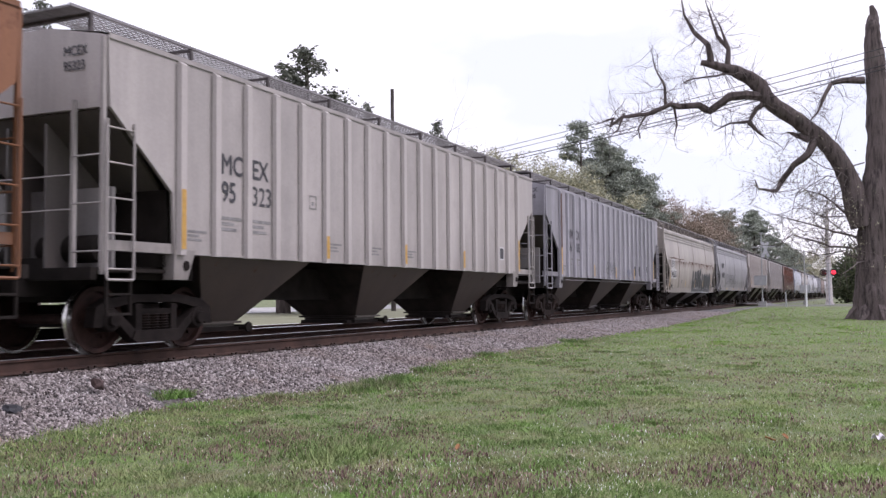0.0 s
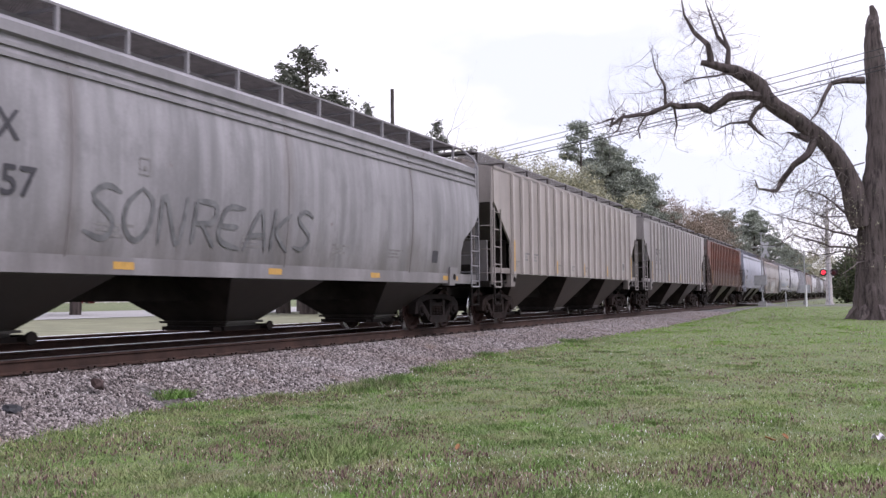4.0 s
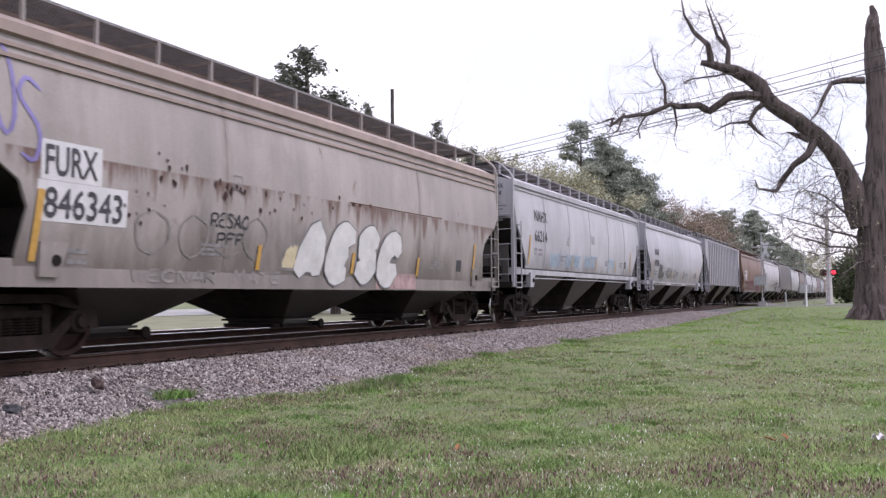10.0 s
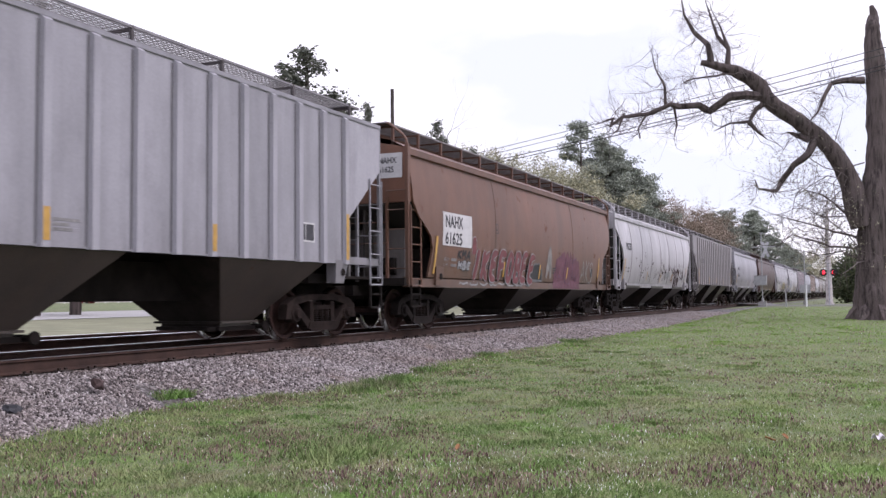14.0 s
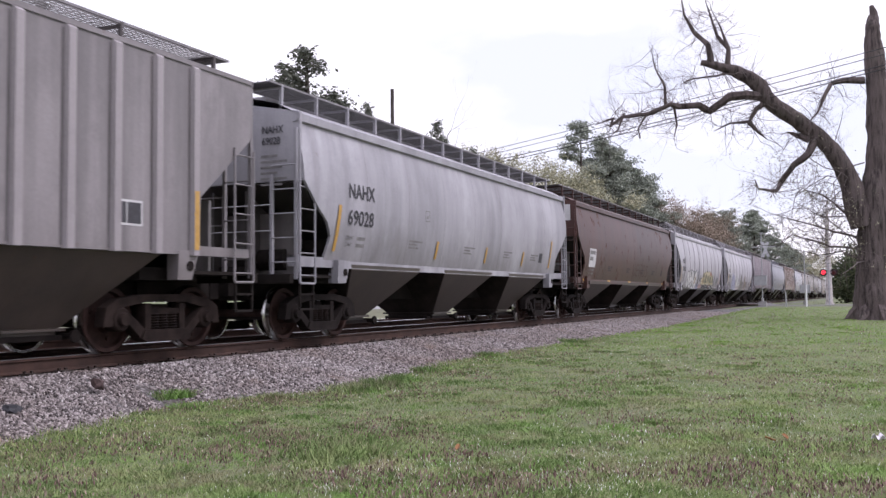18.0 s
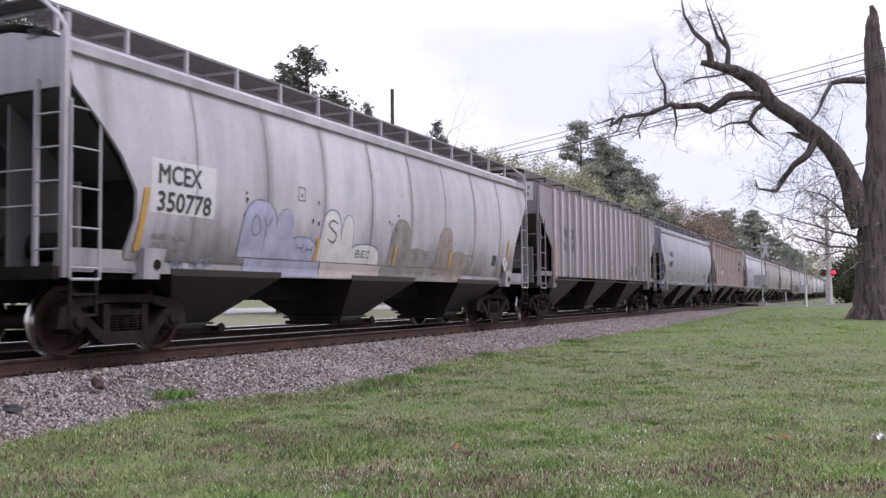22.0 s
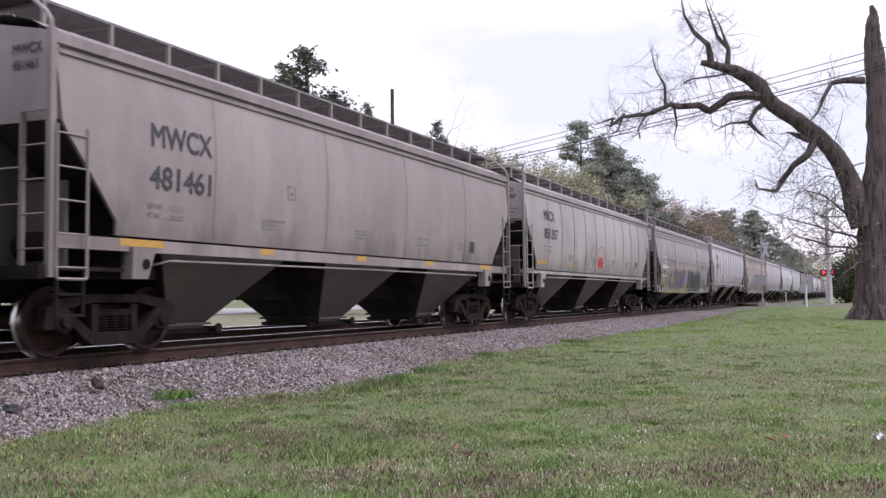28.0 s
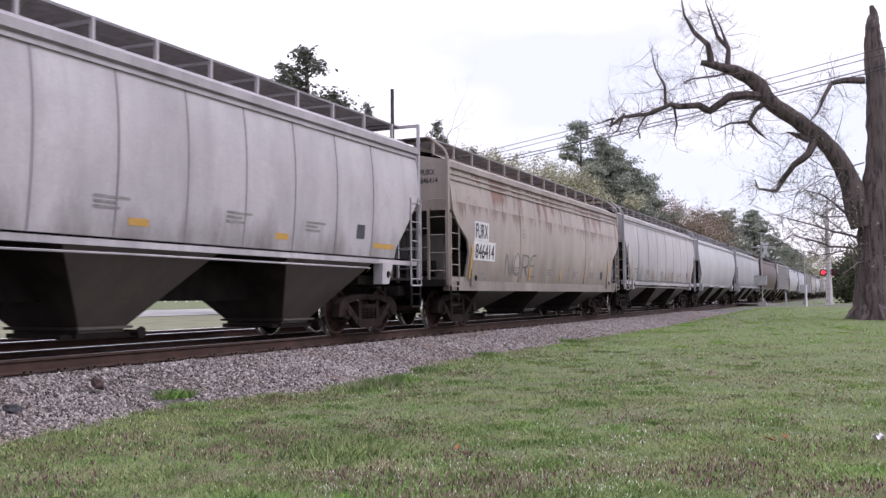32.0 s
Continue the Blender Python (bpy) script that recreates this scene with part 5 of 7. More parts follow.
    dict(kind="S", A=331.0, L=RL, col=(0.60, 0.58, 0.60), rust=0.06, low=0.75, zs=1.08, skirt=0.3, seams=8, darkseam=True, marks=("MCEX", "350778"), at=(1.45, 2.32), size=0.26, panel=1.25, label="white round-sided hopper wagon with a number patch", extra=[mound(3.4, 4.35, 1.38, 2.28, INK_HAZE, INK_SLATE), mound(4.3, 4.85, 1.38, 2.2, INK_HAZE, INK_SLATE, 0.012), mound(4.7, 5.6, 1.38, 1.76, INK_HAZE, INK_SLATE), spray(3.6, 4.2, 1.7, 2.1, INK_SLATE, INK_SLATE, "OY", 26, 0.0, 0.02), spray(4.95, 5.5, 1.48, 1.66, INK_SLATE, INK_SLATE, "HH", 25, 0.0, 0.018), mound(5.7, 6.4, 1.38, 2.3, INK_WHITE, INK_SLATE), mound(6.4, 6.85, 1.38, 2.25, INK_WHITE, INK_SLATE, 0.02), mound(6.75, 7.95, 1.38, 1.74, INK_WHITE, INK_SLATE), spray(5.85, 6.3, 1.7, 2.15, INK_GREY, INK_GREY, "S", 46, 0.0, 0.02), spray(7.0, 7.6, 1.48, 1.64, INK_GREY, INK_GREY, "BEC", 47, 0.0, 0.015), mound(8.35, 9.3, 1.38, 2.35, INK_DUST, None), mound(9.1, 10.2, 1.38, 1.78, INK_DUST, None), mound(10.7, 11.5, 1.38, 2.3, INK_TAUPE, INK_DUST), mound(11.4, 12.4, 1.38, 1.8, INK_TAUPE, None), tint(3.6, 5.8, 1.1, 1.36, INK_HAZE), tint(5.85, 8.1, 1.1, 1.36, INK_BUFF), tint(8.1, 10.7, 1.1, 1.36, INK_DUST), tint(10.72, 12.3, 1.1, 1.36, INK_TAUPE), spray(1.9, 2.9, 1.12, 1.33, INK_SLATE, INK_SLATE, "WUKE", 27, 0.0, 0.016), placard(15.0, 1.62), drips([(3.4, 5.6, 2.0, 2.4, 5, 0.04), (5.2, 5.7, 2.0, 2.2, 3, 0.04), (8.2, 9.3, 2.1, 2.5, 4, 0.05), (10.0, 13.0, 1.8, 2.3, 4, 0.035)], 31)]),
    dict(kind="R", A=349.03, L=RL, col=(0.40, 0.36, 0.40), rust=0.1, dirt=0.7, clean=1.85, roofcol=(0.16, 0.11, 0.1), marks=("MW|CX", "46|2110"), label=RIBBED + ", rust stained", endpatch=True, extra=[plates, spray(10.1, 11.7, 1.45, 1.8, INK_GREY, INK_GREY, "LCK", 45), spray(7.6, 8.4, 1.5, 2.0, INK_SLATE, INK_SLATE, "YK", 46, 0.2, 0.016), lambda car, half, zs, L: patch(car, "rusty_rib_face", RIB_X + 14 * 15 / 18 - 0.062, RIB_X + 14 * 15 / 18 + 0.062, 1.4, 4.0, half, INK_RUST, 0.068, "rust-covered rib face")]),
    dict(kind="C", A=367.23, L=CL, col=(0.455, 0.455, 0.50), rust=0.03, dirt=0.35, zs=1.28, marks=("NAHX", "69077"), at=(1.75, 2.65), label=ROUND + ", faint scribbles", extra=[spray(0.45, 1.5, 2.7, 3.5, INK_SILVER, INK_SILVER, "WOS", 28, 0.0, 0.02)]),
    dict(kind="R", A=383.95, L=16.4, col=(0.54, 0.455, 0.43), rust=0.2, drip=0.12, dirt=0.75, roofcol=(0.3, 0.22, 0.17), marks=("MW|CX", "46|0375"), label=RIBBED + ", tan and badly weathered", endpatch=True, extra=[tint(1.5, 2.75, 2.16, 2.75, WHITEPANEL, 0.0025), tint(1.55, 2.15, 1.95, 2.15, AMBER, 0.003), spray(3.1, 4.35, 2.0, 2.45, INK_BUFF, INK_BLACK, "GEW", 29, 0.15, 0.08, 0.04), spray(6.0, 7.3, 1.5, 1.9, INK_FAINT, INK_FAINT, "MAC", 30), lambda car, half, zs, L: bars(car, 12.1, 2.95, 2.0, 0.26, 2, half, INK_BLACK, 0.072)]),
    dict(kind="C", A=402.2, L=CL, col=PALE, rust=0.02, zs=1.28, marks=("NAHX", ""), at=(1.6, 2.6), label=ROUND + ", clean"),
    dict(kind="M", A=419.04, L=CL, col=(0.39, 0.35, 0.345), rust=0.02, zs=1.36, skirt=0.2, seams=4, refl="s", marks=("MWCX", "481461"), at=(1.58, 2.82), size=0.31, label="beige smooth-sided hopper wagon with amber sill strips"),
    dict(kind="M", A=436.08, L=16.6, col=(0.48, 0.455, 0.45), rust=0.02, zs=1.41, skirt=0.12, seams=10, darkseam=True, refl="h", marks=("MFCX", "851357"), at=(1.62, 3.05), size=0.3, label="cream panelled hopper wagon with a red tag", extra=[spray(6.3, 7.5, 1.8, 2.55, INK_GREY, INK_GREY, "UO", 31, 0.1, 0.018), spray(7.7, 8.9, 1.8, 2.6, INK_RED, INK_RED, "O", 32, 0.1, 0.02), mound(8.0, 8.6, 1.75, 2.15, INK_RED, None)]),
    dict(kind="F", A=454.25, L=FL, col=(0.44, 0.41, 0.40), rust=0.2, dirt=0.55, low=0.88, zs=0.88, skirt=0.36, seams=2, marks=("FURX", "846338"), endpatch=True, panel=0.95, size=0.35, at=(1.42, 2.22), label="grey hopper wagon with olive and purple graffiti", extra=[piece(1.9, 5.0, 0.9, 1.9, INK_GREEN, INK_GREEN, 33), piece(4.6, 8.1, 0.9, 2.2, INK_GREEN, INK_GREEN, 36), mound(7.3, 8.1, 1.26, 1.8, INK_SLATE, None), spray(2.9, 7.15, 0.92, 2.1, INK_PURPLE, INK_YELLOW, "LSUR", 34, 0.25, 0.21, 0.038), mound(3.1, 3.4, 1.45, 1.7, INK_SKY, None), mound(6.55, 6.8, 1.45, 1.75, INK_SKY, None), spray(2.0, 3.0, 0.95, 1.2, INK_SLATE, INK_SLATE, "OS", 37, 0.0, 0.05), piece(8.2, 12.4, 0.93, 2.1, INK_BLACK, INK_SILVER, 39), spray(8.2, 12.4, 0.93, 2.15, INK_BLACK, INK_SILVER, "WKVAN", 35, 0.05, 0.15, 0.035), ledge(10.6, 15.6, 2.62, 0.022), ledge(2.3, 4.2, 2.5, 0.02), outline_box(8.75, 9.8, 2.42, 2.72, INK_GREY), scabs(11.5, 14.6, 2.3, 5, 54, 0.08), drips([(1.5, 4.4, 2.3, 2.8, 12, 0.035), (2.4, 3.0, 2.8, 2.95, 2, 0.06), (8.5, 15.0, 2.1, 2.6, 10, 0.04)], 6)], seam=(2.5, 0.7)),
    dict(kind="M", A=472.02, L=16.6, col=(0.55, 0.54, 0.58), rust=0.02, zs=1.41, skirt=0.12, seams=10, darkseam=True, refl="h", marks=("MFCX", "851371"), at=(1.62, 3.05), size=0.3, label="cream panelled hopper wagon, clean"),
    dict(kind="F", A=490.28, L=FL, col=(0.49, 0.43, 0.395), rust=0.22, drip=0.2, low=0.5, zs=0.88, skirt=0.36, seams=2, marks=("FURX", "846414"), panel=0.95, size=0.35, at=(1.45, 2.2), label="tan rust-streaked hopper wagon with grey tag", extra=[spray(3.5, 6.2, 1.25, 1.95, INK_GREY, INK_GREY, "NORE", 37)], seam=(3.0, 0.7)),
    dict(kind="M", A=507.77, L=16.9, col=PALE, rust=0.02, zs=1.2, marks=("", ""), label="white smooth-sided hopper wagon"),
]
for i, spec in enumerate(CARS):
    spec["near"] = True
    spec.setdefault("dirt", 0.18 if spec["kind"] in "CM" else 0.3)
    for tone in ("col", "roofcol", "endcol", "sillcol"):
        if tone in spec:
            spec[tone] = tuple(c * WEATHER * k * (1.11 if spec["kind"] in "CMS" else 1.05 if spec.get("dirt", 0.3) < 0.5 and spec["kind"] == "R" else 1.0) for c, k in zip(spec[tone], (1.0, 0.985, 1.02) if spec["kind"] in "CS" else (1.03, 0.985, 0.96)))
    spec["seed"] = i * 1.37
    spec.setdefault("zs", 1.36)
    spec.setdefault("refl", "v")
    hopper_car(spec)
# the tail of the train, never near
FAR = [("C", WHITE), ("M", PALE), ("C", DEEPBROWN), ("R", GREY), ("C", PALE), ("C", BLUEGREY), ("R", GREY), ("F", TAN), ("C", PALE), ("R", GREY), ("M", TAN), ("C", BLUEGREY), ("R", GREY), ("C", BROWN), ("C", PALE), ("R", GREY), ("F", TAN), ("C", PALE), ("R", GREY), ("C", BLUEGREY), ("C", PALE), ("R", GREY), ("M", PALE), ("C", WHITE)]
ahead = 526.0
for k, (kind, col) in enumerate(FAR):
    length = {"R": RL, "C": 16.4, "M": 16.4, "F": FL}[kind]
    hopper_car(dict(kind=kind, A=ahead, L=length, col=tuple(c * WEATHER for c in col), near=False, seed=(k % 4) * 2.1, zs={"R": 1.36, "C": 1.24, "M": 1.3, "F": 0.9}[kind], marks=("", ""), label="distant covered hopper wagon in the train"))
    ahead += length + 1.42
# ---- ground, ballast, track ----
def lerp(x, pts):
    return float(np.interp(x, [q[0] for q in pts], [q[1] for q in pts]))


def lawn_z(x, y):
    """Height of the grass on the camera's side."""
    z = lerp(x, [(-60, -0.66), (10, -0.62), (70, -0.2), (3000, -0.2)])
    return z + 0.035 * noise.noise(Vector((x * 0.16, y * 0.16, 0))) * lerp(x, [(0, 1), (60, 0.4)])


def ground_z(x, y):
    z = lawn_z(x, y)
    far = lerp(y, [(18, -0.45), (80, 0.42), (160, 0.6), (3000, 0.7)])
    u = min(1, max(0, (y - 16.0) / 2))
    return z * (1 - u) + far * u


def sampled(fn, x, y, step):
    """A slow height or noise function looked up from a grid, for many points at once."""
    x0, y0 = x.min() - step, y.min() - step
    nx, ny = int((x.max() - x0) / step) + 3, int((y.max() - y0) / step) + 3
    tab = np.array([[fn(x0 + i * step, y0 + j * step) for j in range(ny)] for i in range(nx)])
    u, v = (x - x0) / step, (y - y0) / step
    i, j = u.astype(int), v.astype(int)
    f, g = u - i, v - j
    return tab[i, j] * (1 - f) * (1 - g) + tab[i + 1, j] * f * (1 - g) + tab[i, j + 1] * (1 - f) * g + tab[i + 1, j + 1] * f * g


def foot_of(x):
    t = np.arange(x.min() - 0.1, x.max() + 0.2, 0.06)
    return np.interp(x, t, [foot_y(q) for q in t])


def make_ground_mat():
    m, nt, b = blank("meadow_soil", 0.95)
    big = noise_of(nt, 0.35, 5, 0.6)
    mid = noise_of(nt, 2.1, 6, 0.65)
    fine = noise_of(nt, 30, 4, 0.7)
    g = ramp(nt, mid, [(0.25, (0.065, 0.085, 0.034)), (0.5, (0.115, 0.145, 0.06)), (0.75, (0.17, 0.18, 0.09))])
    g = blend(nt, ramp(nt, big, [(0.45, 0.0), (0.7, 0.55)]), g, (0.17, 0.145, 0.10))
    g = blend(nt, 1.0, g, ramp(nt, fine, [(0.3, 0.55), (0.7, 1.1)]), "MULTIPLY")
    nt.links.new(g, b.inputs["Base Color"])
    bump(nt, b, fine, 0.6, 0.03)
    return m


GROUND = make_ground_mat()
ys_ = [-3000, -1200, -400, -150, -80] + [q for q in np.arange(-40, 8.1, 1.0)] + [10, 13, 16, 17, 18, 20] + list(range(24, 110, 8)) + [140, 200, 400, 1200, 3000]
xs_ = [-3000, -800, -200, -80] + [q for q in np.arange(-30, 60, 1.5)] + list(range(60, 200, 10)) + [220, 280, 400, 700, 1400, 3200]
ground = part("ground", Shape().sheet([[(float(x), float(y), ground_z(x, y)) for x in xs_] for y in ys_]), GROUND, smooth=True)
tagged(ground, "spring meadow ground with patchy grass", "ground", kind="structure")


def make_ballast_mat():
    m, nt, b = blank("crushed_stone", 0.9)
    oi = nt.nodes.new("ShaderNodeNewGeometry")
    tone = ramp(nt, oi.outputs["Random Per Island"], [(0.0, (0.043, 0.036, 0.035)), (0.35, (0.153, 0.131, 0.127)), (0.7, (0.278, 0.246, 0.24)), (0.94, (0.385, 0.35, 0.34)), (1.0, (0.51, 0.48, 0.47))])
    patchy = ramp(nt, noise_of(nt, 0.7, 4), [(0.35, (0.8, 0.75, 0.72)), (0.65, (1.0, 1.0, 1.0))])
    c = blend(nt, 1.0, tone, patchy, "MULTIPLY")
    c = blend(nt, ramp(nt, noise_of(nt, 1.3, 5), [(0.58, 0.0), (0.72, 0.5)]), c, (0.2, 0.135, 0.10))
    f = noise_of(nt, 60, 3)
    c = blend(nt, 1.0, c, ramp(nt, f, [(0.3, 0.75), (0.7, 1.05)]), "MULTIPLY")
    nt.links.new(c, b.inputs["Base Color"])
    bump(nt, b, f, 0.4, 0.01)
    return m


def make_bed_mat():
    m, nt, b = blank("ballast_bed", 0.95)
    vo = nt.nodes.new("ShaderNodeTexVoronoi")
    vo.inputs["Scale"].default_value = 17
    tc = nt.nodes.new("ShaderNodeTexCoord")
    nt.links.new(tc.outputs["Object"], vo.inputs["Vector"])
    sp = nt.nodes.new("ShaderNodeSeparateColor")
    nt.links.new(vo.outputs["Color"], sp.inputs[0])
    c = ramp(nt, sp.outputs[0], [(0.0, (0.06, 0.056, 0.06)), (0.5, (0.165, 0.155, 0.158)), (1.0, (0.32, 0.305, 0.31))])
    c = blend(nt, ramp(nt, noise_of(nt, 0.8, 5), [(0.5, 0.0), (0.75, 0.5)]), c, (0.17, 0.125, 0.095))
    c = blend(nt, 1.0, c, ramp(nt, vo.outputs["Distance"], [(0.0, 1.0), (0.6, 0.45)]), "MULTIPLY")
    # oil and brake dust between the rails
    px = nt.nodes.new("ShaderNodeSeparateXYZ")
    nt.links.new(tc.outputs["Object"], px.inputs[0])
    oily = calc(nt, "ADD", px.outputs[1], calc(nt, "MULTIPLY", noise_of(nt, 1.6, 4), 0.5))
    c = blend(nt, ramp(nt, calc(nt, "MULTIPLY", oily, 0.1), [(0.93, 0.0), (0.97, 0.85)]), c, (0.045, 0.034, 0.028))
    nt.links.new(c, b.inputs["Base Color"])
    bump(nt, b, vo.outputs["Distance"], 0.8, 0.04)
    return m


STONE, BED = make_ballast_mat(), make_bed_mat()


def foot_y(x):
    """Where the ballast ends in the grass."""
    wander = lerp(x, [(4, 7.0), (6.1, 7.2), (7.5, 7.35), (9.2, 7.8), (10.5, 7.3), (11.8, 6.7), (14, 7.0), (17.7, 7.45), (23, 7.3), (32, 6.9), (60, 7.0)])
    return wander + 0.2 * noise.noise(Vector((x * 0.9, 3.3, 0))) + 0.14 * noise.noise(Vector((x * 2.3, 8.1, 0)))


def bed_z(x, y):
    lo = lawn_z(x, 7.0)
    s = foot_y(x) - 7.0
    return lerp(y, [(6.4 + s, lo - 0.08), (7.0 + s, lo - 0.01), (7.2 + s, lo + 0.035), (8.75, -0.24), (9.1, -0.205), (15.9, -0.205), (16.4, -0.26), (18.2, -0.5)])


bx_ = [q for q in np.arange(-12, 60, 0.75)] + list(range(60, 160, 4)) + list(range(160, 420, 20)) + list(range(420, 1000, 60))
by_ = [5.9, 6.3, 6.6, 6.9, 7.15, 7.4, 7.7, 8.0, 8.4, 8.75, 9.1, 10.3, 12.4, 14.5, 15.9, 16.4, 17.2, 18.2]
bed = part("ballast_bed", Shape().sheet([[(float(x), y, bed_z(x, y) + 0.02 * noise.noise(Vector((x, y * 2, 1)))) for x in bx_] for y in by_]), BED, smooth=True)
tagged(bed, "raised bed of crushed grey stone under the tracks", "track bed", kind="structure")


def stones(count, seed):
    rs = np.random.RandomState(seed)
    u = rs.rand(count)
    x = 3.0 + 52 * u ** 1.55
    y = 6.65 + (9.15 - 6.65) * rs.rand(count)
    keep = y > foot_of(x) - 0.08
    x, y = x[keep], y[keep]
    n = len(x)
    z = sampled(bed_z, x, y, 0.09) + 0.004 + 0.02 * rs.rand(n)
    size = (0.0092 + 0.0125 * rs.rand(n)) * np.where(rs.rand(n) > 0.95, 1.35, 1.0) * (1 + x * 0.006)
    cube = np.array([(1, 0, 0), (-1, 0, 0), (0, 1, 0), (0, -1, 0), (0, 0, 1), (0, 0, -1)], float)
    v = cube[None] * (0.95 + 0.75 * rs.rand(n, 6, 1)) + rs.uniform(-0.42, 0.42, (n, 6, 3))
    v[:, :, 2] *= 0.8
    q = rs.randn(n, 4)
    q /= np.linalg.norm(q, axis=1)[:, None]
    w, i, j, k = q.T
    R = np.stack([1 - 2 * (j * j + k * k), 2 * (i * j - k * w), 2 * (i * k + j * w), 2 * (i * j + k * w), 1 - 2 * (i * i + k * k), 2 * (j * k - i * w), 2 * (i * k - j * w), 2 * (j * k + i * w), 1 - 2 * (i * i + j * j)], 1).reshape(n, 3, 3)
    v = np.einsum("nab,nkb->nka", R, v) * size[:, None, None] + np.stack([x, y, z], 1)[:, None]
    t = np.array([(0, 2, 4), (2, 1, 4), (1, 3, 4), (3, 0, 4), (2, 0, 5), (1, 2, 5), (3, 1, 5), (0, 3, 5)])
    tri = (t[None] + (np.arange(n) * 6)[:, None, None]).reshape(-1, 3)
    return raw_mesh("ballast_stones", v.reshape(-1, 3), tri)


gravel = part("ballast_stones", stones(175000, 5), STONE)
tagged(gravel, "loose crushed grey ballast stones beside the track", "ballast", kind="stuff")
def rough_stone(seed, w, h):
    """A broken lump: a ball of facets pushed in and out."""
    rnd = random.Random(seed)
    bm = bmesh.new()
    bmesh.ops.create_icosphere(bm, subdivisions=2, radius=1.0)
    for v in bm.verts:
        k = 0.82 + 0.5 * noise.noise(v.co * 1.3 + Vector((seed, 0, 0))) + rnd.uniform(-0.07, 0.07)
        v.co = Vector((v.co.x * w, v.co.y * w * 0.8, v.co.z * h)) * k
    me = bpy.data.meshes.new("stone")
    bm.to_mesh(me)
    bm.free()
    return me


rock = part("stone", rough_stone(3, 0.115, 0.085), plain("brown_stone", (0.07, 0.045, 0.042), 0.9, 0, 0.4, 14), at=pose(8.42, 8.3, -0.27, 10, 20, 30))
tagged(rock, "reddish brown lump of rock on the ballast", "stone")
lump = part("dark_lump", rough_stone(8, 0.15, 0.06), plain("dark_lump", (0.03, 0.03, 0.035), 0.8, 0, 0.3, 14), at=pose(7.0, 8.08, -0.4, 0, 0, 60))
tagged(lump, "dark lump of slag on the ballast", "stone")

RAILRUST = plain("rusty_rail_steel", (0.05, 0.026, 0.019), 0.85, 0.1, 0.4, 3)
RAILTOP = plain("polished_rail_head", (0.72, 0.71, 0.72), 0.42, 1.0, 0.06, 10, 0.03)
TIE = plain("creosoted_tie", (0.05, 0.038, 0.03), 0.95, 0, 0.5, 3)
SPIKE = plain("rusty_plate", (0.03, 0.02, 0.016), 0.9, 0, 0.4, 8)


def add_track(cy, name, label, dull):
    t = new(name)
    tagged(t, label, "railway track", kind="structure")
    for y in (-0.755, 0.755):
        out = [(-0.07, -0.186), (0.07, -0.186), (0.07, -0.176), (0.012, -0.15), (0.012, -0.048), (0.036, -0.034), (0.036, -0.008), (0.028, -0.002), (-0.028, -0.002), (-0.036, -0.008), (-0.036, -0.034), (-0.012, -0.048), (-0.012, -0.15), (-0.07, -0.176)]
        s = Shape().sheet([[(x, cy + y + a, b) for a, b in out + out[:1]] for x in (-40.0, 990.0)])
        r = part("rail", s, RAILRUST, t, key=None)
        part("rail_head", Shape().sheet([[(x, cy + y + a, b) for a, b in ((-0.034, -0.004), (-0.026, -0.0005), (-0.012, 0.0015), (0.012, 0.0015), (0.026, -0.0005), (0.034, -0.004))] for x in (-40.0, 990.0)]), RAILTOP if not dull or y < 0 else RAILRUST, r, "polished running surface")
    return t


track_1 = add_track(TRACK_Y, "track_1", "main track with rusty rails and polished heads", False)
track_2 = add_track(TRACK2_Y, "track_2", "second track beyond the train", False)


def make_ties():
    rnd = random.Random(4)
    for k in range(290):
        x = -4 + k * 0.52 + rnd.uniform(-0.03, 0.03)
        tie = part("tie", lambda: Shape().box(-0.115, 0.115, -1.3, 1.3, -0.36, -0.19), TIE, track_1, key="tie", at=pose(x, TRACK_Y + rnd.uniform(-0.04, 0.04), rnd.uniform(-0.008, 0.004), 0, 0, rnd.uniform(-0.8, 0.8)))
        if k < 110:
            part("tie_plate", lambda: Shape().box(-0.1, 0.1, -0.19, 0.19, -0.189, -0.178).box(-0.07, -0.04, -0.1, -0.07, -0.18, -0.15).box(0.04, 0.07, -0.1, -0.07, -0.18, -0.15), SPIKE, tie, key="tie_plate", at=pose(0, -0.755, 0))
    s = Shape()
    for k in range(1600):
        x = -4 + k * 0.52
        if k >= 290:
            s.box(x - 0.115, x + 0.115, TRACK_Y - 1.3, TRACK_Y + 1.3, -0.36, -0.19)
        if k < 400:
            s.box(x - 0.115, x + 0.115, TRACK2_Y - 1.3, TRACK2_Y + 1.3, -0.36, -0.19)
    tagged(part("far_ties", s, TIE, track_1), kind="stuff")


# ---- grass and weeds ----
def make_grass_mat(name, stops, flat=0.9, patches=True):
    m, nt, b = blank(name, flat, 0, 0.2)
    g = nt.nodes.new("ShaderNodeNewGeometry")
    c = ramp(nt, g.outputs["Random Per Island"], stops)
    if patches:
        c = blend(nt, ramp(nt, noise_of(nt, 0.7, 7, 0.7), [(0.49, 0.0), (0.6, 0.6)]), c, (0.33, 0.36, 0.17))
        c = blend(nt, ramp(nt, noise_of(nt, 0.9, 6, 0.7, shift=7), [(0.50, 0.0), (0.60, 0.85)]), c, (0.15, 0.27, 0.065))
        c = blend(nt, ramp(nt, noise_of(nt, 2.3, 6, 0.7, shift=3), [(0.50, 0.0), (0.60, 0.8)]), c, (0.085, 0.14, 0.042))
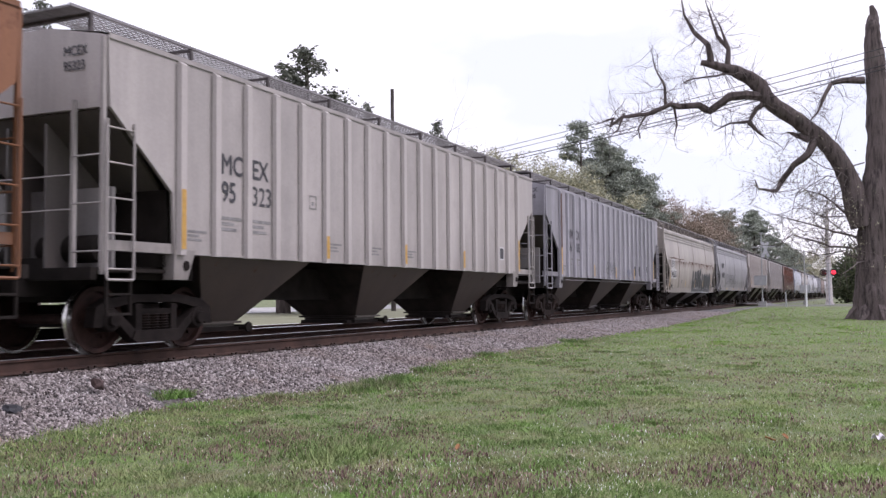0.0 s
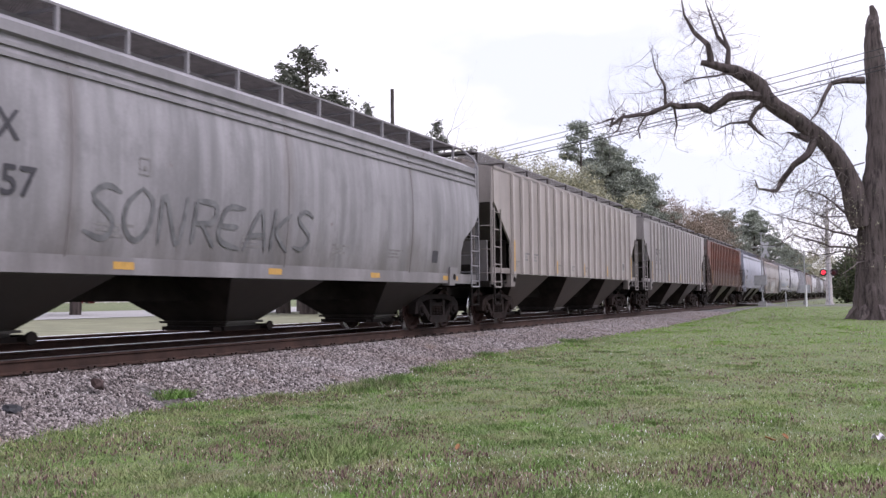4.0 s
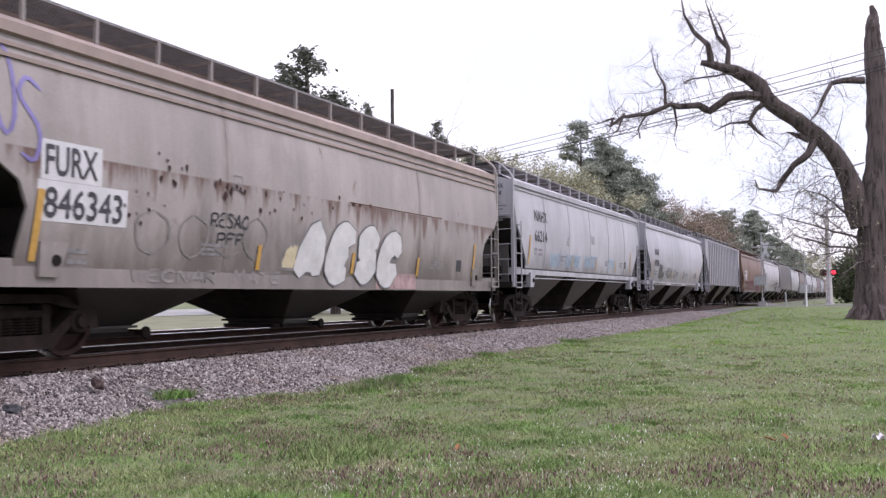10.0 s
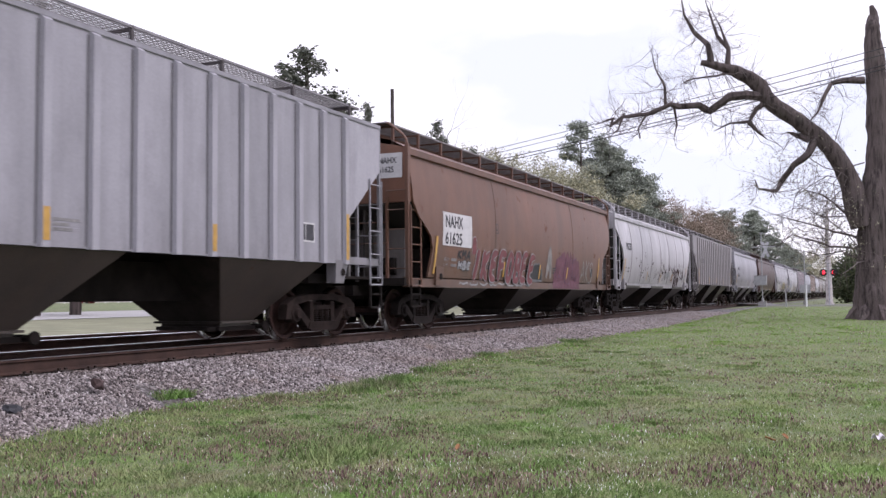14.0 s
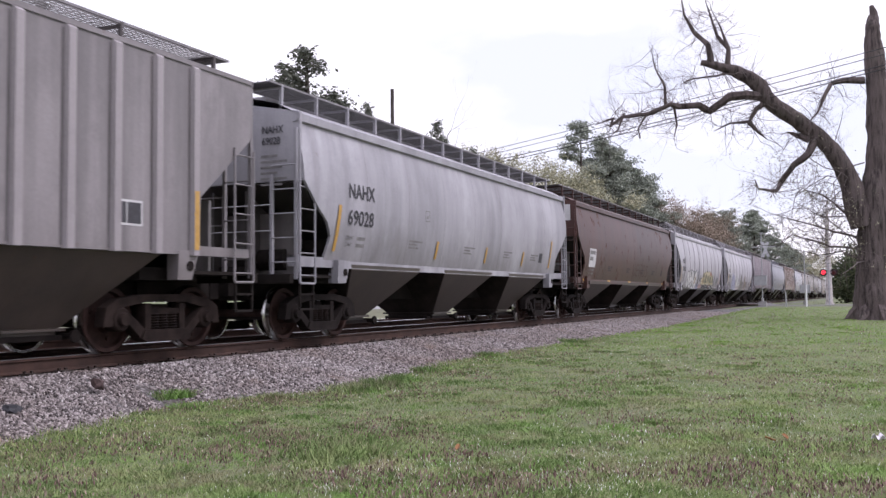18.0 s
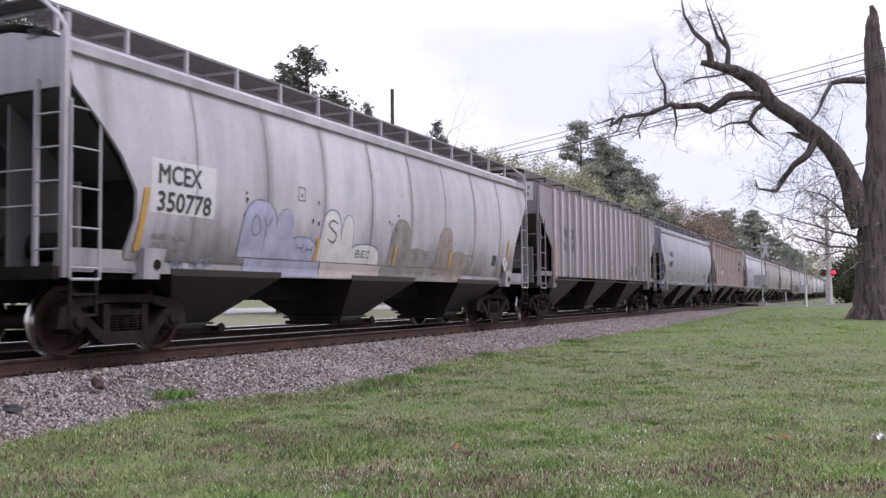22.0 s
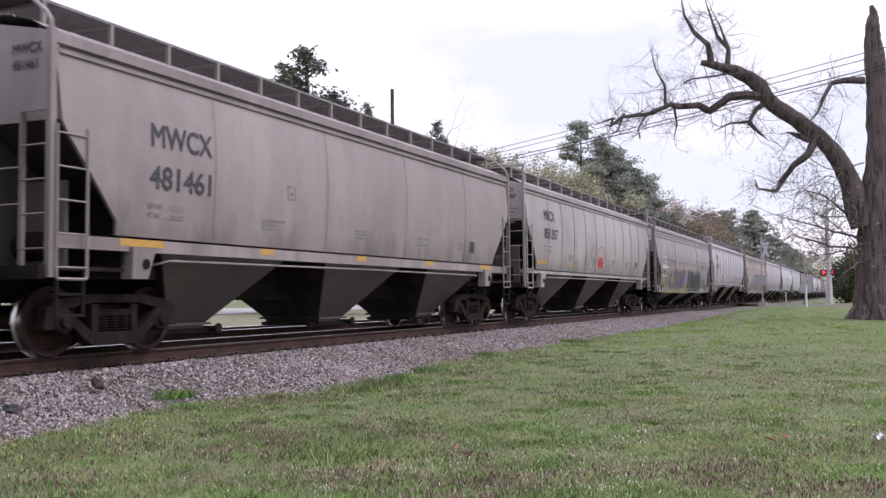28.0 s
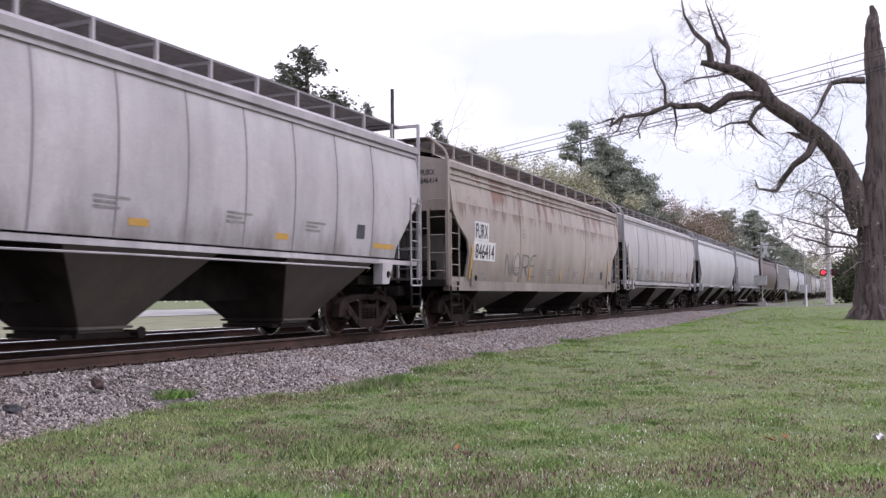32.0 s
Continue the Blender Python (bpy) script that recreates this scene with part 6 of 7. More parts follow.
        c = blend(nt, ramp(nt, noise_of(nt, 1.9, 7, 0.75, shift=12), [(0.50, 0.0), (0.61, 0.65)]), c, (0.22, 0.165, 0.125))
        c = blend(nt, 1.0, c, ramp(nt, noise_of(nt, 9, 5, 0.7, shift=5), [(0.3, 0.66), (0.7, 1.18)]), "MULTIPLY")
        # the open lawn is paler than the lush strip along the ballast
        tc = nt.nodes.new("ShaderNodeTexCoord")
        sp = nt.nodes.new("ShaderNodeSeparateXYZ")
        nt.links.new(tc.outputs["Object"], sp.inputs[0])
        dry = calc(nt, "ADD", sp.outputs[1], calc(nt, "MULTIPLY", noise_of(nt, 0.8, 6, 0.7, shift=9), 5.0))
        c = blend(nt, ramp(nt, calc(nt, "MULTIPLY", dry, 0.1), [(0.25, 0.24), (0.85, 0.0)]), c, (0.31, 0.40, 0.145))
        # fresh bright green towards the old tree
        wet = calc(nt, "ADD", calc(nt, "MULTIPLY", sp.outputs[0], 0.02), calc(nt, "MULTIPLY", noise_of(nt, 0.25, 5, 0.6, shift=15), 0.9))
        c = blend(nt, ramp(nt, wet, [(0.85, 0.0), (1.15, 0.6)]), c, (0.19, 0.32, 0.06))
    nt.links.new(c, b.inputs["Base Color"])
    return m


def scatter(count, seed, r0=5.2, r1=70.0, spread=28.5):
    rs = np.random.RandomState(seed)
    r = r0 * (r1 / r0) ** (rs.rand(count) ** 1.15)
    a = TURN + np.radians(rs.uniform(-spread, spread, count))
    x, y = r * np.cos(a), r * np.sin(a)
    e = foot_of(x)
    keep = (y < e + 0.12 * rs.randn(count)) & (x < 77)
    return x[keep], y[keep], r[keep], rs


def blades(name, count, seed, mat, hmin, hmax, wide, patch=None, lab="", cat="grass", lean=0.5, often=0.55, least=0.16, strip=None):
    x, y, r, rs = scatter(count, seed)
    if strip:
        # thick along the stones, thinning out into the lawn
        k = rs.rand(len(x)) < np.exp(-np.clip(foot_of(x) - y, 0, None) / (strip * 0.45)) * np.clip(1.25 - x / 40, 0.15, 1)
        x, y, r = x[k], y[k], r[k]
    tuft = sampled(lambda a, b: 0.45 * noise.noise(Vector((a * 1.1, b * 1.1, 2.0))) + 0.75 * noise.noise(Vector((a * 3.9, b * 3.9, 5.0))), x, y, 0.12)
    if patch is not None:
        k = sampled(lambda a, b: noise.noise(Vector((a * often, b * often, patch))), x, y, 0.4) + 0.22 * rs.randn(len(x)) > least
        x, y, r, tuft = x[k], y[k], r[k], tuft[k]
    n = len(x)
    z = sampled(lawn_z, x, y, 0.8)
    z += np.clip((y - 6.3) * 0.04, 0, 0.05)
    h = (hmin + (hmax - hmin) * rs.rand(n)) * np.clip(0.95 + 1.0 * tuft, 0.3, 1.6) * np.where(rs.rand(n) > 0.985, 1.3, 1.0)
    w = wide * (0.7 + 0.6 * rs.rand(n)) * (1 + r / 9)
    a = rs.uniform(0, math.pi, n)
    dx, dy = np.cos(a) * w, np.sin(a) * w
    lx, ly = rs.randn(2, n) * h * lean
    v = np.empty((n, 3, 3))
    v[:, 0] = np.stack([x - dx, y - dy, z - 0.01], 1)
    v[:, 1] = np.stack([x + dx, y + dy, z - 0.01], 1)
    v[:, 2] = np.stack([x + lx, y + ly, z + h], 1)
    tri = np.arange(n * 3).reshape(-1, 3)
    ob = part(name, raw_mesh(name, v.reshape(-1, 3), tri), mat)
    return tagged(ob, lab, cat, kind="stuff")


def tufts(mat):
    """Taller dark clumps that stand out of the lawn and creep onto the ballast."""
    rs = np.random.RandomState(31)
    v = []
    spots = [(9.35, 8.15, 0.16), (9.6, 8.05, 0.12), (6.94, 4.09, 0.34), (11.6, 6.75, 0.3), (12.4, 6.7, 0.3), (10.4, 7.15, 0.18), (13.2, 6.8, 0.22), (14.6, 7.0, 0.2), (9.0, 7.5, 0.16), (18.5, 7.4, 0.25), (24.0, 7.2, 0.3)]
    x, y, r, _ = scatter(420, 77, 6.0, 45.0)
    spots += [(a, b, 0.08 + 0.16 * rs.rand()) for a, b in zip(x, y)]
    for i, (a, b, w) in enumerate(spots):
        n = int((520 if i < 11 else 220) * w / 0.2)
        px, py = a + rs.randn(n) * w * 0.6, b + rs.randn(n) * w * 0.6
        h = (0.022 + 0.045 * rs.rand(n)) * (0.7 + 1.5 * w) * (2.1 if i < 11 else 1.0)
        z0 = (bed_z(a, b) if b > foot_y(a) else lawn_z(a, b)) - 0.01
        d = 0.005 * (1 + math.hypot(a, b) / 12)
        t = rs.rand(n) * math.pi
        lx, ly = rs.randn(2, n) * h * 0.6
        q = np.empty((n, 3, 3))
        q[:, 0] = np.stack([px - np.cos(t) * d, py - np.sin(t) * d, np.full(n, z0)], 1)
        q[:, 1] = np.stack([px + np.cos(t) * d, py + np.sin(t) * d, np.full(n, z0)], 1)
        q[:, 2] = np.stack([px + lx, py + ly, z0 + h], 1)
        v.append(q.reshape(-1, 3))
    v = np.concatenate(v)
    ob = part("grass_tufts", raw_mesh("grass_tufts", v, np.arange(len(v)).reshape(-1, 3)), mat)
    tagged(ob, "taller dark green clumps in the lawn", "grass", kind="stuff")


def spikes(name, count, seed, mat, lab, cat, patch, often, least, h0, h1, wide):
    """Small upright flower heads: narrow diamonds in clumps."""
    x, y, r, rs = scatter(count, seed)
    k = sampled(lambda a, b: noise.noise(Vector((a * often, b * often, patch))) + 0.5 * noise.noise(Vector((a * often * 3.1, b * often * 3.1, patch))), x, y, 0.2) + 0.26 * rs.randn(len(x)) > least
    x, y, r = x[k], y[k], r[k]
    n = len(x)
    z = sampled(lawn_z, x, y, 0.8) + np.clip((y - 6.3) * 0.04, 0, 0.05)
    h = h0 + (h1 - h0) * rs.rand(n)
    w = wide * (0.6 + 0.8 * rs.rand(n)) * (1 + r / 22)
    a = rs.uniform(0, math.pi, n)
    dx, dy = np.cos(a) * w, np.sin(a) * w
    lx, ly = rs.randn(2, n) * h * 0.22
    v = np.empty((n, 4, 3))
    v[:, 0] = np.stack([x, y, z + h * 0.25], 1)
    v[:, 1] = np.stack([x - dx + lx * 0.6, y - dy + ly * 0.6, z + h * 0.62], 1)
    v[:, 2] = np.stack([x + lx, y + ly, z + h], 1)
    v[:, 3] = np.stack([x + dx + lx * 0.6, y + dy + ly * 0.6, z + h * 0.62], 1)
    tri = (np.array([(0, 1, 2), (0, 2, 3)])[None] + (np.arange(n) * 4)[:, None, None]).reshape(-1, 3)
    return tagged(part(name, raw_mesh(name, v.reshape(-1, 3), tri), mat), lab, cat, kind="stuff")


def lawn():
    green = make_grass_mat("spring_grass", [(0.0, (0.10, 0.15, 0.046)), (0.4, (0.18, 0.255, 0.082)), (0.85, (0.275, 0.335, 0.14)), (1.0, (0.44, 0.42, 0.28))])
    blades("grass", 860000, 11, green, 0.010, 0.032, 0.002, None, "patchy spring grass with yellow and green tufts", "grass", 0.75)
    lush = make_grass_mat("lush_grass", [(0.0, (0.12, 0.19, 0.05)), (0.5, (0.2, 0.285, 0.085)), (1.0, (0.32, 0.37, 0.15))], 0.9, False)
    blades("tall_grass", 230000, 18, lush, 0.03, 0.085, 0.0018, 4.2, "taller soft green grass along the ballast", "grass", 0.55, 1.1, 0.0, 1.5)
    weed = make_grass_mat("clover_leaf", [(0.0, (0.065, 0.12, 0.035)), (1.0, (0.14, 0.215, 0.07))])
    blades("clover", 190000, 12, weed, 0.010, 0.034, 0.0055, 5.5, "low dark green clover and weeds", "weeds", 0.65, 0.8, 0.16)
    henbit = make_grass_mat("purple_weed", [(0.0, (0.075, 0.045, 0.043)), (0.5, (0.16, 0.1, 0.09)), (0.85, (0.28, 0.195, 0.165)), (1.0, (0.4, 0.32, 0.26))], 0.9, False)
    spikes("purple_weed", 110000, 13, henbit, "patches of purple-brown flowering weeds", "weeds", 9.3, 1.1, 0.27, 0.02, 0.065, 0.0045)
    tufts(weed)
    straw = make_grass_mat("dry_straw", [(0.0, (0.24, 0.19, 0.13)), (1.0, (0.48, 0.43, 0.32))], 0.9, False)
    blades("dead_grass", 60000, 15, straw, 0.015, 0.045, 0.0025, 3.7, "pale dead straw among the grass", "grass", 1.1, 0.9, 0.2)
    pale = make_grass_mat("small_white_flower", [(0.0, (0.6, 0.6, 0.52)), (1.0, (0.8, 0.8, 0.78))], 0.9, False)
    spikes("white_flowers", 15000, 14, pale, "tiny white flowers in the grass", "flowers", 1.2, 0.5, 0.2, 0.03, 0.045, 0.0022)


# ---- trees ----
def make_bark(name, col, scale):
    """Bark with long upright furrows and lichen patches."""
    m, nt, b = blank(name, 0.95, 0, 0.15)
    fur = noise_of(nt, scale, 6, 0.6, (1, 1, 0.14))
    c = ramp(nt, fur, [(0.35, [q * 0.35 for q in col]), (0.5, col), (0.68, [q * 1.35 for q in col])])
    c = blend(nt, ramp(nt, noise_of(nt, 1.4, 5, 0.6), [(0.55, 0.0), (0.72, 0.4)]), c, (0.12, 0.11, 0.095))
    nt.links.new(c, b.inputs["Base Color"])
    bump(nt, b, fur, 0.9, 0.06)
    return m


BARK = make_bark("grey_brown_bark", (0.075, 0.06, 0.055), 6)
OLDBARK = make_bark("old_tree_bark", (0.092, 0.074, 0.071), 7)
TWIG = plain("bare_twigs", (0.12, 0.098, 0.092), 0.95, 0, 0.3, 3)
PALEBARK = plain("pale_bark", (0.42, 0.39, 0.38), 0.9, 0, 0.3, 3)


def leaf_mat(name, a, b_):
    m, nt, b = blank(name, 0.9, 0, 0.15)
    g = nt.nodes.new("ShaderNodeNewGeometry")
    c = ramp(nt, g.outputs["Random Per Island"], [(0.0, a), (1.0, b_)])
    c = blend(nt, 1.0, c, ramp(nt, noise_of(nt, 0.7, 3), [(0.3, 0.7), (0.7, 1.15)]), "MULTIPLY")
    nt.links.new(c, b.inputs["Base Color"])
    return m


CEDAR = leaf_mat("cedar_needles", (0.085, 0.096, 0.078), (0.21, 0.215, 0.175))
# pine and russet tones are lifted, with distance haze put into the colour
PINE = leaf_mat("pine_needles", (0.21, 0.235, 0.2), (0.33, 0.35, 0.29))
BUDS = leaf_mat("spring_leaf_buds", (0.24, 0.235, 0.15), (0.43, 0.41, 0.29))
REDBUD = leaf_mat("russet_buds", (0.20, 0.155, 0.12), (0.36, 0.29, 0.23))
SHRUB = leaf_mat("dark_shrub", (0.04, 0.05, 0.03), (0.11, 0.125, 0.065))


def leaves(points, seed, size):
    """Small leaf or needle sprays at the given points, turned at random."""
    rs = np.random.RandomState(seed)
    p = np.asarray(points, float)
    n = len(p)
    a, b = rs.randn(2, n, 3)
    a /= np.linalg.norm(a, axis=1)[:, None]
    b -= a * np.sum(a * b, axis=1)[:, None]
    b /= np.linalg.norm(b, axis=1)[:, None]
    s = (size * (0.5 + rs.rand(n)))[:, None]
    v = np.stack([p - a * s, p + b * s * 0.45, p + a * s, p - b * s * 0.45], 1)
    tri = (np.array([(0, 1, 2), (0, 2, 3)])[None] + (np.arange(n) * 4)[:, None, None]).reshape(-1, 3)
    return raw_mesh("crown", v.reshape(-1, 3), tri)


def branching(s, a, d, length, r, depth, rnd, bend=0.35, tips=None, n=5, fork=3):
    """One limb with its forks, as bent tapered tubes."""
    pts, rad = [Vector(a)], [r]
    d = Vector(d).normalized()
    steps = 4 if depth > 1 else 3
    for k in range(steps):
        d = (d + Vector((rnd.gauss(0, bend), rnd.gauss(0, bend), rnd.gauss(0, bend) + 0.06)) * 0.6).normalized()
        pts.append(pts[-1] + d * length / steps)
        rad.append(r * (1 - 0.62 * (k + 1) / steps))
    s.path(pts, rad, max(3, n))
    if depth <= 0:
        if tips is not None:
            tips += pts[1:]
        return
    for k in range(fork):
        q = rnd.randrange(1, len(pts))
        side = Vector((rnd.gauss(0, 1), rnd.gauss(0, 1), rnd.gauss(0.25, 0.7))).normalized()
        branching(s, pts[q], (d + side * 1.0), length * rnd.uniform(0.5, 0.75), rad[q] * 0.6, depth - 1, rnd, bend, tips, n - 1, fork)


def cedar_tree(seed, h=15.0, w=3.0, dense=15000):
    rnd = random.Random(seed)
    t = new("cedar_tree")
    tagged(t, "dark evergreen cedar with a ragged pointed crown", "tree", "trees behind the railway")
    part("trunk", Shape().path([(0, 0, -0.5), (0.05, 0, h * 0.5), (0, 0.05, h * 0.97)], [h * 0.022, h * 0.014, 0.03], 7), BARK, t)
    pts = []
    nb = 46
    limbs = Shape()
    for k in range(nb):
        u = (k + rnd.random()) / nb
        z = h * (0.10 + 0.88 * u)
        reach = w * (1 - u) ** 0.75 * rnd.uniform(0.55, 1.15) + 0.15
        a = rnd.uniform(0, 2 * math.pi)
        tip = Vector((math.cos(a) * reach, math.sin(a) * reach, z + reach * rnd.uniform(0.15, 0.7)))
        limbs.tube((0, 0, z), tip, 0.05, 0.015, 4)
        m = int(dense / nb * (0.35 + reach / w))
        for _ in range(m):
            v = rnd.random() ** 0.6
            q = Vector((0, 0, z)).lerp(tip, v)
            g = 0.12 + 0.34 * (1 - abs(v - 0.6)) * reach / 2
            pts.append((q.x + rnd.gauss(0, g), q.y + rnd.gauss(0, g), q.z + rnd.gauss(0, g * 0.8)))
    part("limbs", limbs, BARK, t)
    part("crown", leaves(pts, seed, 0.088), CEDAR, t)
    return t


def pine_tree(seed, h=24.0, clumps=30, low=0.45, w=4.5):
    rnd = random.Random(seed)
    t = new("pine_tree")
    tagged(t, "tall dark pine with clumped open crown", "tree", "trees behind the railway")
    part("trunk", Shape().path([(0, 0, -0.5), (0.15, 0.1, h * 0.45), (-0.1, 0, h * 0.97)], [h * 0.014, h * 0.011, 0.05], 7), BARK, t)
    limbs, pts = Shape(), []
    for k in range(clumps):
        u = (k + rnd.random()) / clumps
        z = h * (low + (0.98 - low) * u)
        reach = w * math.sin(math.pi * min(1, 0.25 + 0.72 * u)) ** 0.8 * rnd.uniform(0.45, 1.1)
        a = rnd.uniform(0, 2 * math.pi)
        tip = Vector((math.cos(a) * reach, math.sin(a) * reach, z + rnd.uniform(0.2, 1.0)))
        limbs.path([(0, 0, z - 0.5), tip * 0.5 + Vector((0, 0, z * 0.5 - 0.1)), tip], [0.09, 0.06, 0.02], 4)
        for j in range(4):
            c = Vector((0, 0, z)).lerp(tip, 0.45 + 0.18 * j) + Vector((rnd.gauss(0, 0.45), rnd.gauss(0, 0.45), rnd.gauss(0, 0.3)))
            g = rnd.uniform(0.28, 0.55)
            for _ in range(125):
                pts.append((c.x + rnd.gauss(0, g), c.y + rnd.gauss(0, g), c.z + rnd.gauss(0, g * 0.6)))
    part("limbs", limbs, BARK, t)
    part("crown", leaves(pts, seed, 0.165), PINE, t)
    return t


def budding_tree(seed, h=17.0, mat=None, amount=6, twig=None, label="budding broadleaf tree with thin yellow-green haze of leaves"):
    rnd = random.Random(seed)
    t = new("broadleaf_tree")
    tagged(t, label, "tree", "trees behind the railway")
    s, tips = Shape(), []
    s.path([(0, 0, -0.5), (0.1, 0.1, h * 0.3), (0.0, 0.2, h * 0.55)], [h * 0.018, h * 0.014, h * 0.009], 7)
    for k in range(9):
        z = h * (0.22 + 0.33 * k / 8)
        a = rnd.uniform(0, 2 * math.pi)
        branching(s, (0, 0.1, z), (math.cos(a), math.sin(a), rnd.uniform(0.5, 1.4)), h * rnd.uniform(0.26, 0.4), h * 0.007, 3, rnd, 0.3, tips, 5, 3)
    part("trunk", s, twig or BARK, t)
    if amount:
        pts = []
        for q in tips:
            for _ in range(amount * 2):
                pts.append((q.x + rnd.gauss(0, 0.45), q.y + rnd.gauss(0, 0.45), q.z + rnd.gauss(0, 0.4)))
        part("crown", leaves(pts, seed, 0.125), mat or BUDS, t)
    return t


def bush(seed, w, h, mat):
    rnd = random.Random(seed)
    t = new("bush")
    tagged(t, "dense dark bush beside the level crossing", "bush", "bushes by the crossing")
    s, pts = Shape(), []
    for k in range(14):
        a = rnd.uniform(0, 2 * math.pi)
        tip = Vector((math.cos(a) * w * rnd.uniform(0.2, 0.8), math.sin(a) * w * rnd.uniform(0.2, 0.8), h * rnd.uniform(0.4, 0.95)))
        s.path([(0, 0, -0.2), tip * 0.5 + Vector((0, 0, h * 0.1)), tip], [0.07, 0.04, 0.015], 4)
        for _ in range(260):
            pts.append((tip.x + rnd.gauss(0, w * 0.22), tip.y + rnd.gauss(0, w * 0.22), abs(tip.z * rnd.uniform(0.35, 1.0) + rnd.gauss(0, h * 0.1))))
    part("stems", s, BARK, t)
    part("crown", leaves(pts, seed, 0.16), mat, t)
    return t


def spread(tree, own_h, places):
    """Moves a tree to the first place and copies it to the rest. Rows: x, y, top, width factor, turn."""
    first = True
    for x, y, top, wide, turn in places:
        g = ground_z(x, y)
        k = (top - g) / own_h
        m = pose(x, y, g, 0, 0, turn) @ Matrix.Diagonal((k * wide, k * wide, k, 1))
        if first:
            src, first = tree, False
            base = m
        else:
            copy_thing(src, m)
    tree.matrix_basis = base


def far_trees():
    spread(cedar_tree(1), 15, [(50.4, 32.2, 17.1, 1.6, 0), (51.5, 34.8, 16.5, 1.4, 90), (65.2, 36.0, 16.6, 0.75, 40), (37.4, 41.5, 17.7, 0.9, 200), (82.6, 34.2, 15.3, 0.9, 150)])
    spread(cedar_tree(2), 15, [(51.6, 30.9, 14.3, 1.1, 10), (72.1, 33.0, 16.2, 0.8, 60), (36.4, 43.5, 19.0, 1.0, 120), (40.6, 41.8, 17.4, 0.9, 250), (85.5, 35.0, 15.2, 1.1, 20)])
    spread(budding_tree(3, 17, None, 0, TWIG, "bare leafless broadleaf tree"), 17, [(76.8, 34.5, 18.3, 0.8, 0), (56.0, 36.5, 16.0, 0.7, 70), (160.0, 24.0, 17.0, 0.9, 30)])
    spread(budding_tree(4, 17, BUDS, 13), 17, [(102.2, 39.0, 15.9, 1.0, 0), (105.5, 36.2, 15.8, 1.0, 60), (95.0, 38.0, 14.6, 1.0, 200), (118.0, 39.0, 16.6, 1.0, 90), (98.0, 42.0, 16.0, 1.1, 20), (110.0, 44.0, 17.3, 1.1, 330), (90.0, 40.5, 14.0, 1.0, 111)])
    spread(budding_tree(5, 17, BUDS, 14), 17, [(112.5, 35.7, 15.9, 1.1, 20), (108.0, 41.0, 16.6, 1.1, 140), (120.0, 36.0, 15.6, 1.1, 250), (236.4, 11.0, 10.2, 1.3, 100), (250.0, 13.5, 11.5, 1.3, 10)])
    spread(pine_tree(6, 24, 17, 0.48, 3.7), 24, [(125.4, 35.4, 25.3, 0.95, 0), (138.0, 36.0, 21.5, 1.1, 100)])
    spread(pine_tree(7, 20, 44, 0.2, 4.6), 20, [(129.5, 33.0, 22.6, 1.0, 0), (136.3, 31.8, 20.1, 1.1, 60), (144.4, 31.0, 18.8, 1.1, 120), (149.0, 31.5, 17.6, 1.2, 200), (168.1, 24.2, 14.6, 1.3, 20), (169.5, 22.0, 15.2, 1.2, 80)])
    spread(pine_tree(8, 20, 46, 0.15, 4.8), 20, [(133.0, 32.6, 21.4, 1.0, 0), (140.0, 31.2, 19.2, 1.1, 40), (175.9, 17.8, 15.6, 1.3, 90), (181.0, 17.2, 14.2, 1.3, 140), (200.9, 16.6, 12.1, 1.5, 200), (212.8, 15.2, 10.9, 1.6, 260), (226.0, 14.5, 10.6, 1.6, 20), (167.0, 22.6, 14.0, 1.3, 300)])
    spread(budding_tree(9, 17, REDBUD, 13, TWIG, "broadleaf tree with russet spring buds"), 17, [(151.1, 28.1, 15.6, 1.1, 0), (152.7, 25.4, 14.6, 1.1, 80), (157.0, 24.0, 13.0, 1.1, 160), (148.0, 27.6, 14.6, 1.1, 240), (163.0, 23.5, 12.4, 1.2, 10)])
    for k, (x, y, w, h) in enumerate(((104, 1.6, 1.6, 5.2), (108, 0.6, 2.0, 6.4), (103, 0.4, 1.5, 3.8), (116, -1.2, 2.6, 7.0), (125, 2.2, 2.0, 5.6), (98, -2.5, 2.2, 5.5), (120, -5.5, 3.0, 8.5))):
        b = bush(40 + k, w, h, SHRUB)
        b.matrix_basis = pose(x, y, ground_z(x, y))


def finer(pts, rad, k):
    """More rings along a bent tube."""
    p, r = [], []
    for i in range(len(pts) - 1):
        for j in range(k):
            p.append(pts[i].lerp(pts[i + 1], j / k))
            r.append(rad[i] + (rad[i + 1] - rad[i]) * j / k)
    return p + [pts[-1]], r + [rad[-1]]


def gnarl(s, amount):
    """Knots and swellings: pushes the points of a limb about by two sizes of noise."""
    s.v = [tuple(Vector(v) + amount * noise.noise_vector(Vector(v) * 1.7) + amount * 0.6 * noise.noise_vector(Vector(v) * 5.0)) for v in s.v]
    return s


def old_tree():
    """The big old tree beside the lawn: a snapped-off trunk and one long crooked limb."""
    x0, y0 = 43.9, -0.35
    t = new("old_tree")
    tagged(t, "old bare tree with snapped trunk and crooked limb", "tree")
    side = Vector((math.sin(TURN), -math.cos(TURN), 0))
    deep = Vector((math.cos(TURN), math.sin(TURN), 0))

    def q(u, v, w=0.0):
        return side * u + Vector((0, 0, v)) + deep * w
    s = Shape()
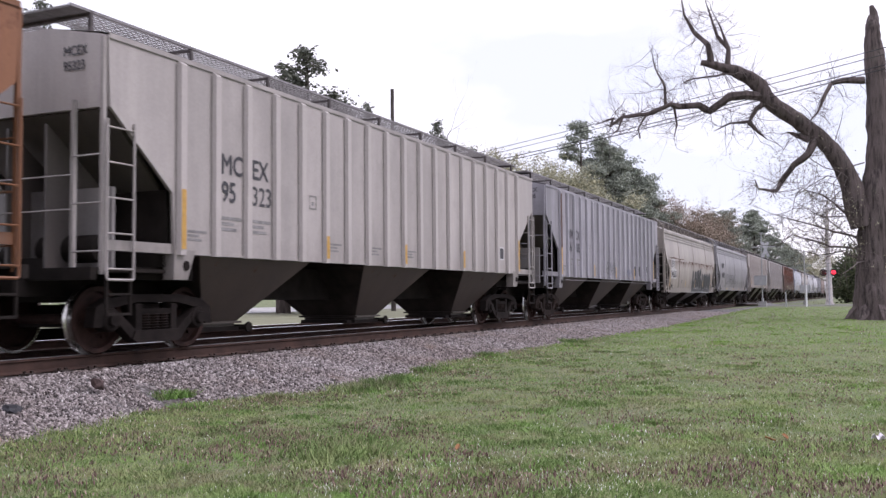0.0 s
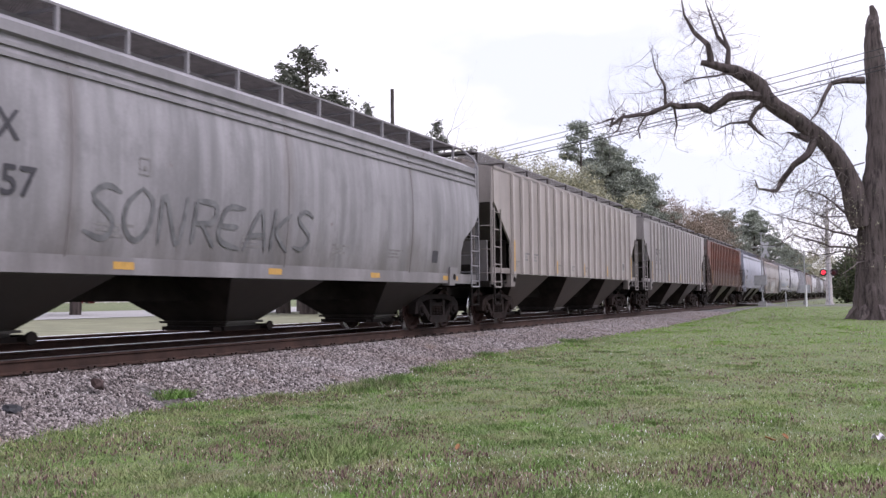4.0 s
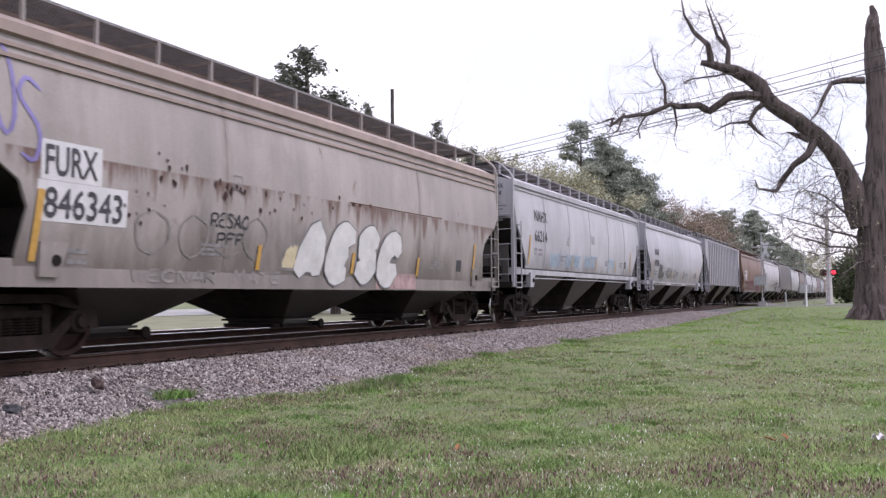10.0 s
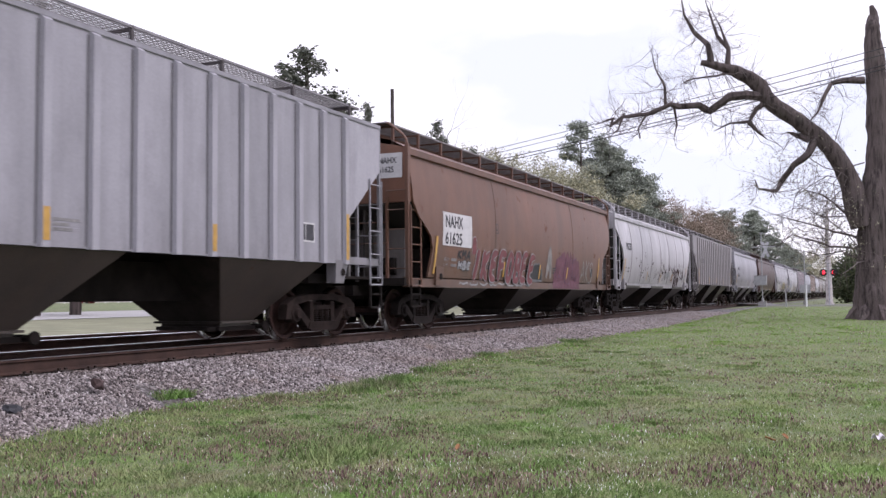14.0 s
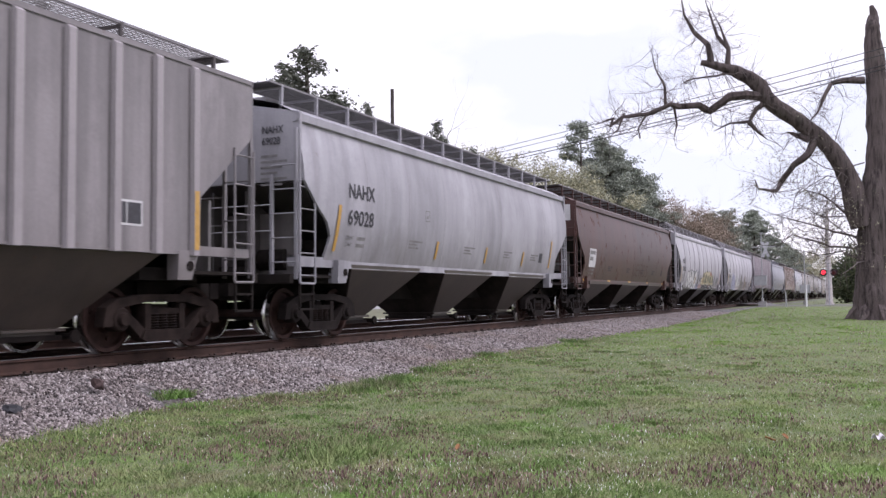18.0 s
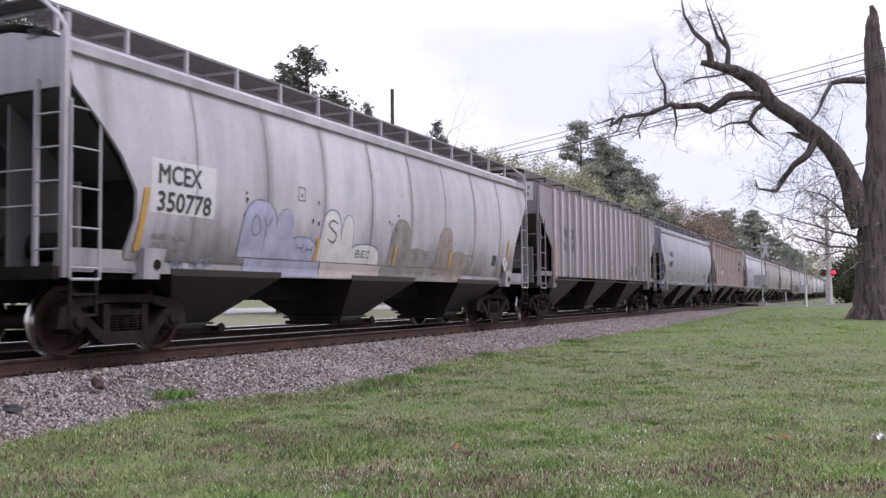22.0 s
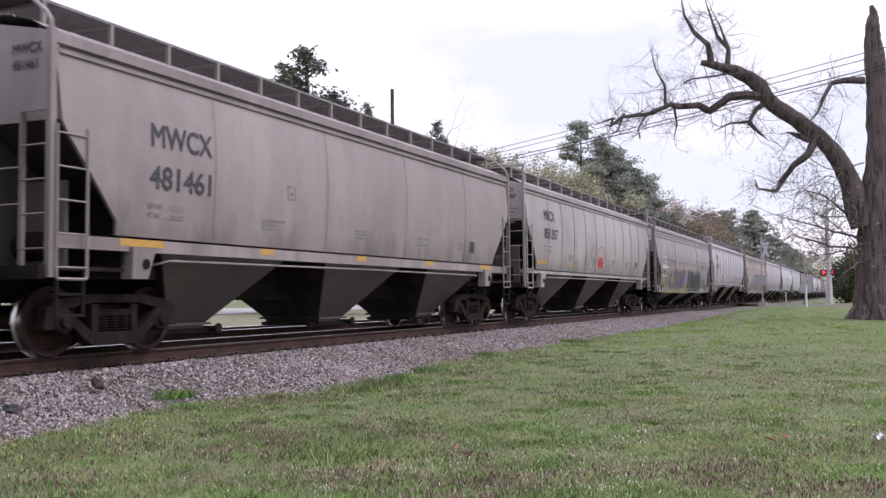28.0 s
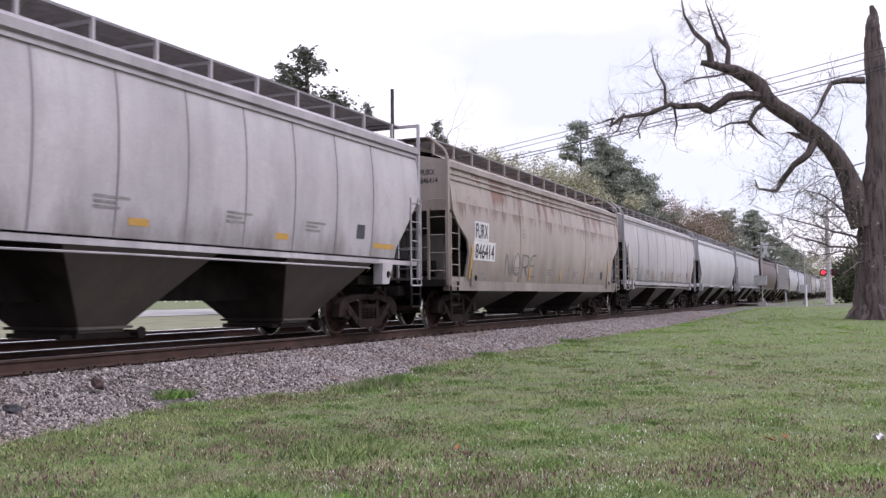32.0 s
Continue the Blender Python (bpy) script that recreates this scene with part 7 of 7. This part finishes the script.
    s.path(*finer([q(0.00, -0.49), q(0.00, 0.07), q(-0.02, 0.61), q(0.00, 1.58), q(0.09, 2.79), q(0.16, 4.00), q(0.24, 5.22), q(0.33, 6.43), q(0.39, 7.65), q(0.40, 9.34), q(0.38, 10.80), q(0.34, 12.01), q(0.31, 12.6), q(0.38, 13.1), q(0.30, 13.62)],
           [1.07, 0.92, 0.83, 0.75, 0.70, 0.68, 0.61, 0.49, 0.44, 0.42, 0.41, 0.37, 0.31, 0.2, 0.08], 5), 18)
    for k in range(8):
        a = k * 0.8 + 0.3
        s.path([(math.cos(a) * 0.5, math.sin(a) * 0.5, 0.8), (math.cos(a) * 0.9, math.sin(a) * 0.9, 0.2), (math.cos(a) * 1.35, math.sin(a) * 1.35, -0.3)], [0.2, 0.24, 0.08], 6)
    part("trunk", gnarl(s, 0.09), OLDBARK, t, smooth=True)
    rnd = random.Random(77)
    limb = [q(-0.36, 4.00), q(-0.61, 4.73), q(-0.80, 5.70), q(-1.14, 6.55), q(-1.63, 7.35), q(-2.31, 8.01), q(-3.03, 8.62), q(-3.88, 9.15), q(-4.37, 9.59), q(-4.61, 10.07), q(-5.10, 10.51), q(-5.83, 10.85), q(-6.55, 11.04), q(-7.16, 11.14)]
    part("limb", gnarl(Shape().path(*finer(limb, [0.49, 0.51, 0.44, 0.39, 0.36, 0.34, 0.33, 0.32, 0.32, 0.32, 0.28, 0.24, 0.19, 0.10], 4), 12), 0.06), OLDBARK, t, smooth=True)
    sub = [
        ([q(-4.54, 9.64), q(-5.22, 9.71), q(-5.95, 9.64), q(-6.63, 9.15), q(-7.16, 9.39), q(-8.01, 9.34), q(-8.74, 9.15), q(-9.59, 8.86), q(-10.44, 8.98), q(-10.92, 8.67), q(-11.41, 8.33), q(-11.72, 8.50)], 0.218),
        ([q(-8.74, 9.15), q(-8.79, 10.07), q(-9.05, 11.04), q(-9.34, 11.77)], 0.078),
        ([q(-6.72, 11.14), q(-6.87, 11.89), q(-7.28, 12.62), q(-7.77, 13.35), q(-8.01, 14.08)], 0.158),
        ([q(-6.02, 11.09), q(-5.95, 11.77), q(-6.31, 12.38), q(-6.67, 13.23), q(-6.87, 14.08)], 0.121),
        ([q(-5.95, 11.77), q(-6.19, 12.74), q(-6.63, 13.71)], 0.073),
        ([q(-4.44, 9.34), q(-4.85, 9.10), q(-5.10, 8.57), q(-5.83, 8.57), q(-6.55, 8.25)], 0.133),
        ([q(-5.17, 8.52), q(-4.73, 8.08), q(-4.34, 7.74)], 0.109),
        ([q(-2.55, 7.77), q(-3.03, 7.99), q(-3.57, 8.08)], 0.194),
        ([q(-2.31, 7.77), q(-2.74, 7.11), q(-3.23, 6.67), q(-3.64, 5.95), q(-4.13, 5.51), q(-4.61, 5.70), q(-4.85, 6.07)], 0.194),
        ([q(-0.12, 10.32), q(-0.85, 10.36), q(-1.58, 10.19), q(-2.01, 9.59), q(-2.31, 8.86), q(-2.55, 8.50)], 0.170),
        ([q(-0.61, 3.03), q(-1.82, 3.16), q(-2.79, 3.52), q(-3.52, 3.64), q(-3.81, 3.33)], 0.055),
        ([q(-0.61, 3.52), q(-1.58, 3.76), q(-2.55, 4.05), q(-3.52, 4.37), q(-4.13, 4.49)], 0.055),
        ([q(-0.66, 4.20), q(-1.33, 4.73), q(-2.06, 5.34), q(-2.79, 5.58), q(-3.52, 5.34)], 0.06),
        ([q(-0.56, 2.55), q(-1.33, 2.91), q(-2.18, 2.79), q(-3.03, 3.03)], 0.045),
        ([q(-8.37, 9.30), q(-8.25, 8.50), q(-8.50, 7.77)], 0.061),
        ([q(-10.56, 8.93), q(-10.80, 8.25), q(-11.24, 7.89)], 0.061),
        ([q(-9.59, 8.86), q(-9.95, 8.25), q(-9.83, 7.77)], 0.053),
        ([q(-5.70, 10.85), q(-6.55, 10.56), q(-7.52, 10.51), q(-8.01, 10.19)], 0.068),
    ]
    tips = []
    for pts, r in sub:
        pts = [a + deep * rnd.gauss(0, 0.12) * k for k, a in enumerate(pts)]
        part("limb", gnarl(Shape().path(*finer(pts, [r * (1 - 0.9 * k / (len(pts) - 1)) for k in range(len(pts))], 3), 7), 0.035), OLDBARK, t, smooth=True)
        for k in range(1, len(pts)):
            s = Shape()
            for _ in range(6):
                a = pts[k - 1].lerp(pts[k], rnd.random())
                d = Vector((rnd.gauss(0, 0.9), rnd.gauss(0, 0.7), rnd.gauss(-0.05, 0.9)))
                branching(s, a, d, rnd.uniform(0.5, 1.7), 0.016, 3, rnd, 0.6, tips if a.z < 6 else None, 3, 3)
            part("branchlet", s, TWIG, t)
    for k in range(11):
        s = Shape()
        a = q(-0.35, 2.5 + 0.42 * k, rnd.uniform(-0.3, 0.3))
        branching(s, a, side * rnd.uniform(-1.2, -0.5) + deep * rnd.gauss(0.2, 0.5) + Vector((0, 0, rnd.uniform(-0.1, 0.75))), rnd.uniform(2.0, 3.8), 0.03, 4, rnd, 0.55, tips, 5, 3)
        part("branchlet", s, TWIG, t)
    for k in range(1, len(limb)):
        s = Shape()
        for _ in range(2):
            a = limb[k - 1].lerp(limb[k], rnd.random())
            branching(s, a, (rnd.gauss(0, 1), rnd.gauss(0, 0.6), rnd.gauss(0.1, 1)), rnd.uniform(0.8, 2.0), 0.024, 3, rnd, 0.5, None, 4, 3)
        part("branchlet", s, TWIG, t)
    part("buds", leaves([q for q in tips if rnd.random() < 0.3], 5, 0.035), BUDS, t, "scattered yellow-green leaf buds")
    t.matrix_basis = pose(x0, y0, ground_z(x0, y0))


# ---- the level crossing ----
SIGNWHITE = plain("reflective_white_sign", (0.75, 0.75, 0.76), 0.5, 0, 0.06, 8)
DULLSIGN = plain("weathered_white_sign", (0.42, 0.42, 0.44), 0.6, 0, 0.15, 8)
STEEL = plain("galvanised_mast", (0.36, 0.36, 0.37), 0.5, 0.4, 0.15, 6)
BLACKMETAL = plain("black_lamp_hood", (0.02, 0.02, 0.021), 0.6, 0, 0.2, 8)
ASPHALT = plain("worn_asphalt", (0.12, 0.115, 0.115), 0.9, 0, 0.25, 1.2, 0.35)
CONCRETE = plain("pale_concrete", (0.31, 0.30, 0.295), 0.9, 0, 0.15, 0.6, 0.25)


def lamp_glow():
    m, nt, b = blank("lit_red_lens", 0.3)
    b.inputs["Base Color"].default_value = (0.5, 0.01, 0.01, 1)
    b.inputs["Emission Color"].default_value = (1.0, 0.03, 0.05, 1)
    b.inputs["Emission Strength"].default_value = 2.2
    return m


LIT = lamp_glow()
UNLIT = plain("unlit_red_lens", (0.06, 0.01, 0.012), 0.3, 0, 0.2, 10)
LAMPS = []


def crossing():
    # cross road over the tracks
    rows = [[(x, y, max(ground_z(x, y), lerp(y, [(4, -3), (7.5, -0.03), (17.5, -0.03), (22, -3)])) + 0.03) for x in (79.0, 81.5, 84.0, 86.5)] for y in [-60, -30, -14, -6, 0, 3, 5, 7, 7.6, 10, 12.4, 14, 17.4, 19, 22, 30]]
    tagged(part("crossing_road", Shape().sheet(rows), ASPHALT), "asphalt road over the level crossing", "road", kind="structure")
    # street beyond the tracks
    rows = [[(x, y, ground_z(x, y) + 0.04) for x in range(-80, 340, 12)] for y in (36.0, 39.0, 42.0, 45.0, 48.0)]
    tagged(part("far_road", Shape().sheet(rows), CONCRETE), "pale concrete street beyond the tracks", "road", kind="structure")
    dirt = plain("dry_verge", (0.155, 0.155, 0.095), 0.95, 0, 0.25, 0.8, 0.3)
    rows = [[(x, y, ground_z(x, y) + 0.015) for x in range(-60, 240, 6)] for y in (17.6, 18, 20, 26, 32, 35.95)]
    tagged(part("far_verge", Shape().sheet(rows), dirt), "dry olive grass verge beyond the tracks", "verge", kind="structure")
    # crossbuck mast with relay box
    t = new("crossbuck_signal")
    tagged(t, "grey crossing mast with white crossbuck and relay box", "crossing sign")
    part("mast", Shape().tube((0, 0, 0), (0, 0, 5.35), 0.05, n=10).tube((0, 0, 0), (0, 0, 0.35), 0.11, n=10), STEEL, t, smooth=True)
    part("foundation", Shape().box(-0.3, 0.3, -0.3, 0.3, -0.4, 0.1), CONCRETE, t)
    a = Shape()
    a.hexa([(0.3, -0.10, 3.55), (0.33, 0.12, 3.5), (0.36, 0.12, 3.5), (0.33, -0.10, 3.55), (0.3, -0.72, 4.65), (0.33, -0.48, 4.75), (0.36, -0.48, 4.75), (0.33, -0.72, 4.65)])
    part("crossbuck_blade", Shape().hexa([(-0.08, -0.62, 3.55), (-0.08, -0.42, 3.48), (-0.05, -0.42, 3.48), (-0.05, -0.62, 3.55), (-0.08, -0.2, 4.72), (-0.08, -0.02, 4.65), (-0.05, -0.02, 4.65), (-0.05, -0.2, 4.72)]), DULLSIGN, t)
    part("crossbuck_blade", Shape().hexa([(-0.12, -0.2, 3.48), (-0.12, 0.0, 3.55), (-0.09, 0.0, 3.55), (-0.09, -0.2, 3.48), (-0.12, -0.6, 4.65), (-0.12, -0.42, 4.72), (-0.09, -0.42, 4.72), (-0.09, -0.6, 4.65)]), DULLSIGN, t)
    part("cross_arm", Shape().box(-0.05, 0.0, -1.15, 0.75, 4.28, 4.36), STEEL, t)
    part("relay_box", Shape().box(-0.35, 0.25, -0.35, 0.55, 1.35, 2.05).box(-0.38, 0.28, -0.38, 0.58, 2.05, 2.1), STEEL, t, "grey relay box")
    part("bell", Shape().tube((-0.1, 0, 5.3), (-0.1, 0, 5.42), 0.14, n=10), STEEL, t)
    t.matrix_basis = pose(75.7, 7.2, 0.1)
    # second mast across the road
    t = new("signal_mast")
    tagged(t, "thin grey crossing mast with a small cabinet", "mast")
    part("mast", Shape().tube((0, 0, 0), (0, 0, 4.9), 0.06, n=8), STEEL, t)
    part("cabinet", Shape().box(-0.25, 0.25, -0.45, 0.45, 1.0, 1.75), STEEL, t)
    part("foot", Shape().tube((0, 0, -0.2), (0, 0, 0.3), 0.2, n=8), CONCRETE, t)
    t.matrix_basis = pose(90.9, 4.95, -0.15)
    # marker posts
    for x, y, z0, h, m in ((75.2, 4.0, -0.32, 1.7, SIGNWHITE), (77.0, 5.6, -0.3, 1.15, STEEL), (74.0, 5.35, -0.35, 0.7, STEEL)):
        p = part("marker_post", Shape().box(-0.05, 0.05, -0.05, 0.05, -0.3, h).add([(-0.05, -0.05, h), (0.05, -0.05, h), (0.05, 0.05, h), (-0.05, 0.05, h), (0, 0, h + 0.06)], [(0, 1, 4), (1, 2, 4), (2, 3, 4), (3, 0, 4)]), m, at=pose(x, y, z0))
        tagged(p, "short marker post in the grass", "post", "marker posts")
    # flashing lights: each lens turns its lit or its dark face outwards
    t = new("crossing_lights")
    tagged(t, "pair of round red crossing lights on a mast", "crossing light")
    part("mast", Shape().tube((0.25, 0, 0), (0.25, 0, 3.5), 0.06, n=8), STEEL, t)
    part("lamp_arm", Shape().box(0.0, 0.12, -0.55, 0.55, 2.66, 2.74), STEEL, t)
    for y in (0.39, -0.39):
        part("backboard", Shape().lathe([(0.29, -0.01), (0.29, 0.01)], 0, 0, 24).mesh("backboard"), BLACKMETAL, t, at=pose(0.02, y, 2.7, 0, 0, 90))
        part("hood", Shape().sheet([[(-0.05 - d, y + 0.19 * math.cos(a), 2.7 + 0.19 * math.sin(a)) for a in [math.pi * k / 10 for k in range(11)]] for d in (0.0, 0.26)]), BLACKMETAL, t)
        lens = part("lens", Shape().lathe([(0.10, -0.058), (0.155, -0.045), (0.165, -0.004)], 0, 0, 20), LIT, t, "lit red lens", key="lens_lit", smooth=True, at=pose(-0.12, y, 2.7, 0, 0, -90))
        part("dark_face", Shape().lathe([(0.165, 0.0), (0.155, 0.045), (0.10, 0.058)], 0, 0, 20), UNLIT, lens, "unlit dark red face", key="lens_dark", smooth=True)
        LAMPS.append((lens, y))
    t.matrix_basis = pose(82.3, 2.65, -0.2)
    # pale tree behind the lights
    rnd = random.Random(9)
    t = new("pale_tree")
    tagged(t, "slim pale-barked tree with bare branches", "tree")
    part("trunk", Shape().path([(0, 0, -0.3), (0, 0, 0.3), (0.05, 0, 2.5), (0, 0.05, 5.5), (0.05, 0, 8.5)], [0.5, 0.3, 0.24, 0.2, 0.1], 9), PALEBARK, t, smooth=True)
    s = Shape()
    for k in range(12):
        a = rnd.uniform(0, 6.28)
        branching(s, (0.03, 0, rnd.uniform(3.5, 8.3)), (math.cos(a), math.sin(a), 0.8), rnd.uniform(1.5, 3.0), 0.05, 2, rnd, 0.35, None, 4, 3)
    part("branches", s, TWIG, t)
    t.matrix_basis = pose(88.7, 2.85, -0.2)


def street_side():
    """Poles, wires and what shows between the hoppers."""
    wood = plain("weathered_pole", (0.06, 0.05, 0.045), 0.95, 0, 0.3, 3)
    t = new("utility_pole")
    tagged(t, "weathered wooden utility pole behind the tracks", "utility pole", "poles")
    part("pole", Shape().tube((0, 0, -0.5), (0, 0, 16.4), 0.19, 0.13, 9), wood, t, smooth=True)
    t.matrix_basis = pose(61.6, 31.9, 0)
    cable = plain("black_cable", (0.025, 0.025, 0.028), 0.6, 0, 0.2, 4)
    a, b = Vector((31.4, -13.0, 0)), Vector((79.0, 62.0, 0))
    for k, (dz, dy) in enumerate(((9.95, 0), (9.72, 0), (9.33, 0), (9.2, 0))):
        pts = []
        for j in range(25):
            u = j / 24
            q = a.lerp(b, u)
            sag = -0.9 * math.sin(math.pi * u) * (0.9 + 0.05 * k)
            pts.append((q.x + dy, q.y, dz + 0.55 + sag))
        w = part("overhead_wire", Shape().path(pts, 0.016 if k < 2 else 0.02, 5), cable)
        tagged(w, "black overhead wire across the tracks", "overhead wire", "overhead wires")
    for q in (a, b):
        t = new("utility_pole")
        tagged(t, "wooden utility pole with cross arm carrying wires", "utility pole", "poles")
        part("pole", Shape().tube((0, 0, -0.5), (0, 0, 10.7), 0.17, 0.12, 9), wood, t, smooth=True)
        part("cross_arm", Shape().box(-0.9, 0.9, -0.05, 0.05, 10.2, 10.32), wood, t)
        t.matrix_basis = pose(q.x, q.y, ground_z(q.x, q.y))
    # white board fence and trees of the street
    t = new("board_fence")
    tagged(t, "white three-board fence along the far lawn", "fence")
    for k in range(40):
        x = 40 + k * 2.4
        y = 95.0
        part("post", lambda: Shape().box(-0.07, 0.07, -0.07, 0.07, -0.3, 1.25), SIGNWHITE, t, key="fence_post", at=pose(x, y, ground_z(x, y)))
        for z in (0.3, 0.65, 1.0):
            part("board", lambda: Shape().box(0, 2.4, -0.1, -0.07, 0, 0.16), SIGNWHITE, t, key="fence_board", at=pose(x, y, ground_z(x, y) + z))
    for k, (x, y, r) in enumerate(((49.8, 51.0, 0.38), (65.0, 75.0, 0.4), (69.5, 77.5, 0.45), (95.0, 76.0, 0.4), (56, 74, 0.35))):
        g = ground_z(x, y)
        tr = budding_tree(60 + k, 13.0, BUDS, 3, None, "broadleaf street tree with early leaves") if k < 2 else None
        if tr:
            tr.matrix_basis = pose(x, y, g)
            keep = tr
        else:
            copy_thing(keep, pose(x, y, g, 0, 0, 70 * k))
    az = bush(71, 1.7, 2.4, leaf_mat("red_blossom", (0.25, 0.02, 0.03), (0.45, 0.06, 0.08)))
    tagged(az, "red flowering shrub on the far lawn", "bush")
    az.matrix_basis = pose(84.5, 85.2, ground_z(84.5, 85.2))
    # houses
    brick = plain("house_wall", (0.5, 0.47, 0.44), 0.9, 0, 0.1, 2)
    roof = plain("shingle_roof", (0.10, 0.09, 0.09), 0.9, 0, 0.3, 4)
    glass = plain("dark_window_pane", (0.03, 0.035, 0.04), 0.15, 0, 0.1, 2)
    for x, y, turn in ((75.0, 108.0, 8), (110.0, 112.0, -6)):
        g = ground_z(x, y)
        h = new("house")
        tagged(h, "pale single-storey house with white porch posts", "house", "houses")
        part("wall", Shape().box(-7, 7, -4, 4, -0.3, 3.0), brick, h)
        part("roof", Shape().add([(-7.5, -4.6, 2.95), (7.5, -4.6, 2.95), (7.5, 4.6, 2.95), (-7.5, 4.6, 2.95), (-7.5, 0, 5.2), (7.5, 0, 5.2)], [(0, 1, 5, 4), (2, 3, 4, 5), (0, 4, 3), (1, 2, 5), (3, 2, 1, 0)]), roof, h)
        for k in range(4):
            part("porch_post", lambda: Shape().box(-0.09, 0.09, -0.09, 0.09, 0, 2.95), SIGNWHITE, h, key="porch_post", at=pose(-4.5 + 3 * k, -4.45, 0))
            w = part("window", lambda: Shape().box(-0.55, 0.55, -0.06, 0.0, -0.7, 0.7), SIGNWHITE, h, key="window", at=pose(-5 + 3.2 * k, -4.0, 1.6))
            part("pane", lambda: Shape().box(-0.46, 0.46, -0.075, -0.06, -0.6, 0.6), glass, w, key="pane")
        h.matrix_basis = pose(x, y, g, 0, 0, turn)


def litter():
    """Small finds in the grass."""
    paper = plain("white_paper", (0.62, 0.58, 0.62), 0.8, 0, 0.1, 20)
    leaf = plain("dead_leaf", (0.26, 0.12, 0.05), 0.9, 0, 0.3, 20)
    rnd = random.Random(12)
    x, y = 9.2, -0.07
    s = Shape()
    g = [[(0.03 * (i - 2) + rnd.uniform(-0.01, 0.01), 0.025 * (j - 2) + rnd.uniform(-0.01, 0.01), 0.05 + rnd.uniform(-0.03, 0.04)) for i in range(5)] for j in range(5)]
    s.sheet(g, [[(a, b, c - 0.004) for a, b, c in r] for r in g])
    tagged(part("paper_scrap", s, paper, at=pose(x, y, lawn_z(x, y) + 0.03)), "crumpled white paper scrap in the grass", "litter")
    for x, y, turn in ((8.95, 0.69, 30), (8.75, 0.8, 100), (7.35, 3.2, 10)):
        g = [[(0.03 * (i - 1.5), 0.018 * (j - 1) * (1.4 - abs(i - 1.5) * 0.6), 0.05 + 0.012 * abs(j - 1) + 0.01 * i) for i in range(4)] for j in range(3)]
        s = Shape().sheet(g, [[(a, b, c - 0.002) for a, b, c in r] for r in g])
        tagged(part("dead_leaf", s, leaf, at=pose(x, y, lawn_z(x, y) + 0.01, 0, 0, turn)), "dry orange-brown leaf lying in the grass", "leaf", "dead leaves")


litter()
old_tree()
crossing()
street_side()
far_trees()
lawn()
make_ties()


# ---- what moves ----
def motions():
    marks = (0.0, 4.0, 8.0, 12.0, 16.0, 20.0, 24.0, 28.0, CLIP)
    for car in TRAIN:
        walk(car, [(t, pose(car["lead"] - gone(t), TRACK_Y, 0)) for t in marks])
    # the wheels roll: one path for the leading and one for the trailing wheelset of every truck
    for x, sets in WHEELSETS.items():
        walk(sets[0], [(k / FPS, pose(x, 0, WHEEL_R, 0, -math.degrees(gone(k / FPS) / WHEEL_R) % 360 - 180, 0)) for k in range(int(CLIP * FPS) + 1)])
        key = sets[0].animation_data
        for ws in sets[1:]:
            ws.rotation_mode = "QUATERNION"
            own = ws.animation_data_create()
            own.action = key.action
            own.action_slot = key.action_slot
    # the crossing lights flash in turn
    period, first = 1.0775, 0.53
    for lens, y in LAMPS:
        rows, now, t = [], None, 0.0
        turn = 0.0
        state = y < 0
        rows.append((0.0, pose(-0.12, y, 2.7, 0, 0, -90 + (0 if state else 180))))
        angle = 0.0 if state else 180.0
        k = 0
        while True:
            t = first + k * period / 2
            if t + 0.1 >= CLIP:
                break
            left_lit = k % 2 == 0
            lit = left_lit if y > 0 else not left_lit
            goal = 0.0 if lit else 180.0
            if goal != angle % 360:
                rows.append((t - 0.04, pose(-0.12, y, 2.7, 0, 0, -90 + angle)))
                for j in (1, 2, 3):
                    rows.append((t - 0.04 + j / 30, pose(-0.12, y, 2.7, 0, 0, -90 + angle + 60 * j)))
                angle = (angle + 180) % 360
            k += 1
        rows.append((CLIP, pose(-0.12, y, 2.7, 0, 0, -90 + angle)))
        walk(lens, rows)


motions()
